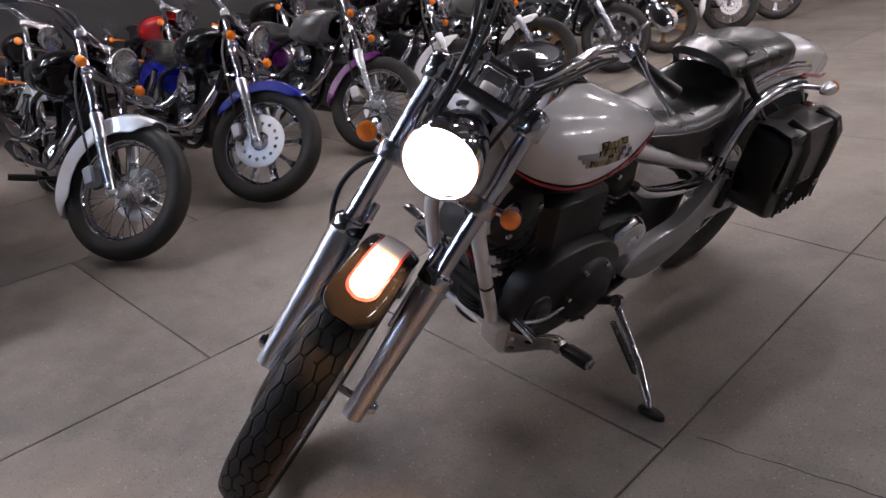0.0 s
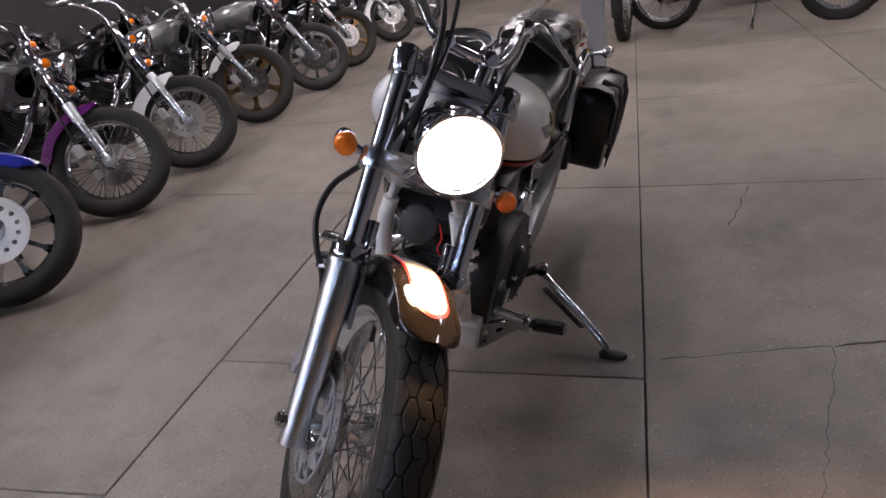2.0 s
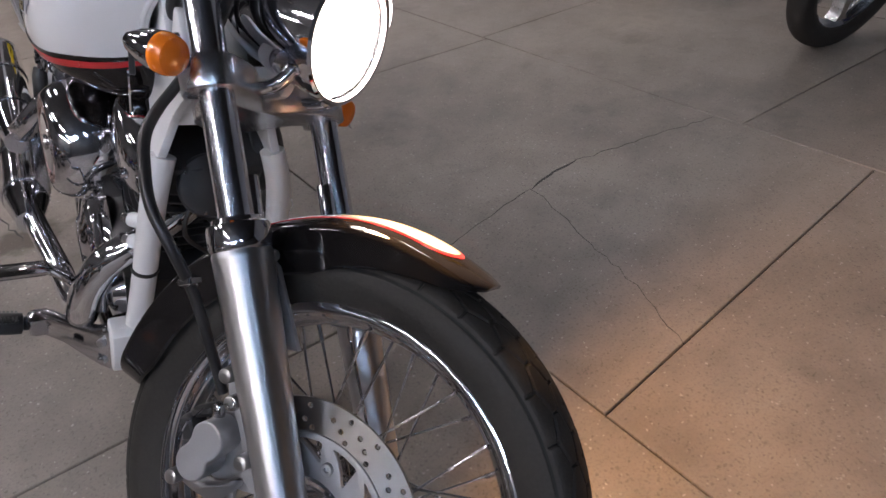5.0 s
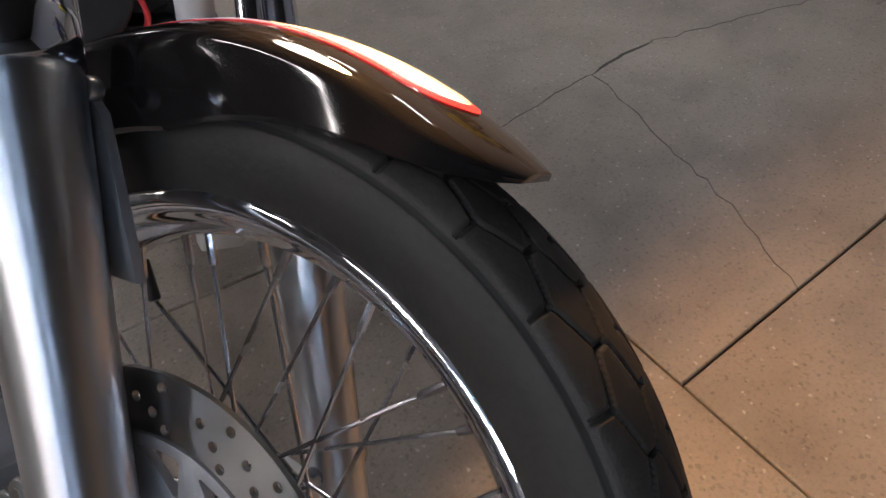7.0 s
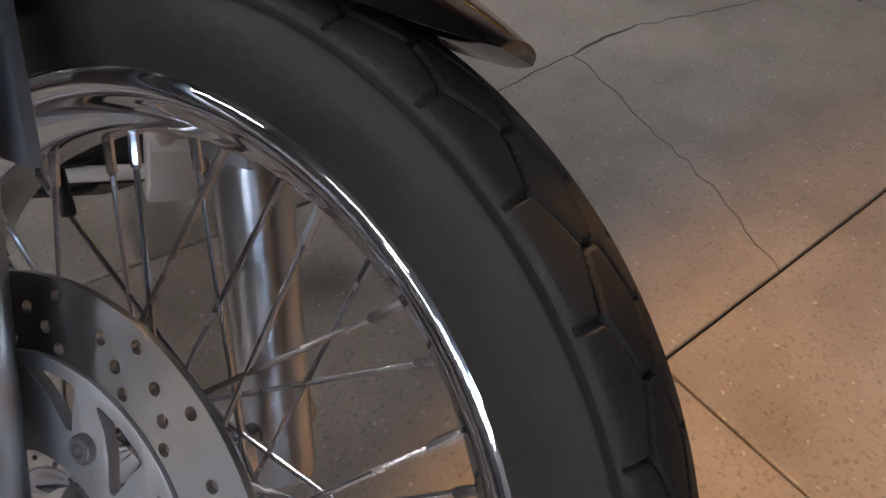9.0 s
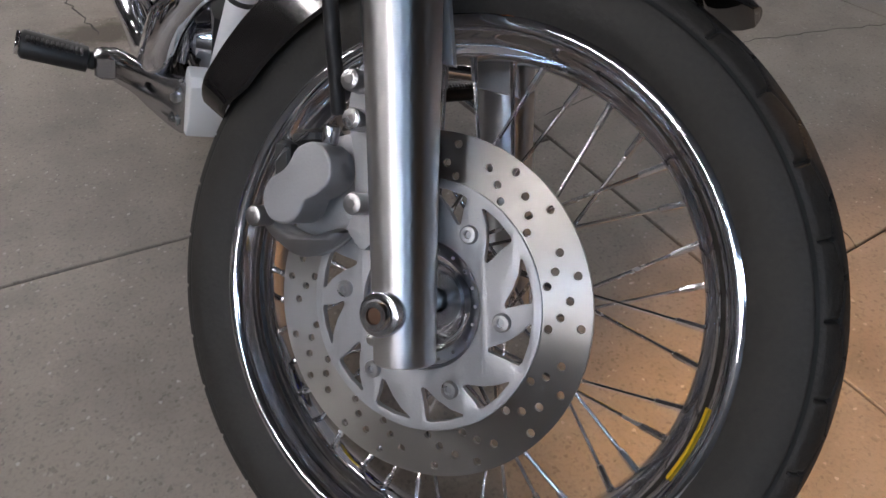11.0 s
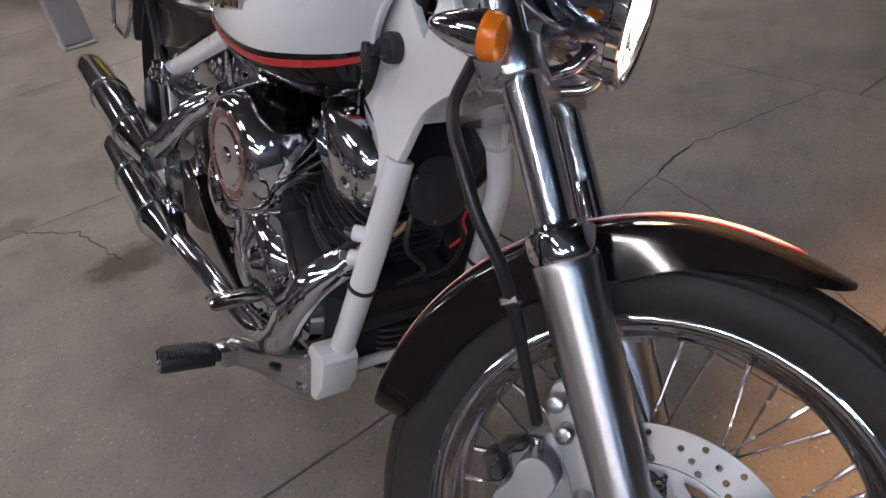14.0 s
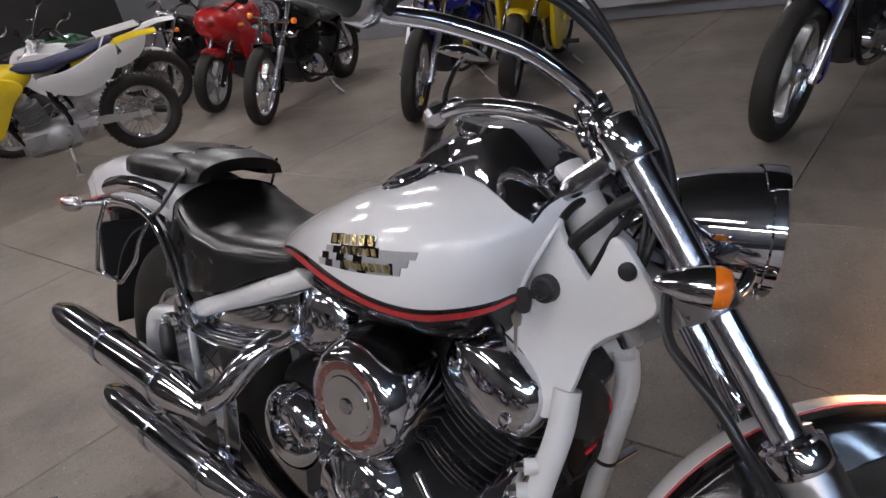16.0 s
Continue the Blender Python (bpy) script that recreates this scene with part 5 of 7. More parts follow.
# rear wheel, mudguard, seat, pad, saddlebag
RW = Matrix.Translation((0, 1.61, 0.324))
rw = part("rear_wheel", rim(0.19, 0.11, RW, 64), CHROME, bike, "chrome spoked rear wheel rim")
part("tyre", tyre(0.324, 0.165, 0.192, RW, 90), RUBBER, rw, "wide black rear tyre", 60)
for g in spokes(0.19, 0.06, 0.05, 36, RW, sides=6):
    part("spoke", g, SPOKE, rw)
part("hub", Geo().lathe([(0.01, -0.10), (0.05, -0.095), (0.07, -0.06), (0.05, -0.04), (0.05, 0.04), (0.075, 0.06), (0.06, 0.095), (0.01, 0.10)], RW @ ALONG_X, 32), ALLOY, rw)


def saddle(path, name, mat, label, parent, thick=0.003, n=20, sharp=45):
    """A shell bent over a line in the middle plane: rows of (y, z, half width, drop)."""
    rings = []
    for i, (y, z, w, dr) in enumerate(path):
        a, b = path[max(i - 1, 0)], path[min(i + 1, len(path) - 1)]
        nrm = Vector((0, -(b[1] - a[1]), b[0] - a[0])).normalized()
        if nrm.z < 0 and i < len(path) / 2:
            nrm = -nrm
        out, inn = [], []
        for k in range(n + 1):
            t = -1 + 2 * k / n
            if abs(t) < 0.6:
                q = t / 0.6 * math.pi / 2
                p = Vector((w * 0.97 * math.sin(q), y, z)) + nrm * (0.35 * w * (math.cos(q) - 1))
                up = Vector((math.sin(q), 0, 0)) + nrm * math.cos(q)
            else:
                e = (abs(t) - 0.6) / 0.4
                p = Vector((math.copysign(w * (0.97 + 0.03 * e), t), y, z)) - nrm * (0.35 * w + dr * e)
                up = Vector((math.copysign(1, t), 0, 0))
            out.append(p)
            inn.append(p - up * thick)
        rings.append(out + inn[::-1])
    return part(name, Geo().loft(rings), mat, parent, label, sharp)


def dense(rows, k=5):
    return [tuple(v) for v in np.array([[*q] for q in [Vector(r) for r in rows]])] if k == 1 else [tuple(a + (b - a) * t / k for a, b in zip(r0, r1)) for r0, r1 in zip(rows, rows[1:]) for t in range(k)] + [rows[-1]]


rg = saddle(dense([(1.22, 0.60, 0.085, 0.05), (1.30, 0.70, 0.092, 0.06), (1.40, 0.775, 0.097, 0.07), (1.52, 0.822, 0.100, 0.07), (1.65, 0.845, 0.102, 0.07), (1.80, 0.852, 0.103, 0.07), (1.92, 0.842, 0.103, 0.07), (2.02, 0.818, 0.102, 0.065), (2.09, 0.780, 0.098, 0.05), (2.115, 0.745, 0.092, 0.03), (2.12, 0.715, 0.088, 0.012)]), "rear_mudguard", WHITE, "white painted rear mudguard with a red edge", bike)
for s in (-1, 1):
    part("red_edge", Geo().tube(cat([(s * 0.104, 1.88, 0.738), (s * 0.104, 1.97, 0.720), (s * 0.100, 2.05, 0.700), (s * 0.090, 2.10, 0.695)], 5), 0.011, 10, flat=0.35), RED, rg, "red lower edge of the tail")
part("inner_mudguard", Geo().loft([[Vector((x, 1.62 + r * math.sin(a), 0.33 + r * math.cos(a))) for x, r in ((-0.094, 0.352), (0.094, 0.352), (0.094, 0.358), (-0.094, 0.358))] for a in [radians(-50 + 6 * k) for k in range(24)]]), PLASTIC, rg, "black inner mudguard")
part("tail_lamp", Geo().lathe([(0, 0.03), (0.03, 0.026), (0.042, 0.0), (0.042, -0.02)], Matrix.Translation((0, 2.105, 0.665)) @ Matrix.Rotation(radians(-100), 4, "X"), 28), REDLENS, rg, "red tail lamp")
SEAT = dense([(0.955, 0.735, 0.075, 0.004), (1.02, 0.748, 0.112, 0.018), (1.12, 0.752, 0.142, 0.045), (1.22, 0.752, 0.156, 0.085), (1.32, 0.768, 0.158, 0.125), (1.385, 0.798, 0.148, 0.165), (1.425, 0.815, 0.132, 0.165), (1.445, 0.800, 0.118, 0.13)])
seat = saddle(SEAT, "seat", LEATHER, "black stitched leather seat", bike, 0.05)
for s in (-1, 1):
    part("piping", Geo().tube([(s * 0.955 * w, y, z - 0.30 * w) for y, z, w, dr in SEAT[3:-6]], 0.0035, 8), LEATHER, seat, "stitched piping")
pad = saddle(dense([(1.345, 0.872, 0.108, 0.010), (1.375, 0.880, 0.118, 0.018), (1.43, 0.888, 0.125, 0.026), (1.52, 0.893, 0.127, 0.030), (1.62, 0.891, 0.125, 0.030), (1.70, 0.884, 0.118, 0.026), (1.76, 0.874, 0.104, 0.020), (1.79, 0.866, 0.086, 0.010)]), "pillion_pad", LEATHER, "embossed black leather pillion pad", bike, 0.030)
for i in range(4):
    a = 0.5 + 0.42 * i
    part("emboss", Geo().lathe([(0.019, 0), (0.021, 0.002), (0.024, 0.002), (0.026, 0)], Matrix.Translation((-0.075 + 0.05 * i, 1.47, 0.8875 - 0.010 * abs(i - 1.5))) @ Euler((radians(-14), radians((i - 1.5) * -14), 0)).to_matrix().to_4x4(), 24), LEATHER, pad)
for s in (-1, 1):
    part("strap", Geo().tube(cat([(s * 0.114, 1.39, 0.850), (s * 0.126, 1.42, 0.820), (s * 0.138, 1.46, 0.775), (s * 0.150, 1.50, 0.738)], 5), 0.011, 8, flat=0.3), LEATHER, pad)
    rail = part("mudguard_strut", Geo().tube(cat([(s * 0.158, 1.355, 0.545), (s * 0.158, 1.392, 0.625), (s * 0.156, 1.436, 0.686), (s * 0.154, 1.495, 0.731), (s * 0.150, 1.59, 0.748), (s * 0.146, 1.72, 0.746), (s * 0.144, 1.82, 0.730)], 6), 0.020, 14, flat=0.6), CHROME, bike, "chrome mudguard strut")
    corners = [Vector(q) for q in ((s * 0.160, 1.505, 0.726), (s * 0.180, 1.520, 0.690), (s * 0.182, 1.555, 0.628), (s * 0.182, 1.665, 0.548), (s * 0.182, 1.825, 0.552), (s * 0.180, 1.782, 0.672), (s * 0.162, 1.765, 0.736))]
    bend = [corners[0]] + [q for a, b, c in zip(corners, corners[1:], corners[2:]) for q in (b.lerp(a, 0.14), b.lerp(a, 0.03).lerp(c, 0.03), b.lerp(c, 0.14))] + [corners[-1]]
    part("loop", Geo().tube(bend, 0.0055, 10), CHROME, rail, "chrome luggage loop")
    for q in ((1.352, 0.552), (1.376, 0.530)):
        part("bolt", Geo().cyl((s * 0.150, *q), (s * 0.184, *q), 0.011, 6, bev=0.003), CHROME, rail)
    part("strut_plate", Geo().fill([hull_ring([(1.330, 0.530), (1.345, 0.575), (1.385, 0.580), (1.405, 0.530), (1.380, 0.505), (1.350, 0.508)], 4)], 0.012, Matrix(((0, 0, 1, s * 0.160), (1, 0, 0, 0), (0, 1, 0, 0), (0, 0, 0, 1))), 0.004), CHROME, rail)
    part("side_trim", Geo().loft([[Vector((s * (0.106 + 0.012 * math.sin(k * math.pi / 4)), y, z + (k - 2) * 0.011)) for k in range(5)] + [Vector((s * 0.103, y, z + (2 - k) * 0.011)) for k in range(5)] for y, z in ((1.52, 0.768), (1.58, 0.780), (1.68, 0.786), (1.78, 0.782), (1.86, 0.768), (1.90, 0.756))]), CHROME, rail, "embossed chrome trim on the mudguard side")
    bm_ = Matrix.Translation((s * 0.212, 1.855, 0.735)) @ Matrix.Rotation(radians(-90), 4, "X")
    ind = part("rear_indicator", Geo().lathe([(0, -0.065), (0.008, -0.06), (0.018, -0.035), (0.0245, -0.008), (0.0245, 0.0), (0, 0.0)], bm_, 28), CHROME, bike, "chrome bullet rear indicator")
    part("lens", Geo().lathe([(0.0242, 0.0), (0.024, 0.015), (0.018, 0.026), (0, 0.031)], bm_, 24), AMBER, ind)
    part("stalk", Geo().cyl((s * 0.14, 1.76, 0.738), (s * 0.21, 1.83, 0.736), 0.008, 12), CHROME, ind)
part("plate_holder", Geo().box((0, 2.02, 0.555), (0.20, 0.012, 0.17), 0.006).box((0, 2.05, 0.64), (0.09, 0.06, 0.06), 0.01), PLASTIC, bike, "empty black plate holder")

bag = thing("saddlebag", BIKE @ Matrix.Translation((0.235, 1.66, 0.53)) @ Matrix.Diagonal((1, 0.87, 0.86, 1)) @ Matrix.Translation((-0.235, -1.68, -0.51)), "black leather saddlebag hung on the rear of the motorcycle", "saddlebag")
prof = [(1.50, 0.40), (1.50, 0.60), (1.56, 0.672), (1.80, 0.672), (1.86, 0.60), (1.85, 0.40), (1.78, 0.335), (1.57, 0.335)]
part("body", Geo().fill([hull_ring([(a, b, 0) for a, b in prof], 4)], 0.11, Matrix(((0, 0, 1, 0.235), (1, 0, 0, 0), (0, 1, 0, 0), (0, 0, 0, 1))), 0.016), LEATHER, bag)
lid = [[Vector((x, y, z)) for y in (1.485, 1.60, 1.76, 1.875)] for x, z in ((0.17, 0.685), (0.23, 0.694), (0.29, 0.680), (0.314, 0.63), (0.316, 0.55), (0.316, 0.47))]
part("flap", Geo().loft([r + [p - Vector((0.006, 0, 0.006)) for p in r[::-1]] for r in lid]), LEATHER, bag, "overlapping flap")
for y in (1.57, 1.78):
    part("strap", Geo().tube([(0.24, y, 0.70), (0.30, y, 0.684), (0.322, y, 0.62), (0.324, y, 0.50), (0.318, y, 0.38)], 0.016, 8, flat=0.18), LEATHER, bag)
    part("buckle", Geo().fill([circle(0.018, 12), circle(0.011, 12)], 0.004, Matrix(((0, 0, 1, 0.33), (1, 0, 0, y), (0, 1, 0, 0.44), (0, 0, 0, 1)))), CHROME_DULL, bag)
for i in range(16):
    y = 1.53 + i * 0.02
    part("fringe", Geo().tube([(0.318, y, 0.46), (0.322, y, 0.42), (0.321, y + 0.004, 0.35 + 0.01 * (i % 3))], 0.004, 5, flat=0.4), LEATHER, bag)
for i in range(8):
    part("stud", Geo().ball((0.318, 1.50 + 0.05 * i, 0.475), (0.004, 0.006, 0.006), 8, 5), CHROME, bag)

# headlamp beam on the floor
lamp = bpy.data.lights.new("headlamp_beam", "SPOT")
lamp.energy, lamp.color, lamp.spot_size, lamp.spot_blend, lamp.shadow_soft_size = LAMP_POWER, (1.0, 0.55, 0.23), radians(154), 0.4, 0.05
beam = new("headlamp_beam", lamp)
beam.matrix_world = BIKE @ HL @ Matrix.Translation((0, 0, 0.03)) @ Matrix.Rotation(radians(180), 4, "X")

# ---- the other parked motorcycles ----
PROTO = {}


def proto(key, make, sharp=38):
    if key not in PROTO:
        PROTO[key] = mesh_of(key, make(), CHROME, sharp)
    return PROTO[key]


def piece(name, key, make, mat, parent, m=None, label="", sharp=38):
    """A part that shares its shape with the same part of other machines."""
    k2 = key + "/" + mat.name
    if k2 not in PROTO:
        me = proto(key, make, sharp).copy()
        me.materials[0] = mat
        PROTO[k2] = me
    ob = new(name, PROTO[k2])
    ob.parent = parent
    if m is not None:
        ob.matrix_basis = m
    if label:
        ob["label"] = label
    return ob


def paint(name, col, rough=0.25):
    return surf(name, col, rough, 0, 0.08, 5, 300, coat=0.8, rvar=0.05)


BLUE = paint("blue paint", (0.012, 0.02, 0.28))
PURPLE = paint("purple paint", (0.13, 0.012, 0.15))
SILVER = surf("silver paint", (0.22, 0.225, 0.22), 0.3, 0.5, 0.06, 5, 300, coat=0.6)
CRIMSON = paint("bright red paint", (0.42, 0.012, 0.015))
YELLOW = paint("yellow plastic", (0.80, 0.58, 0.008), 0.35)
GREEN = paint("dark green paint", (0.012, 0.07, 0.035))
WHITEPL = surf("white plastic", (0.72, 0.72, 0.72), 0.4, 0, 0.06, 7, 160, 0.05)
NAVY = surf("navy seat vinyl", (0.02, 0.026, 0.07), 0.5, 0, 0.2, 12, 300, 0.2)
BRONZE = surf("bronze wheel paint", (0.20, 0.12, 0.05), 0.35, 0.7, 0.1)
IDM = Matrix()


def simple_tyre(R, W, bead, knobs=False):
    g = tyre(R, W, bead, IDM, 72)
    if knobs:
        for i in range(54):
            a = 2 * math.pi * i / 54
            for x in ((-0.034, 0.0, 0.034) if i % 2 else (-0.018, 0.018)):
                m = Matrix.Rotation(a, 4, "X") @ Matrix.Translation((x, 0, R + 0.002 - abs(x) * 0.35))
                g.box((0, 0, 0), (0.018, 0.017, 0.016), 0.002, m)
    return g


def one_spoke(R, hub, side, lead):
    b = lead * radians(55)
    p = Vector((side * 0.03, -hub * math.sin(b), hub * math.cos(b)))
    q = Vector((side * 0.006, 0, R - 0.020))
    d = (q - p).normalized()
    return Geo().tube([p, q - d * 0.02], 0.0022, 5).tube([q - d * 0.02, q], 0.0038, 5)


def bg_wheel(parent, m, R, W, bead, style, matr, knobs=False, disc=0.14, side=-1, nsp=36):
    tag = "%d_%d_%d" % (R * 1000, W * 1000, bead * 1000)
    w = piece("wheel", "rim" + tag, lambda: rim(bead - 0.002, W * 0.62, IDM, 56), matr, parent, m)
    piece("tyre", "tyre" + tag + str(knobs), lambda: simple_tyre(R, W, bead, knobs), RUBBER, w, None, "", 55)
    if style == "wire":
        for i in range(nsp):
            sd, ld = (1 if i % 2 else -1), (1 if (i // 2) % 2 else -1)
            piece("spoke", "spoke%s%d%d" % (tag, sd, ld), lambda: one_spoke(bead, 0.035, sd, ld), CHROME_DULL, w, Matrix.Rotation(2 * math.pi * i / nsp, 4, "X"))
    else:
        n = 10 if style == "ten" else 5
        for i in range(n):
            def arm():
                g = Geo()
                k = 1.0 if n == 5 else 0.55
                g.loft([[Vector((x * 0.026, y * k, z)) for x, y in ((-1, -w0), (1, -w0), (1, w0), (-1, w0))] for z, w0 in ((0.03, 0.034), (0.10, 0.020), (bead - 0.05, 0.017), (bead - 0.025, 0.034))])
                return g
            piece("wheel_arm", "arm%s%s" % (tag, style), arm, matr, w, Matrix.Rotation(2 * math.pi * i / n, 4, "X"))
    piece("hub", "hub" + style, lambda: Geo().lathe([(0.01, -0.06), (0.038, -0.058), (0.046, -0.045), (0.03, -0.03), (0.03, 0.03), (0.046, 0.045), (0.038, 0.058), (0.01, 0.06)], ALONG_X, 28), ALLOY, w)
    if disc:
        def plate():
            hs = [circle(disc * 0.075, 10, (disc * 0.68 * math.cos(2 * math.pi * i / 14), disc * 0.68 * math.sin(2 * math.pi * i / 14))) for i in range(14)]
            return Geo().fill([circle(disc, 56), circle(disc * 0.36, 30)] + hs, 0.005, Matrix.Translation((side * 0.07, 0, 0)) @ Matrix.Rotation(radians(90), 4, "Y"))
        piece("brake_disc", "disc%d%d" % (disc * 1000, side), plate, STEEL, w)
    return w


def bg_guard(R, w, a0, a1, deep=0.05):
    rings = []
    n = 30
    for i in range(n + 1):
        a = a0 + (a1 - a0) * i / n
        e = min(1.0, (i + 0.6) / 4, (n - i + 0.6) / 4)
        ww = w * (0.45 + 0.55 * math.sqrt(e * (2 - e)))
        sec = [(-ww, R - 0.016 - deep * e), (-ww, R - 0.02), (-ww * 0.75, R - 0.006), (0, R), (ww * 0.75, R - 0.006), (ww, R - 0.02), (ww, R - 0.016 - deep * e)]
        full = sec + [(x * 0.95, r - 0.004) for x, r in sec[::-1]]
        rings.append([Vector((x, -r * math.sin(radians(a)), r * math.cos(radians(a)))) for x, r in full])
    return Geo().loft(rings)


def bg_fork(parent, fk, high=0.80, sl=ALLOY, half=0.10, tubes=CHROME, slong=0.36):
    for s in (-1, 1):
        leg = piece("fork_slider", "slider%d%d" % (slong * 100, s * half * 1000), lambda: Geo().lathe([(0, -0.04), (0.018, -0.04), (0.024, -0.02), (0.026, slong * 0.7), (0.029, slong - 0.02), (0.029, slong), (0.021, slong + 0.004)], Matrix.Translation((s * half, 0.004, 0)), 22), sl, parent, fk)
        piece("fork_tube", "ftube%d%d%d" % (high * 100, s * half * 1000, slong * 100), lambda: Geo().cyl((s * half, 0.004, slong - 0.02), (s * half, 0.004, high), 0.0205, 20, bev=0.003), tubes, leg)
    piece("axle", "axle%d" % (half * 1000), lambda: Geo().cyl((-half - 0.03, 0, 0), (half + 0.03, 0, 0), 0.011, 12, bev=0.002), BOLT, parent, fk)
    for z in (high - 0.03, high - 0.22):
        piece("fork_clamp", "clamp%d%d" % (z * 100, half * 1000), lambda: Geo().fill([hull_ring([(-half - 0.03, 0), (-half, -0.03), (0, -0.01), (half, -0.03), (half + 0.03, 0), (half, 0.035), (0, 0.09), (-half, 0.035)], 4)], 0.028, Matrix.Translation((0, 0, z)), 0.003), CHROME_DULL, parent, fk)


def bg_bar(parent, fk, rise=0.10, wide=0.38, back=0.20, z0=0.80, mat=CHROME, mirrors=True):
    key = "%d%d%d%d" % (rise * 100, wide * 100, back * 100, z0 * 100)
    line = [(s * x, y, z) for s, x, y, z in ((-1, wide, back, z0 + rise * 0.75), (-1, wide * 0.62, back * 0.55, z0 + rise), (-1, wide * 0.33, back * 0.15, z0 + rise * 0.7), (-1, 0.06, 0, z0), (1, 0.06, 0, z0), (1, wide * 0.33, back * 0.15, z0 + rise * 0.7), (1, wide * 0.62, back * 0.55, z0 + rise), (1, wide, back, z0 + rise * 0.75))]
    b = piece("handlebar", "bar" + key, lambda: Geo().tube(cat(line, 6), 0.0115, 12), mat, parent, fk)
    for s in (-1, 1):
        e, i = Vector((s * wide, back, z0 + rise * 0.75)), Vector((s * wide * 0.68, back * 0.62, z0 + rise * 0.97))
        piece("grip", "grip%s%d" % (key, s), lambda: Geo().tube([i, i.lerp(e, 0.1), e.lerp(i, 0.05), e], [0.02, 0.0165, 0.0165, 0.013], 12), HOSE, b)
        piece("lever", "lev%s%d" % (key, s), lambda: Geo().tube(cat([i + Vector((0, -0.02, 0)), i.lerp(e, 0.4) + Vector((0, -0.065, -0.01)), e + Vector((0, -0.055, -0.015))], 5), 0.006, 8), CHROME_DULL, b)
        if mirrors:
            top = i + Vector((s * 0.07, 0.02, 0.15))
            st_ = piece("mirror_stem", "mst%s%d" % (key, s), lambda: Geo().tube(cat([i, i + Vector((s * 0.01, 0, 0.08)), top], 5), 0.005, 7), CHROME, b)
            piece("mirror", "mir%s%d" % (key, s), lambda: Geo().lathe([(0, -0.02), (0.03, -0.014), (0.046, 0.0), (0.044, 0.006), (0, 0.006)], Matrix.Translation(top + Vector((s * 0.02, 0, 0.02))) @ Euler((radians(75), 0, 0)).to_matrix().to_4x4() @ Matrix.Diagonal((1.4, 1, 1, 1)), 24), CHROME, b)
    return b


def bg_lamp(parent, fk, y, z, r=0.085):
    hm = Matrix.Translation((0, y, z)) @ Vector((0, -0.83, -0.55)).to_track_quat("Z", "X").to_matrix().to_4x4()
    key = "%d%d%d" % (y * 100, z * 100, r * 1000)
    h = piece("headlight", "hl" + key, lambda: Geo().lathe([(0, -r * 1.2), (r * 0.5, -r * 1.08), (r * 0.85, -r * 0.6), (r, -0.01), (r * 1.04, 0.0), (r * 1.03, 0.012), (r * 0.95, 0.012)], hm, 36), CHROME, parent, fk, "chrome headlight, unlit")
    piece("reflector", "hlr" + key, lambda: Geo().lathe([(0, -r * 0.5), (r * 0.5, -r * 0.4), (r * 0.94, 0.002)], hm, 32), CHROME_DULL, h)
    piece("lens", "hll" + key, lambda: Geo().lathe([(0, 0.02), (r * 0.5, 0.016), (r * 0.94, 0.008), (r * 0.94, 0.005), (0, 0.016)], hm, 32), GLASS, h)
    for s in (-1, 1):
        im = Matrix.Translation((s * 0.19, y * 0.35, z - 0.02)) @ Vector((0, -0.83, -0.55)).to_track_quat("Z", "X").to_matrix().to_4x4()
        q = piece("indicator", "ind%s%d" % (key, s), lambda: Geo().lathe([(0, -0.055), (0.012, -0.045), (0.024, -0.01), (0.025, 0)], im, 20).cyl((s * 0.10, y * 0.35 + 0.01, z - 0.02), (s * 0.18, y * 0.35 + 0.01, z - 0.02), 0.007, 8), CHROME, parent, fk)
        piece("lens", "indl%s%d" % (key, s), lambda: Geo().lathe([(0.026, -0.002), (0.026, 0.012), (0.018, 0.026), (0, 0.031)], im, 20), AMBER, q, None, "amber lens")


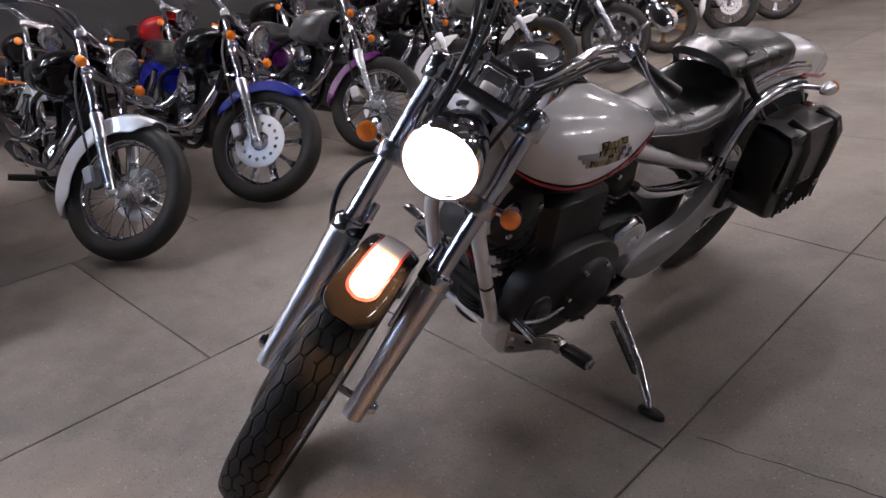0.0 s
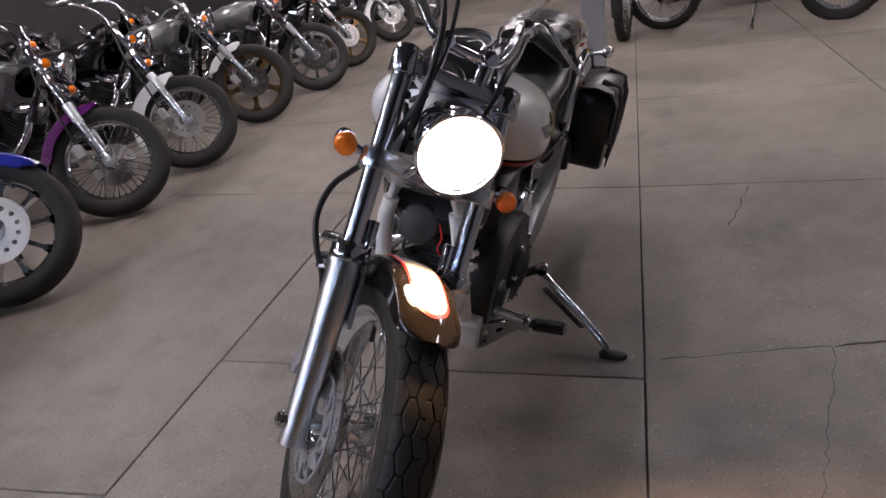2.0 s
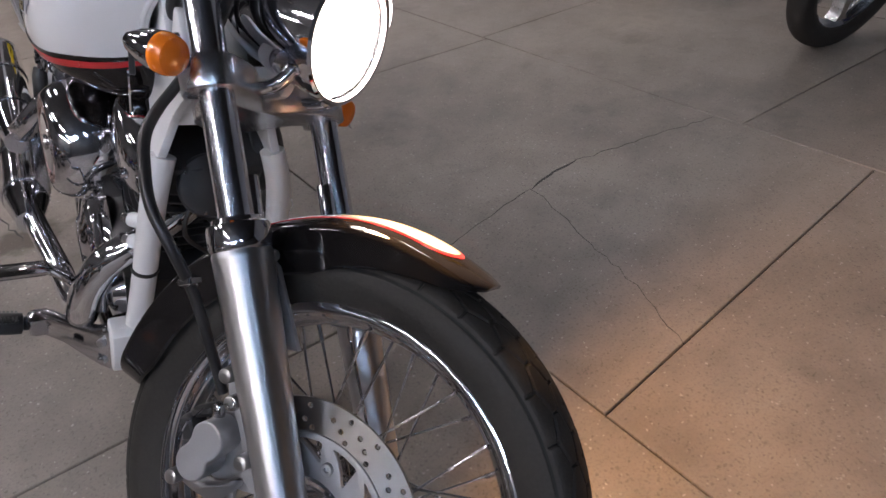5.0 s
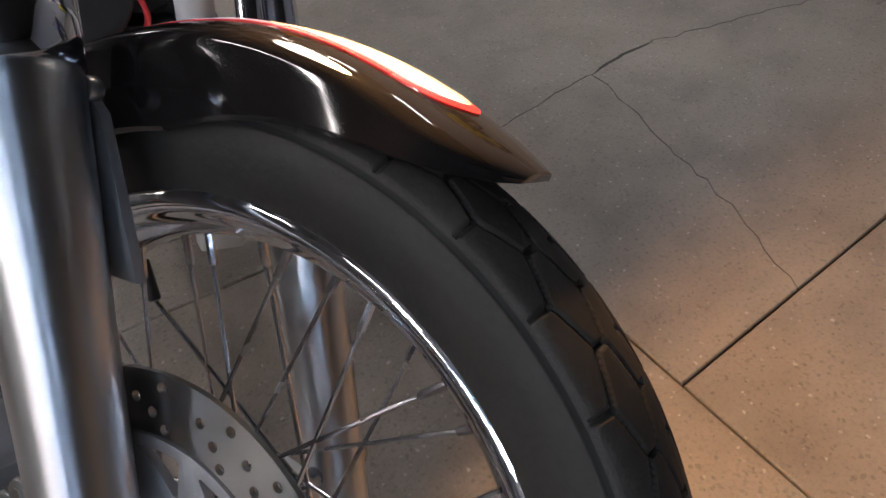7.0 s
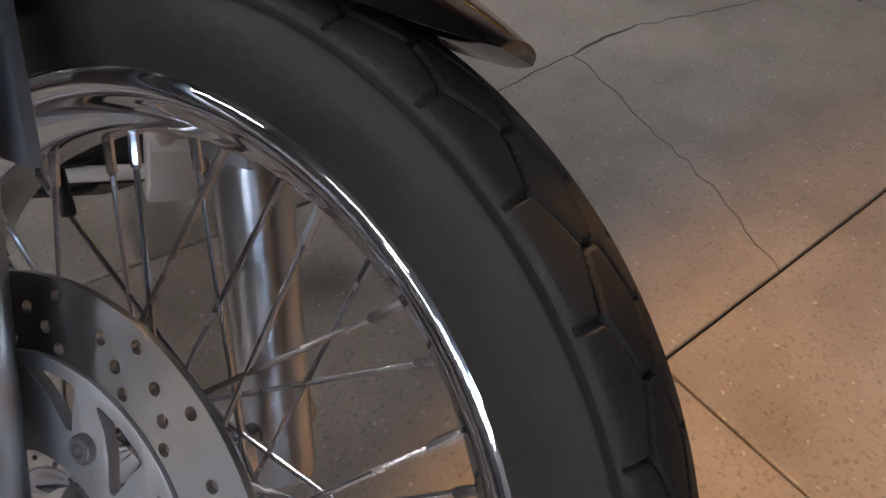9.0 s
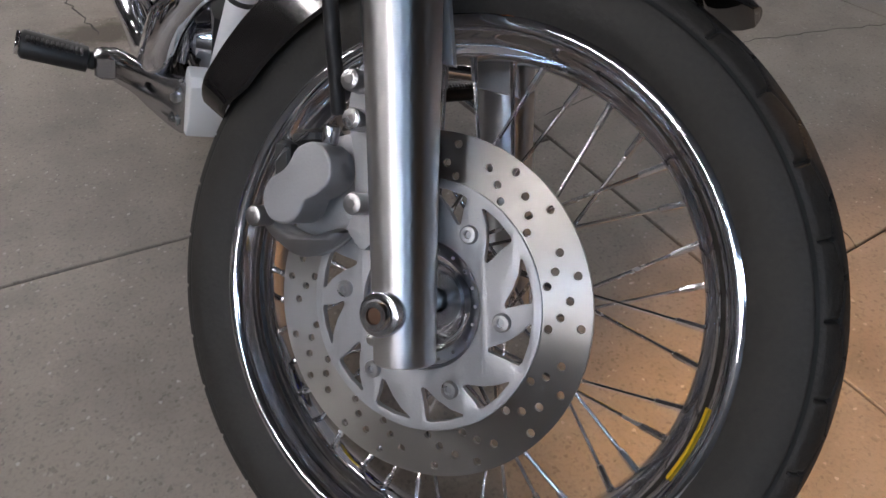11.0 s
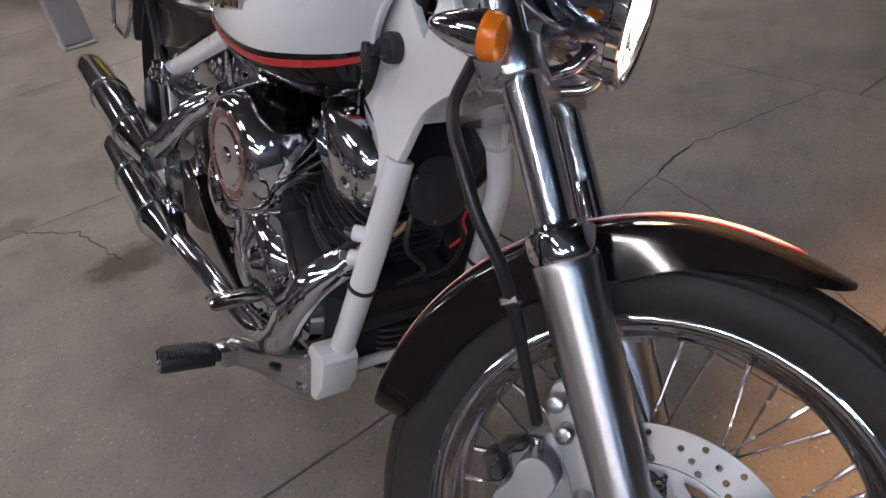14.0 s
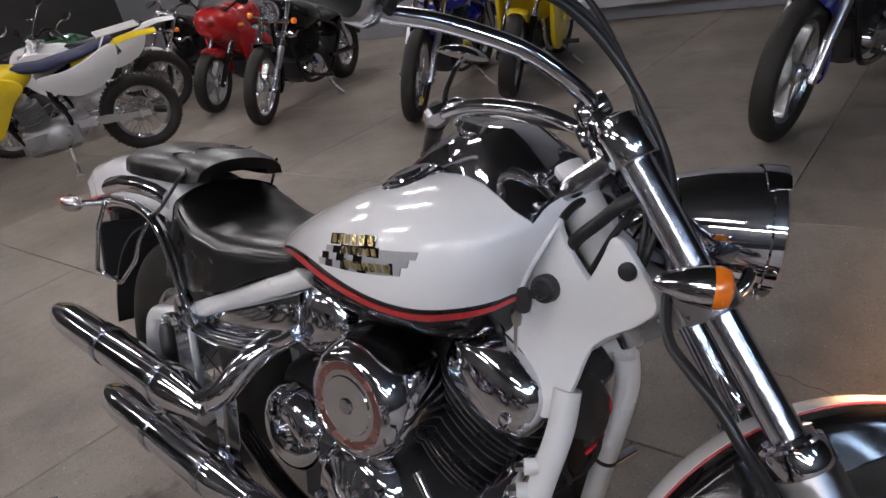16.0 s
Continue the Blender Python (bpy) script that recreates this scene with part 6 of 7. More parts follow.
def bg_engine(parent, twin=True, y=0.72, mat=ENGINE, case=CHROME):
    e = piece("engine", "eng%d%d" % (twin, y * 100), lambda: Geo().box((0, y + 0.03, 0.33), (0.24, 0.46, 0.24), 0.05).box((0, y + 0.24, 0.38), (0.2, 0.2, 0.2), 0.05), mat, parent, None, "air-cooled engine")
    for k, (y0, y1) in enumerate(((y - 0.06, y - 0.18), (y + 0.12, y + 0.24)) if twin else ((y - 0.02, y - 0.07),)):
        def barrel():
            c0, c1 = Vector((0, y0, 0.42)), Vector((0, y1, 0.66))
            up = (c1 - c0).normalized()
            m = Matrix.Translation(c0) @ up.to_track_quat("Z", "X").to_matrix().to_4x4()
            return Geo().cyl(c0, c1, 0.07, 18)
        c = piece("cylinder", "brl%d%d%d" % (twin, k, y * 100), barrel, mat, e)
        up = Vector((0, y1 - y0, 0.24)).normalized()
        m = Matrix.Translation((0, y0, 0.42)) @ up.to_track_quat("Z", "X").to_matrix().to_4x4()
        for i in range(9):
            piece("fin", "fin", lambda: Geo().fill([hull_ring([(0.1, 0, 0), (0.085, 0.085, 0), (0, 0.1, 0), (-0.085, 0.085, 0), (-0.1, 0, 0), (-0.085, -0.085, 0), (0, -0.1, 0), (0.085, -0.085, 0)], 2)], 0.004), mat, c, m @ Matrix.Translation((0, 0, 0.03 + 0.021 * i)))
        piece("head_cover", "hcv%d%d%d" % (twin, k, y * 100), lambda: Geo().box((0, 0, 0), (0.2, 0.11, 0.07), 0.025, Matrix.Translation((0, y1, 0.66)) @ Matrix.Rotation(math.atan2(y0 - y1, 0.24), 4, "X")), case, c)
    for s in (-1, 1):
        piece("engine_cover", "ecv%d%d" % (s, y * 100), lambda: Geo().lathe([(0, 0.05), (0.05, 0.047), (0.075, 0.035), (0.10, 0.0)], Matrix.Translation((s * 0.115, y + 0.08, 0.33)) @ Matrix.Rotation(radians(90 * s), 4, "Y"), 30), case, e)
        piece("side_case", "ecw%d%d" % (s, y * 100), lambda: Geo().lathe([(0, 0.04), (0.04, 0.036), (0.055, 0.0)], Matrix.Translation((s * 0.115, y - 0.12, 0.34)) @ Matrix.Rotation(radians(90 * s), 4, "Y"), 24), case, e)
    piece("air_cleaner", "acl%d" % (y * 100), lambda: Geo().lathe([(0, 0.06), (0.05, 0.06), (0.085, 0.045), (0.095, 0.0)], Matrix.Translation((-0.12, y + 0.03, 0.56)) @ Matrix.Rotation(radians(-90), 4, "Y"), 30), case, e)
    return e


def bg_frame(parent, wb, mat):
    for s in (-1, 1):
        piece("frame_rail", "frm%d%d" % (s, wb * 100), lambda: Geo().tube(cat([(s * 0.03, 0.36, 0.78), (s * 0.09, 0.46, 0.50), (s * 0.13, 0.55, 0.24), (s * 0.13, 1.0, 0.21), (s * 0.12, 1.2, 0.36), (s * 0.12, 1.3, 0.56), (s * 0.1, 0.95, 0.70), (s * 0.03, 0.45, 0.84)], 5), 0.017, 10), mat, parent)
        piece("swing_arm", "swg%d%d" % (s, wb * 100), lambda: Geo().tube([(s * 0.12, 1.1, 0.34), (s * 0.125, wb + 0.03, 0.32)], 0.024, 10), mat, parent)
        piece("shock", "shk%d%d" % (s, wb * 100), lambda: Geo().tube([(s * 0.15, wb - 0.1, 0.36), (s * 0.14, wb - 0.24, 0.62)], 0.022, 12), CHROME, parent)
        piece("footrest", "peg%d%d" % (s, wb * 100), lambda: Geo().tube([(s * 0.14, 0.64, 0.27), (s * 0.22, 0.64, 0.27), (s * 0.225, 0.64, 0.27), (s * 0.35, 0.65, 0.28)], [0.01, 0.01, 0.018, 0.018], 12), HOSE, parent)
    piece("side_stand", "sst%d" % (wb * 100), lambda: Geo().tube([(0.13, 0.85, 0.24), (0.30, 0.82, 0.10), (0.36, 0.81, 0.062)], 0.012, 10), BOLT, parent)


def bg_exhaust(parent, wb, mat=CHROME):
    for k, (z, y1) in enumerate(((0.30, wb - 0.1), (0.41, wb + 0.28))):
        ex_ = piece("exhaust", "exh%d%d" % (k, wb * 100), lambda: Geo().tube(cat([(-0.06, 0.45 + 0.5 * k, 0.6), (-0.13, 0.44 + 0.55 * k, 0.48), (-0.18, 0.58 + 0.45 * k, 0.34 + 0.08 * k), (-0.215, 0.95 + 0.15 * k, z)], 6), 0.021, 14), mat, parent)
        piece("silencer", "sil%d%d" % (k, wb * 100), lambda: Geo().tube([(-0.215, 0.93 + 0.15 * k, z), (-0.22, 1.03 + 0.15 * k, z + 0.002), (-0.225, y1 - 0.06, z + 0.012), (-0.225, y1, z + 0.014)], [0.023, 0.043, 0.043, 0.03], 18), mat, ex_)


def stand_on(x, y, turn, lean):
    return pose(x, y, 0.0, 0, 0, turn) @ pose(0, 0, -0.004, 0, lean, 0)


def cruiser(x, y, turn, steer, lean, tankm, guardm, style, label, rimm=CHROME, bags=False, R=0.325, half=0.10, frontg=(-80, 38), dside=-1, group="parked motorcycles"):
    wb = 1.58
    b = thing("motorcycle", stand_on(x, y, turn, lean), label, "motorcycle", group)
    fk = steered(steer, (0, 0, R))
    bg_wheel(b, fk, R, 0.10, R - 0.088, style, rimm, disc=0.148 if style == "ten" else 0.125, side=dside, nsp=36)
    bg_wheel(b, Matrix.Translation((0, wb, 0.318)), 0.318, 0.15, 0.19, style, rimm, disc=0.0, nsp=28)
    piece("front_mudguard", "gd%d%d%d" % (R * 1000, frontg[0], frontg[1]), lambda: bg_guard(R + 0.03, 0.072, frontg[0], frontg[1], 0.075 if frontg[0] < -85 else 0.05), guardm, b, fk)
    bg_fork(b, fk, 0.80, ALLOY, half)
    piece("caliper", "cal", lambda: Geo().box((-0.085, 0.10, 0.09), (0.06, 0.06, 0.10), 0.015), CAST, b, fk)
    bg_lamp(b, fk, -0.12, 0.60)
    bg_bar(b, fk, 0.14, 0.40, 0.24, 0.81)
    piece("fuel_tank", "tank", lambda: tank_patch(-math.pi, math.pi, 0.0, 36, ny=36), tankm, b, None, "", 50)
    piece("fuel_cap", "tcap", lambda: Geo().lathe([(0, 0.02), (0.03, 0.018), (0.045, 0.008), (0.05, -0.01)], Matrix.Translation((0, 0.66, 0.905)), 24), CHROME, b)
    bg_engine(b)
    bg_frame(b, wb, BLACK)
    bg_exhaust(b, wb)
    piece("rear_mudguard", "rgd", lambda: bg_guard(0.36, 0.10, -78, 62, 0.09).moved(Matrix.Translation((0, wb, 0.32))), guardm, b)
    def cushion():
        rings = []
        for yy, zz, w, t in ((0.98, 0.71, 0.08, 0.03), (1.06, 0.73, 0.12, 0.06), (1.2, 0.72, 0.145, 0.07), (1.35, 0.735, 0.14, 0.08), (1.42, 0.79, 0.12, 0.09), (1.6, 0.81, 0.11, 0.07), (1.75, 0.80, 0.09, 0.05), (1.79, 0.785, 0.06, 0.03)):
            rings.append([Vector((w * math.copysign(abs(math.cos(q)) ** 0.7, math.cos(q)), yy, zz - t / 2 + t * 0.6 * math.sin(q))) for q in [2 * math.pi * k / 20 for k in range(20)]])
        return Geo().loft(rings)
    piece("seat", "cseat", cushion, LEATHER, b)
    for s in (-1, 1):
        piece("rear_indicator", "rin%d" % s, lambda: Geo().ball((s * 0.2, 1.82, 0.66), (0.024, 0.035, 0.024)).cyl((s * 0.09, 1.76, 0.66), (s * 0.19, 1.8, 0.66), 0.007, 8), AMBER, b)
    piece("brake_hose", "bhs", lambda: Geo().tube(cat([(-0.09, 0.09, 0.15), (-0.125, 0.07, 0.36), (-0.12, 0.06, 0.55), (-0.08, 0.02, 0.78), (-0.2, 0.08, 0.96)], 6), 0.006, 8), HOSE, b, fk)
    return b


def sport(x, y, turn, steer, lean, col, col2, label, group="parked motorcycles"):
    b = thing("motorcycle", stand_on(x, y, turn, lean), label, "motorcycle", group)
    R, wb = 0.30, 1.40
    fk = steered(steer, (0, 0, R)) 
    bg_wheel(b, fk, R, 0.12, 0.218, "five", CAST, disc=0.14, side=-1)
    bg_wheel(b, Matrix.Translation((0, wb, 0.315)), 0.315, 0.17, 0.218, "five", CAST, disc=0.1)
    piece("front_mudguard", "sgd", lambda: bg_guard(0.325, 0.075, -55, 50, 0.07), col, b, fk)
    bg_fork(b, fk, 0.66, BLACK, 0.10, CHROME_DULL, 0.30)

    def shell(rows):
        rings = []
        for yy, zc, w, h, pw in rows:
            rings.append([Vector((w * math.copysign(abs(math.cos(q)) ** pw, math.cos(q)), yy, zc + h * math.copysign(abs(math.sin(q)) ** pw, math.sin(q)))) for q in [2 * math.pi * k / 24 for k in range(24)]])
        return Geo().loft(rings)
    fa = piece("fairing", "sfair", lambda: shell([(0.02, 0.84, 0.05, 0.04, 0.8), (0.06, 0.83, 0.13, 0.10, 0.8), (0.16, 0.82, 0.20, 0.15, 0.8), (0.30, 0.79, 0.225, 0.19, 0.8), (0.44, 0.70, 0.22, 0.24, 0.8), (0.52, 0.66, 0.20, 0.22, 0.8)]), col, b, None, "painted nose fairing")
    for s in (-1, 1):
        piece("headlight", "shl%d" % s, lambda: Geo().ball((s * 0.065, 0.055, 0.845), (0.052, 0.035, 0.04), 20, 10), GLASS, fa, None, "clear headlight")
        piece("lower_fairing", "slf%d" % s, lambda: Geo().fill([hull_ring([(0.30, 0.74), (0.55, 0.70), (0.80, 0.56), (0.86, 0.34), (0.60, 0.24), (0.42, 0.30), (0.33, 0.50)], 4), hull_ring([(0.60, 0.58), (0.72, 0.52), (0.70, 0.42), (0.60, 0.44)], 3)], 0.018, Matrix(((0, 0, 1, s * 0.205), (1, 0, 0, 0), (0, 1, 0, 0), (0, 0, 0, 1))), 0.008), col, b)
        piece("mirror", "smr%d" % s, lambda: Geo().ball((s * 0.33, 0.26, 1.03), (0.07, 0.03, 0.045)).tube([(s * 0.14, 0.2, 0.93), (s * 0.28, 0.25, 1.02)], 0.01, 8), BLACK, b)
        piece("indicator", "sin%d" % s, lambda: Geo().ball((s * 0.25, 0.28, 0.80), (0.035, 0.03, 0.02)), AMBER, b)
    piece("windscreen", "sscr", lambda: Geo().loft([[Vector((w * math.cos(q), yy - 0.05 * abs(math.sin(q)), zz + 0.06 * math.sin(q))) for q in [math.pi * k / 12 for k in range(13)]] + [Vector((w * 0.96 * math.cos(q), yy - 0.045 * abs(math.sin(q)), zz - 0.004 + 0.06 * math.sin(q))) for q in [math.pi * k / 12 for k in range(12, -1, -1)]] for yy, zz, w in ((0.18, 0.93, 0.16), (0.30, 1.03, 0.14), (0.38, 1.08, 0.11))]), GLASS, b)
    piece("fuel_tank", "stank", lambda: shell([(0.45, 0.80, 0.10, 0.08, 0.7), (0.52, 0.83, 0.17, 0.13, 0.7), (0.66, 0.84, 0.19, 0.14, 0.75), (0.82, 0.80, 0.16, 0.12, 0.8), (0.92, 0.76, 0.11, 0.08, 0.8)]), col, b)
    piece("seat", "sseat", lambda: shell([(0.90, 0.765, 0.09, 0.03, 0.7), (1.05, 0.77, 0.14, 0.04, 0.7), (1.22, 0.80, 0.13, 0.05, 0.7), (1.45, 0.87, 0.10, 0.035, 0.7), (1.56, 0.885, 0.07, 0.02, 0.7)]), LEATHER, b)
    piece("tail", "stail", lambda: shell([(1.05, 0.70, 0.13, 0.06, 0.7), (1.3, 0.75, 0.13, 0.07, 0.7), (1.6, 0.84, 0.09, 0.04, 0.7), (1.72, 0.875, 0.05, 0.02, 0.7)]), col2, b)
    bg_engine(b, False, 0.66, ENGINE, ENGINE)
    bg_frame(b, wb, ALLOY)
    piece("silencer", "ssil", lambda: Geo().tube([(-0.17, 0.95, 0.32), (-0.19, 1.1, 0.40), (-0.2, 1.5, 0.52)], [0.025, 0.055, 0.055], 18), CHROME_DULL, b)
    return b


def dirt(x, y, turn, steer, lean, col, col2, seatm, label, rack=True, group="parked motorcycles"):
    b = thing("motorcycle", stand_on(x, y, turn, lean), label, "motorcycle", group)
    R, wb = 0.345, 1.48
    fk = steered(steer, (0, 0, R))
    bg_wheel(b, fk, R, 0.085, 0.266, "wire", ALLOY, True, disc=0.125)
    bg_wheel(b, Matrix.Translation((0, wb, 0.325)), 0.325, 0.115, 0.228, "wire", ALLOY, True, disc=0.11)
    bg_fork(b, fk, 0.86, BLACK, 0.095, ALLOY, 0.40)
    piece("front_mudguard", "dgd", lambda: Geo().loft([[Vector((w * c, yy, z - 0.03 * abs(c) ** 2)) for c in (-1, -0.6, 0, 0.6, 1)] + [Vector((w * c, yy, z - 0.006 - 0.03 * abs(c) ** 2)) for c in (1, 0.6, 0, -0.6, -1)] for yy, z, w in ((-0.46, 0.69, 0.03), (-0.40, 0.715, 0.06), (-0.2, 0.765, 0.075), (0.0, 0.80, 0.075), (0.2, 0.79, 0.06), (0.36, 0.74, 0.045))]), col2, b, None, "high plastic front mudguard")
    lampm = piece("headlight_cowl", "dcowl", lambda: Geo().box((0, 0.10, 0.93), (0.20, 0.05, 0.26), 0.02, Matrix.Translation((0, 0.12, 0)) @ Matrix.Rotation(radians(-14), 4, "X") @ Matrix.Translation((0, -0.02, 0.02))), WHITEPL, b)
    piece("lens", "dlens", lambda: Geo().ball((0, 0.34, 0.86), (0.075, 0.03, 0.06), 20, 10).moved(Matrix.Translation((0, -0.03, 0))), GLASS, lampm)
    bg_bar(b, fk, 0.12, 0.40, 0.10, 0.88, BLACK)
    for s in (-1, 1):
        piece("tank_shroud", "dsh%d" % s, lambda: Geo().fill([hull_ring([(0.22, 0.80), (0.34, 0.93), (0.60, 0.88), (0.72, 0.80), (0.62, 0.70), (0.52, 0.56), (0.44, 0.47), (0.36, 0.56), (0.28, 0.66)], 4)], 0.03, Matrix(((0, 0, 1, s * 0.165), (1, 0, 0, 0), (0, 1, 0, 0), (0, 0, 0, 1))) @ Matrix.Rotation(0.0, 4, "X"), 0.012), col, b, None, "plastic tank shroud")
        piece("decal", "ddc%d" % s, lambda: Geo().fill([[(0.36, 0.80), (0.48, 0.80), (0.44, 0.70), (0.40, 0.60), (0.36, 0.66)]], 0.004, Matrix(((0, 0, 1, s * 0.194), (1, 0, 0, 0), (0, 1, 0, 0), (0, 0, 0, 1)))), BLACK, b)
        piece("side_panel", "dsp%d" % s, lambda: Geo().fill([hull_ring([(0.84, 0.80), (1.10, 0.82), (1.40, 0.93), (1.44, 0.86), (1.34, 0.70), (1.10, 0.62), (0.90, 0.70)], 4)], 0.02, Matrix(((0, 0, 1, s * 0.125), (1, 0, 0, 0), (0, 1, 0, 0), (0, 0, 0, 1))), 0.008), WHITEPL, b, None, "white side panel")
        piece("swing_arm", "dsw%d" % s, lambda: Geo().loft([[Vector((s * 0.09 + dx, yy, z + dz)) for dx, dz in ((-0.014, -h), (0.014, -h), (0.014, h), (-0.014, h))] for yy, z, h in ((0.92, 0.40, 0.035), (1.2, 0.365, 0.032), (1.54, 0.325, 0.022))]), ALLOY, b)
        piece("frame_rail", "dfr%d" % s, lambda: Geo().tube(cat([(s * 0.03, 0.42, 0.86), (s * 0.09, 0.52, 0.50), (s * 0.10, 0.62, 0.30), (s * 0.10, 0.88, 0.30), (s * 0.10, 0.94, 0.46), (s * 0.10, 0.9, 0.72), (s * 0.08, 1.4, 0.88)], 5), 0.018, 10), BLACK, b)
        piece("footrest", "dpg%d" % s, lambda: Geo().cyl((s * 0.11, 0.88, 0.34), (s * 0.24, 0.88, 0.345), 0.013, 10), BOLT, b)
    piece("fuel_tank", "dtank", lambda: Geo().ball((0, 0.56, 0.84), (0.14, 0.26, 0.12), 24, 12), col, b)
    def bench():
        rings = []
        for yy, zz, w, t in ((0.46, 0.93, 0.05, 0.03), (0.60, 0.935, 0.08, 0.05), (0.9, 0.905, 0.10, 0.07), (1.2, 0.93, 0.105, 0.06), (1.42, 0.965, 0.09, 0.04), (1.46, 0.965, 0.06, 0.02)):
            rings.append([Vector((w * math.copysign(abs(math.cos(q)) ** 0.6, math.cos(q)), yy, zz - t / 2 + t * 0.6 * math.sin(q))) for q in [2 * math.pi * k / 18 for k in range(18)]])
        return Geo().loft(rings)
    piece("seat", "dseat", bench, seatm, b, None, "long flat seat")
    piece("rear_mudguard", "drg", lambda: Geo().loft([[Vector((w * c, yy, z - 0.03 * abs(c) ** 2)) for c in (-1, -0.5, 0, 0.5, 1)] + [Vector((w * c, yy, z - 0.006 - 0.03 * abs(c) ** 2)) for c in (1, 0.5, 0, -0.5, -1)] for yy, z, w in ((1.1, 0.86, 0.08), (1.4, 0.935, 0.08), (1.62, 0.965, 0.07), (1.80, 0.955, 0.05))]), col, b)
    if rack:
        piece("luggage_rack", "drk", lambda: Geo().tube([Vector(p) for p in ((-0.09, 1.35, 1.0), (-0.09, 1.68, 1.02), (0.09, 1.68, 1.02), (0.09, 1.35, 1.0), (-0.09, 1.35, 1.0))], 0.009, 8).tube([(-0.03, 1.35, 1.0), (-0.03, 1.68, 1.02)], 0.007, 8).tube([(0.03, 1.35, 1.0), (0.03, 1.68, 1.02)], 0.007, 8).tube([(-0.09, 1.4, 1.0), (-0.09, 1.3, 0.86)], 0.008, 8).tube([(0.09, 1.4, 1.0), (0.09, 1.3, 0.86)], 0.008, 8), WHITEPL, b, None, "white luggage rack")
    bg_engine(b, False, 0.74, CAST, CAST)
    piece("silencer", "dsil", lambda: Geo().tube(cat([(-0.05, 0.58, 0.58), (-0.14, 0.62, 0.50), (-0.15, 0.90, 0.56), (-0.15, 1.1, 0.68)], 5) + [Vector((-0.155, 1.14, 0.70)), Vector((-0.16, 1.5, 0.84))], [0.018] * 16 + [0.05, 0.05], 14), CHROME_DULL, b)
    piece("side_stand", "dst", lambda: Geo().tube([(0.10, 0.86, 0.32), (0.26, 0.84, 0.055)], 0.012, 8).box((0.27, 0.84, 0.055), (0.06, 0.05, 0.008), 0.002), BOLT, b)
    return b


cruiser(-1.90, 0.19, 86, 38, 13, BLACK, WHITE, "wire", "black cruiser motorcycle with white front mudguard and wire wheels", dside=1, frontg=(-92, 46))
cruiser(-2.05, 1.00, 86, 38, 13, BLACK, BLUE, "ten", "black cruiser motorcycle with a blue front mudguard", CHROME, frontg=(-40, 62))
cruiser(-2.30, 1.98, 86, 38, 13, SILVER, PURPLE, "wire", "silver-tanked cruiser motorcycle with a purple front mudguard", dside=1, frontg=(-70, 22))
cruiser(-2.33, 2.78, 90, 34, 13, BLACK, WHITE, "wire", "black cruiser motorcycle with a long white front mudguard", frontg=(-95, 20))
cruiser(-2.45, 3.92, 102, 24, 10, SILVER, WHITEPL, "five", "grey roadster motorcycle with a short white mudguard", BRONZE, frontg=(-40, 25))
cruiser(-2.40, 5.00, 102, 24, 10, SILVER, BLACK, "ten", "silver-tanked roadster motorcycle with black mudguards", ALLOY, frontg=(-45, 25))
cruiser(-2.53, 6.14, 104, 22, 10, BLACK, BLACK, "five", "black cruiser motorcycle with gold-toned cast wheels", BRONZE)
cruiser(-2.56, 7.70, 104, 22, 10, WHITE, WHITE, "wire", "white cruiser motorcycle with wire wheels")
cruiser(-2.54, 9.02, 104, 22, 10, BLACK, WHITE, "five", "black and white cruiser at the far end of the row", ALLOY)
cruiser(-1.86, -0.62, 86, 38, 13, WHITE, BLACK, "wire", "white-tanked cruiser motorcycle at the near end of the row")

# Added row of dark machines, standing in for the shade behind the front row.
for yy, tk in ((0.55, BLACK), (1.60, CRIMSON), (2.70, BLACK), (3.90, BLACK), (5.20, BLACK)):
    cruiser(-4.25, yy, 84, 20, 10, tk, BLACK, "five", "dark cruiser motorcycle added by the wall to stand in for shade", CAST, group="motorcycles by the wall")

cruiser(2.80, 0.85, -100, 3, 9, BLUE, BLUE, "five", "blue cruiser motorcycle with cast front wheel", ALLOY, half=0.105)
sport(3.52, 2.82, -75, 10, 9, YELLOW, BLACK, "yellow and black sports motorcycle with nose fairing")
cruiser(2.97, 3.28, -72, 10, 9, BLUE, BLUE, "wire", "blue roadster motorcycle with chrome headlight")
cruiser(2.82, 4.88, -70, 12, 9, BLACK, BLACK, "five", "black cruiser motorcycle with round chrome headlight", ALLOY)
sport(3.14, 6.08, -72, 10, 9, CRIMSON, CRIMSON, "red sports motorcycle with nose fairing")
dirt(0.82, 6.24, -110, 6, 9, YELLOW, YELLOW, NAVY, "yellow and white trail motorcycle with a white luggage rack")
cruiser(3.30, 7.50, -72, 10, 9, BLACK, WHITE, "wire", "small black motorcycle with a white mudguard")
dirt(0.40, 5.90, 4, -14, 9, CRIMSON, WHITEPL, LEATHER, "red and white trail motorcycle", False)
dirt(1.75, 7.45, -105, 8, 9, WHITEPL, CRIMSON, LEATHER, "white and red trail motorcycle", False)
dirt(0.95, 8.10, -100, 8, 9, GREEN, GREEN, LEATHER, "dark green trail motorcycle", False)
sport(2.45, 8.70, -80, 10, 9, GREEN, BLACK, "dark green sports motorcycle")

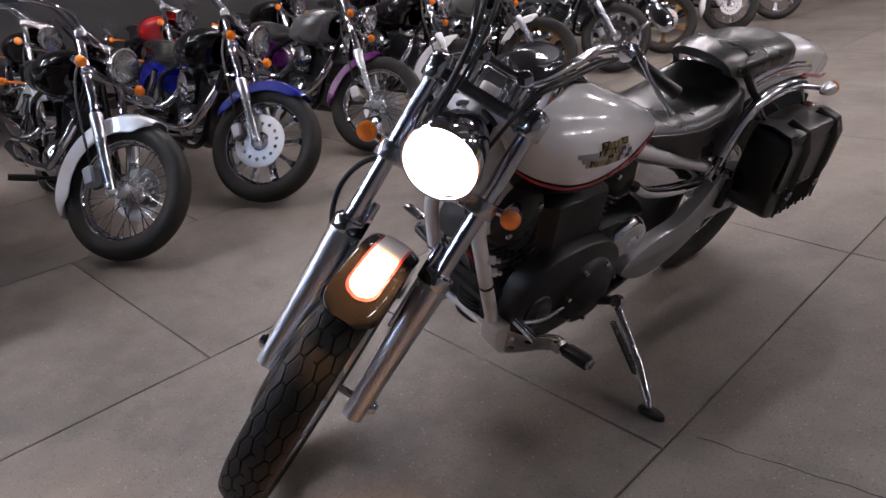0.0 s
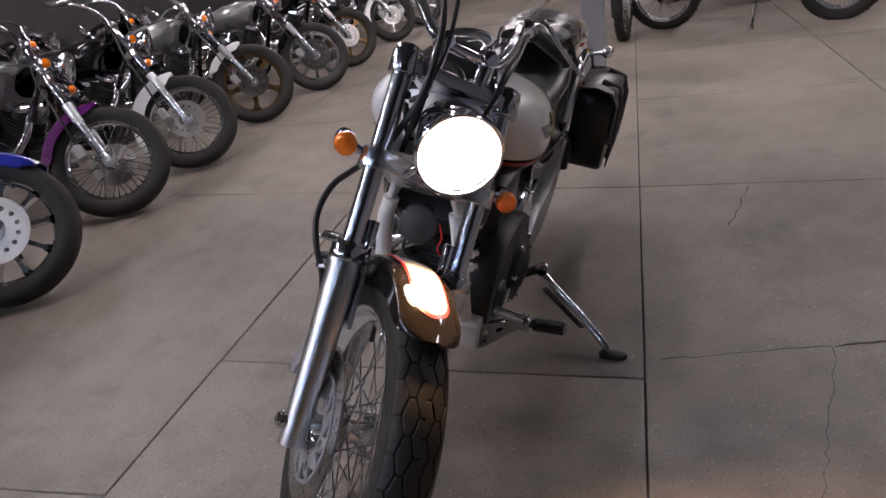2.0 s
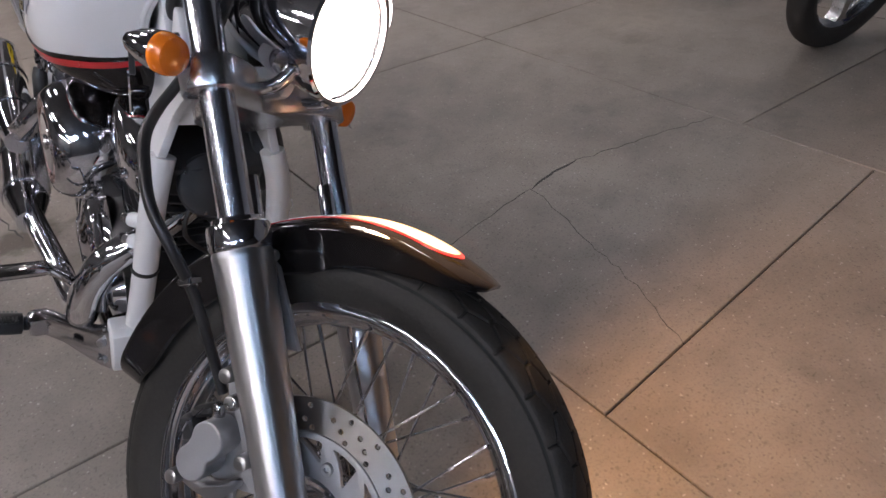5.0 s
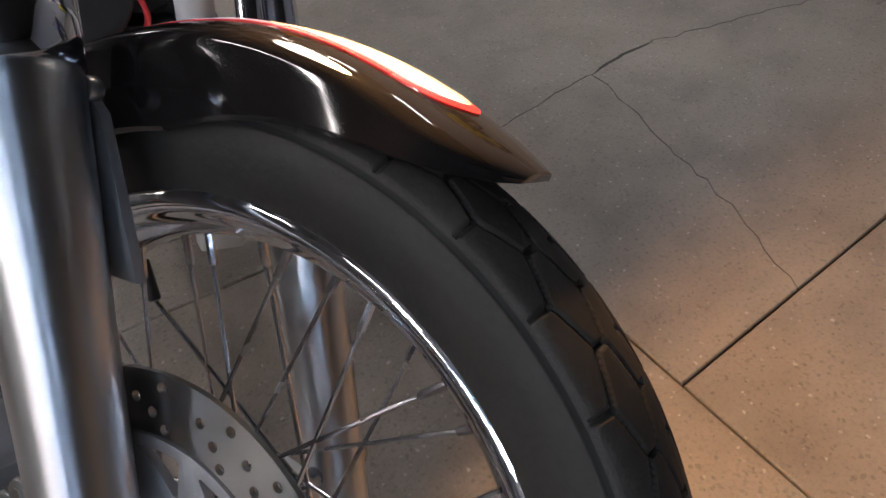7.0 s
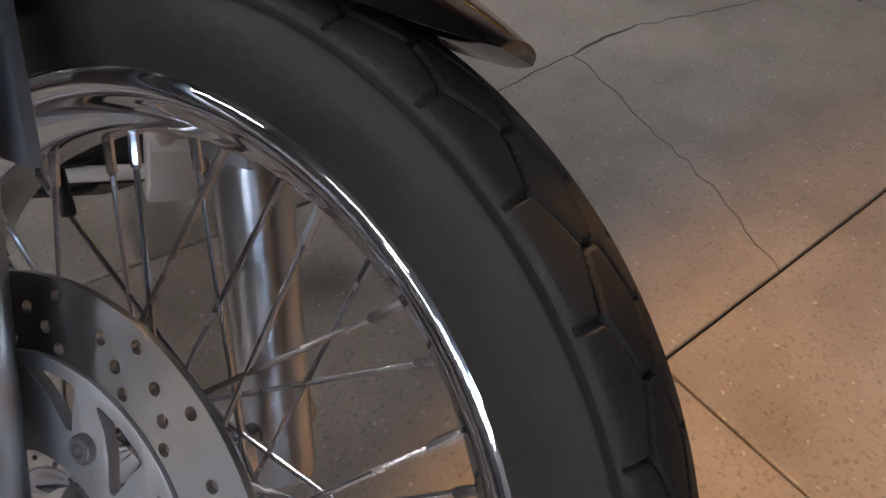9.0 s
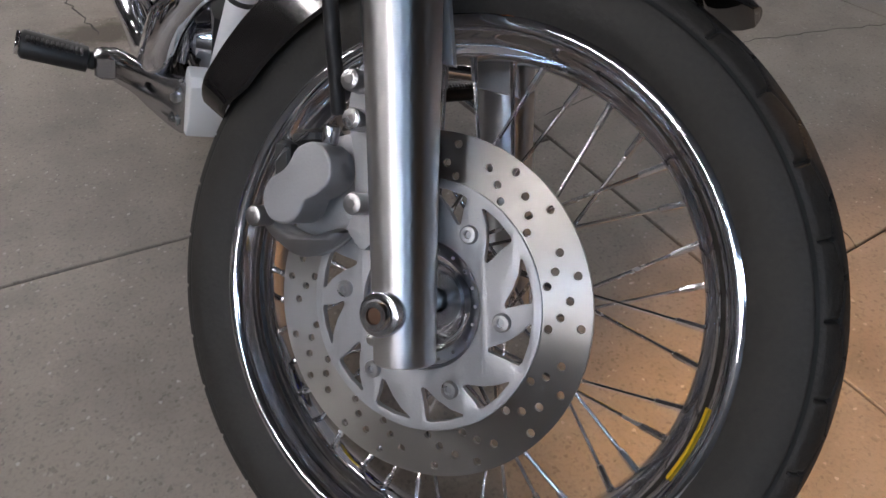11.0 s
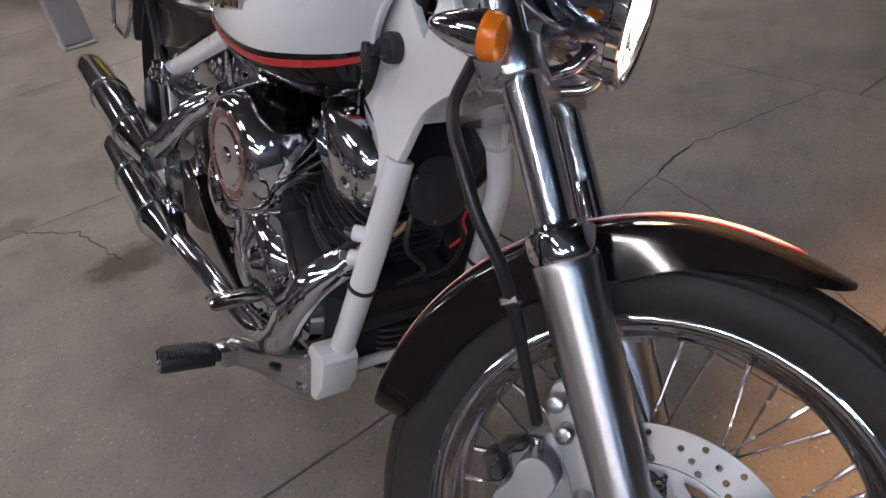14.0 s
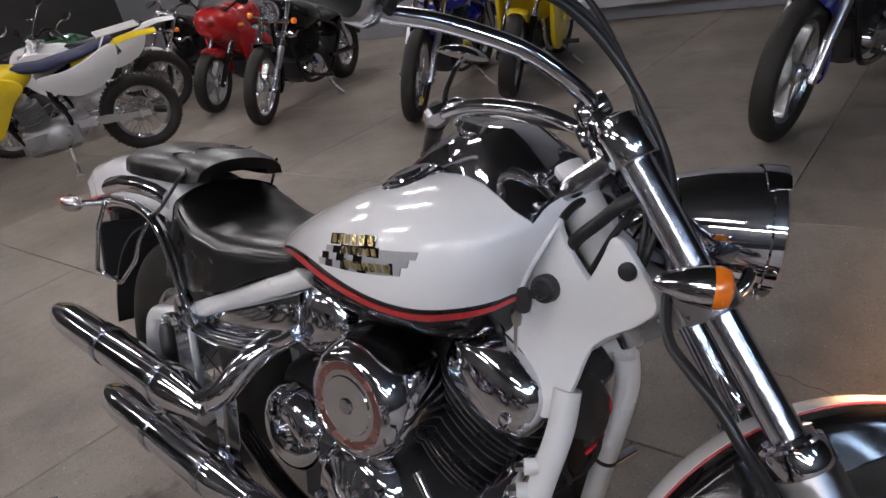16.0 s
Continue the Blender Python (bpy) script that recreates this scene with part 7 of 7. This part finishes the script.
# wooden counter and coiled hose behind the row
ctr = thing("counter", Matrix.Translation((-5.7, -2.0, 0)), "plain wooden counter along the wall", "counter")
part("top", Geo().box((0, 0, 1.02), (0.8, 4.4, 0.05), 0.01), CARD, ctr)
part("front", Geo().box((0.3, 0, 0.5), (0.04, 4.3, 0.99), 0.006), DARKW, ctr)
coil = thing("hose_coil", Matrix.Translation((-5.65, -0.9, 1.046)), "coil of bright yellow hose lying on the counter", "hose")
part("hose", Geo().tube([Vector((0.17 * math.cos(k * 0.35) * (1 + 0.1 * math.sin(k)), 0.17 * math.sin(k * 0.35), 0.014 + 0.0009 * k)) for k in range(80)], 0.014, 8), YELLOW, coil)

# ---- floor slabs, cracks ----
XJ = [(XW, 0), (-4.71, -0.02), (-3.38, -0.03), (-2.05, -0.035), (-0.716, -0.042), (0.628, -0.016), (1.905, 0.0), (3.24, 0), (4.57, 0), (XE, 0)]
YJ = {4: [(0.646, -0.01), (2.05, -0.09), (3.67, -0.02)], 5: [(0.080, 0.095), (2.055, -0.04), (3.60, -0.02)], 3: [(0.076, 0.05), (2.150, -0.09), (3.70, -0.02)]}
YDEF = [(0.64, 0), (2.04, 0), (3.60, 0)]
for i in range(len(XJ) - 1):
    ys = [(YS, 0), (-4.2, 0), (-2.75, 0), (-1.35, 0)] + YJ.get(i, YDEF) + [(5.1, 0), (6.6, 0), (8.1, 0), (9.6, 0), (11.0, 0), (YN, 0)]
    away = XJ[i + 1][0] if i in (3, 4) else XJ[i][0]
    for south, north in zip(ys, ys[1:]):
        gap, e = 0.0022, 0.0022
        ring = []
        for (y0, slope), dy in ((south, 1), (north, -1)):
            for (x0, k), dx in ((XJ[i], 1), (XJ[i + 1], -1))[::dy]:
                x = x0 + k * y0
                ring.append((x + dx * gap, y0 + slope * (x - away) + dy * gap, dx, dy))
        part("slab", Geo().loft([[Vector((px, py, -0.009)) for px, py, dx, dy in ring], [Vector((px, py, -e)) for px, py, dx, dy in ring],
                                 [Vector((px + dx * e, py + dy * e, 0.0)) for px, py, dx, dy in ring]]), CONCRETE, floor)


def crack(pts, w=0.004):
    """A ragged crack along the points, filled with dirt."""
    r = random.Random(len(pts) * 7 + int(pts[0][0] * 100))
    line = []
    for (x0, y0), (x1, y1) in zip(pts, pts[1:]):
        n = max(2, int(math.hypot(x1 - x0, y1 - y0) / 0.03))
        for k in range(n):
            t = k / n
            line.append(Vector((x0 + (x1 - x0) * t + r.uniform(-0.008, 0.008), y0 + (y1 - y0) * t + r.uniform(-0.008, 0.008), 0)))
    line.append(Vector((*pts[-1], 0)))
    rings = []
    for k, p in enumerate(line):
        d = (line[min(k + 1, len(line) - 1)] - line[max(k - 1, 0)]).normalized()
        nn = Vector((-d.y, d.x, 0)) * w * r.uniform(0.25, 0.7) * (0.3 if k in (0, len(line) - 1) else 1)
        rings.append([p + nn + Vector((0, 0, -0.002)), p + nn + Vector((0, 0, 0.0009)), p - nn + Vector((0, 0, 0.0009)), p - nn + Vector((0, 0, -0.002))])
    return Geo().loft(rings)


for pts, w in ((((1.11, 0.818), (1.20, 0.835), (1.33, 0.850)), 0.007), (((1.11, 0.818), (1.06, 0.63), (0.99, 0.34), (0.90, 0.105)), 0.0016), (((1.11, 0.818), (0.90, 0.78), (0.66, 0.735)), 0.002),
               (((1.33, 0.850), (1.62, 0.80), (1.89, 0.74)), 0.002), (((1.04, 2.02), (1.00, 1.85), (0.92, 1.60)), 0.004), (((-0.20, 1.65), (-0.27, 1.98), (-0.44, 2.18)), 0.004)):
    part("crack", crack(pts, w), JOINT, floor, "dirt-filled crack")
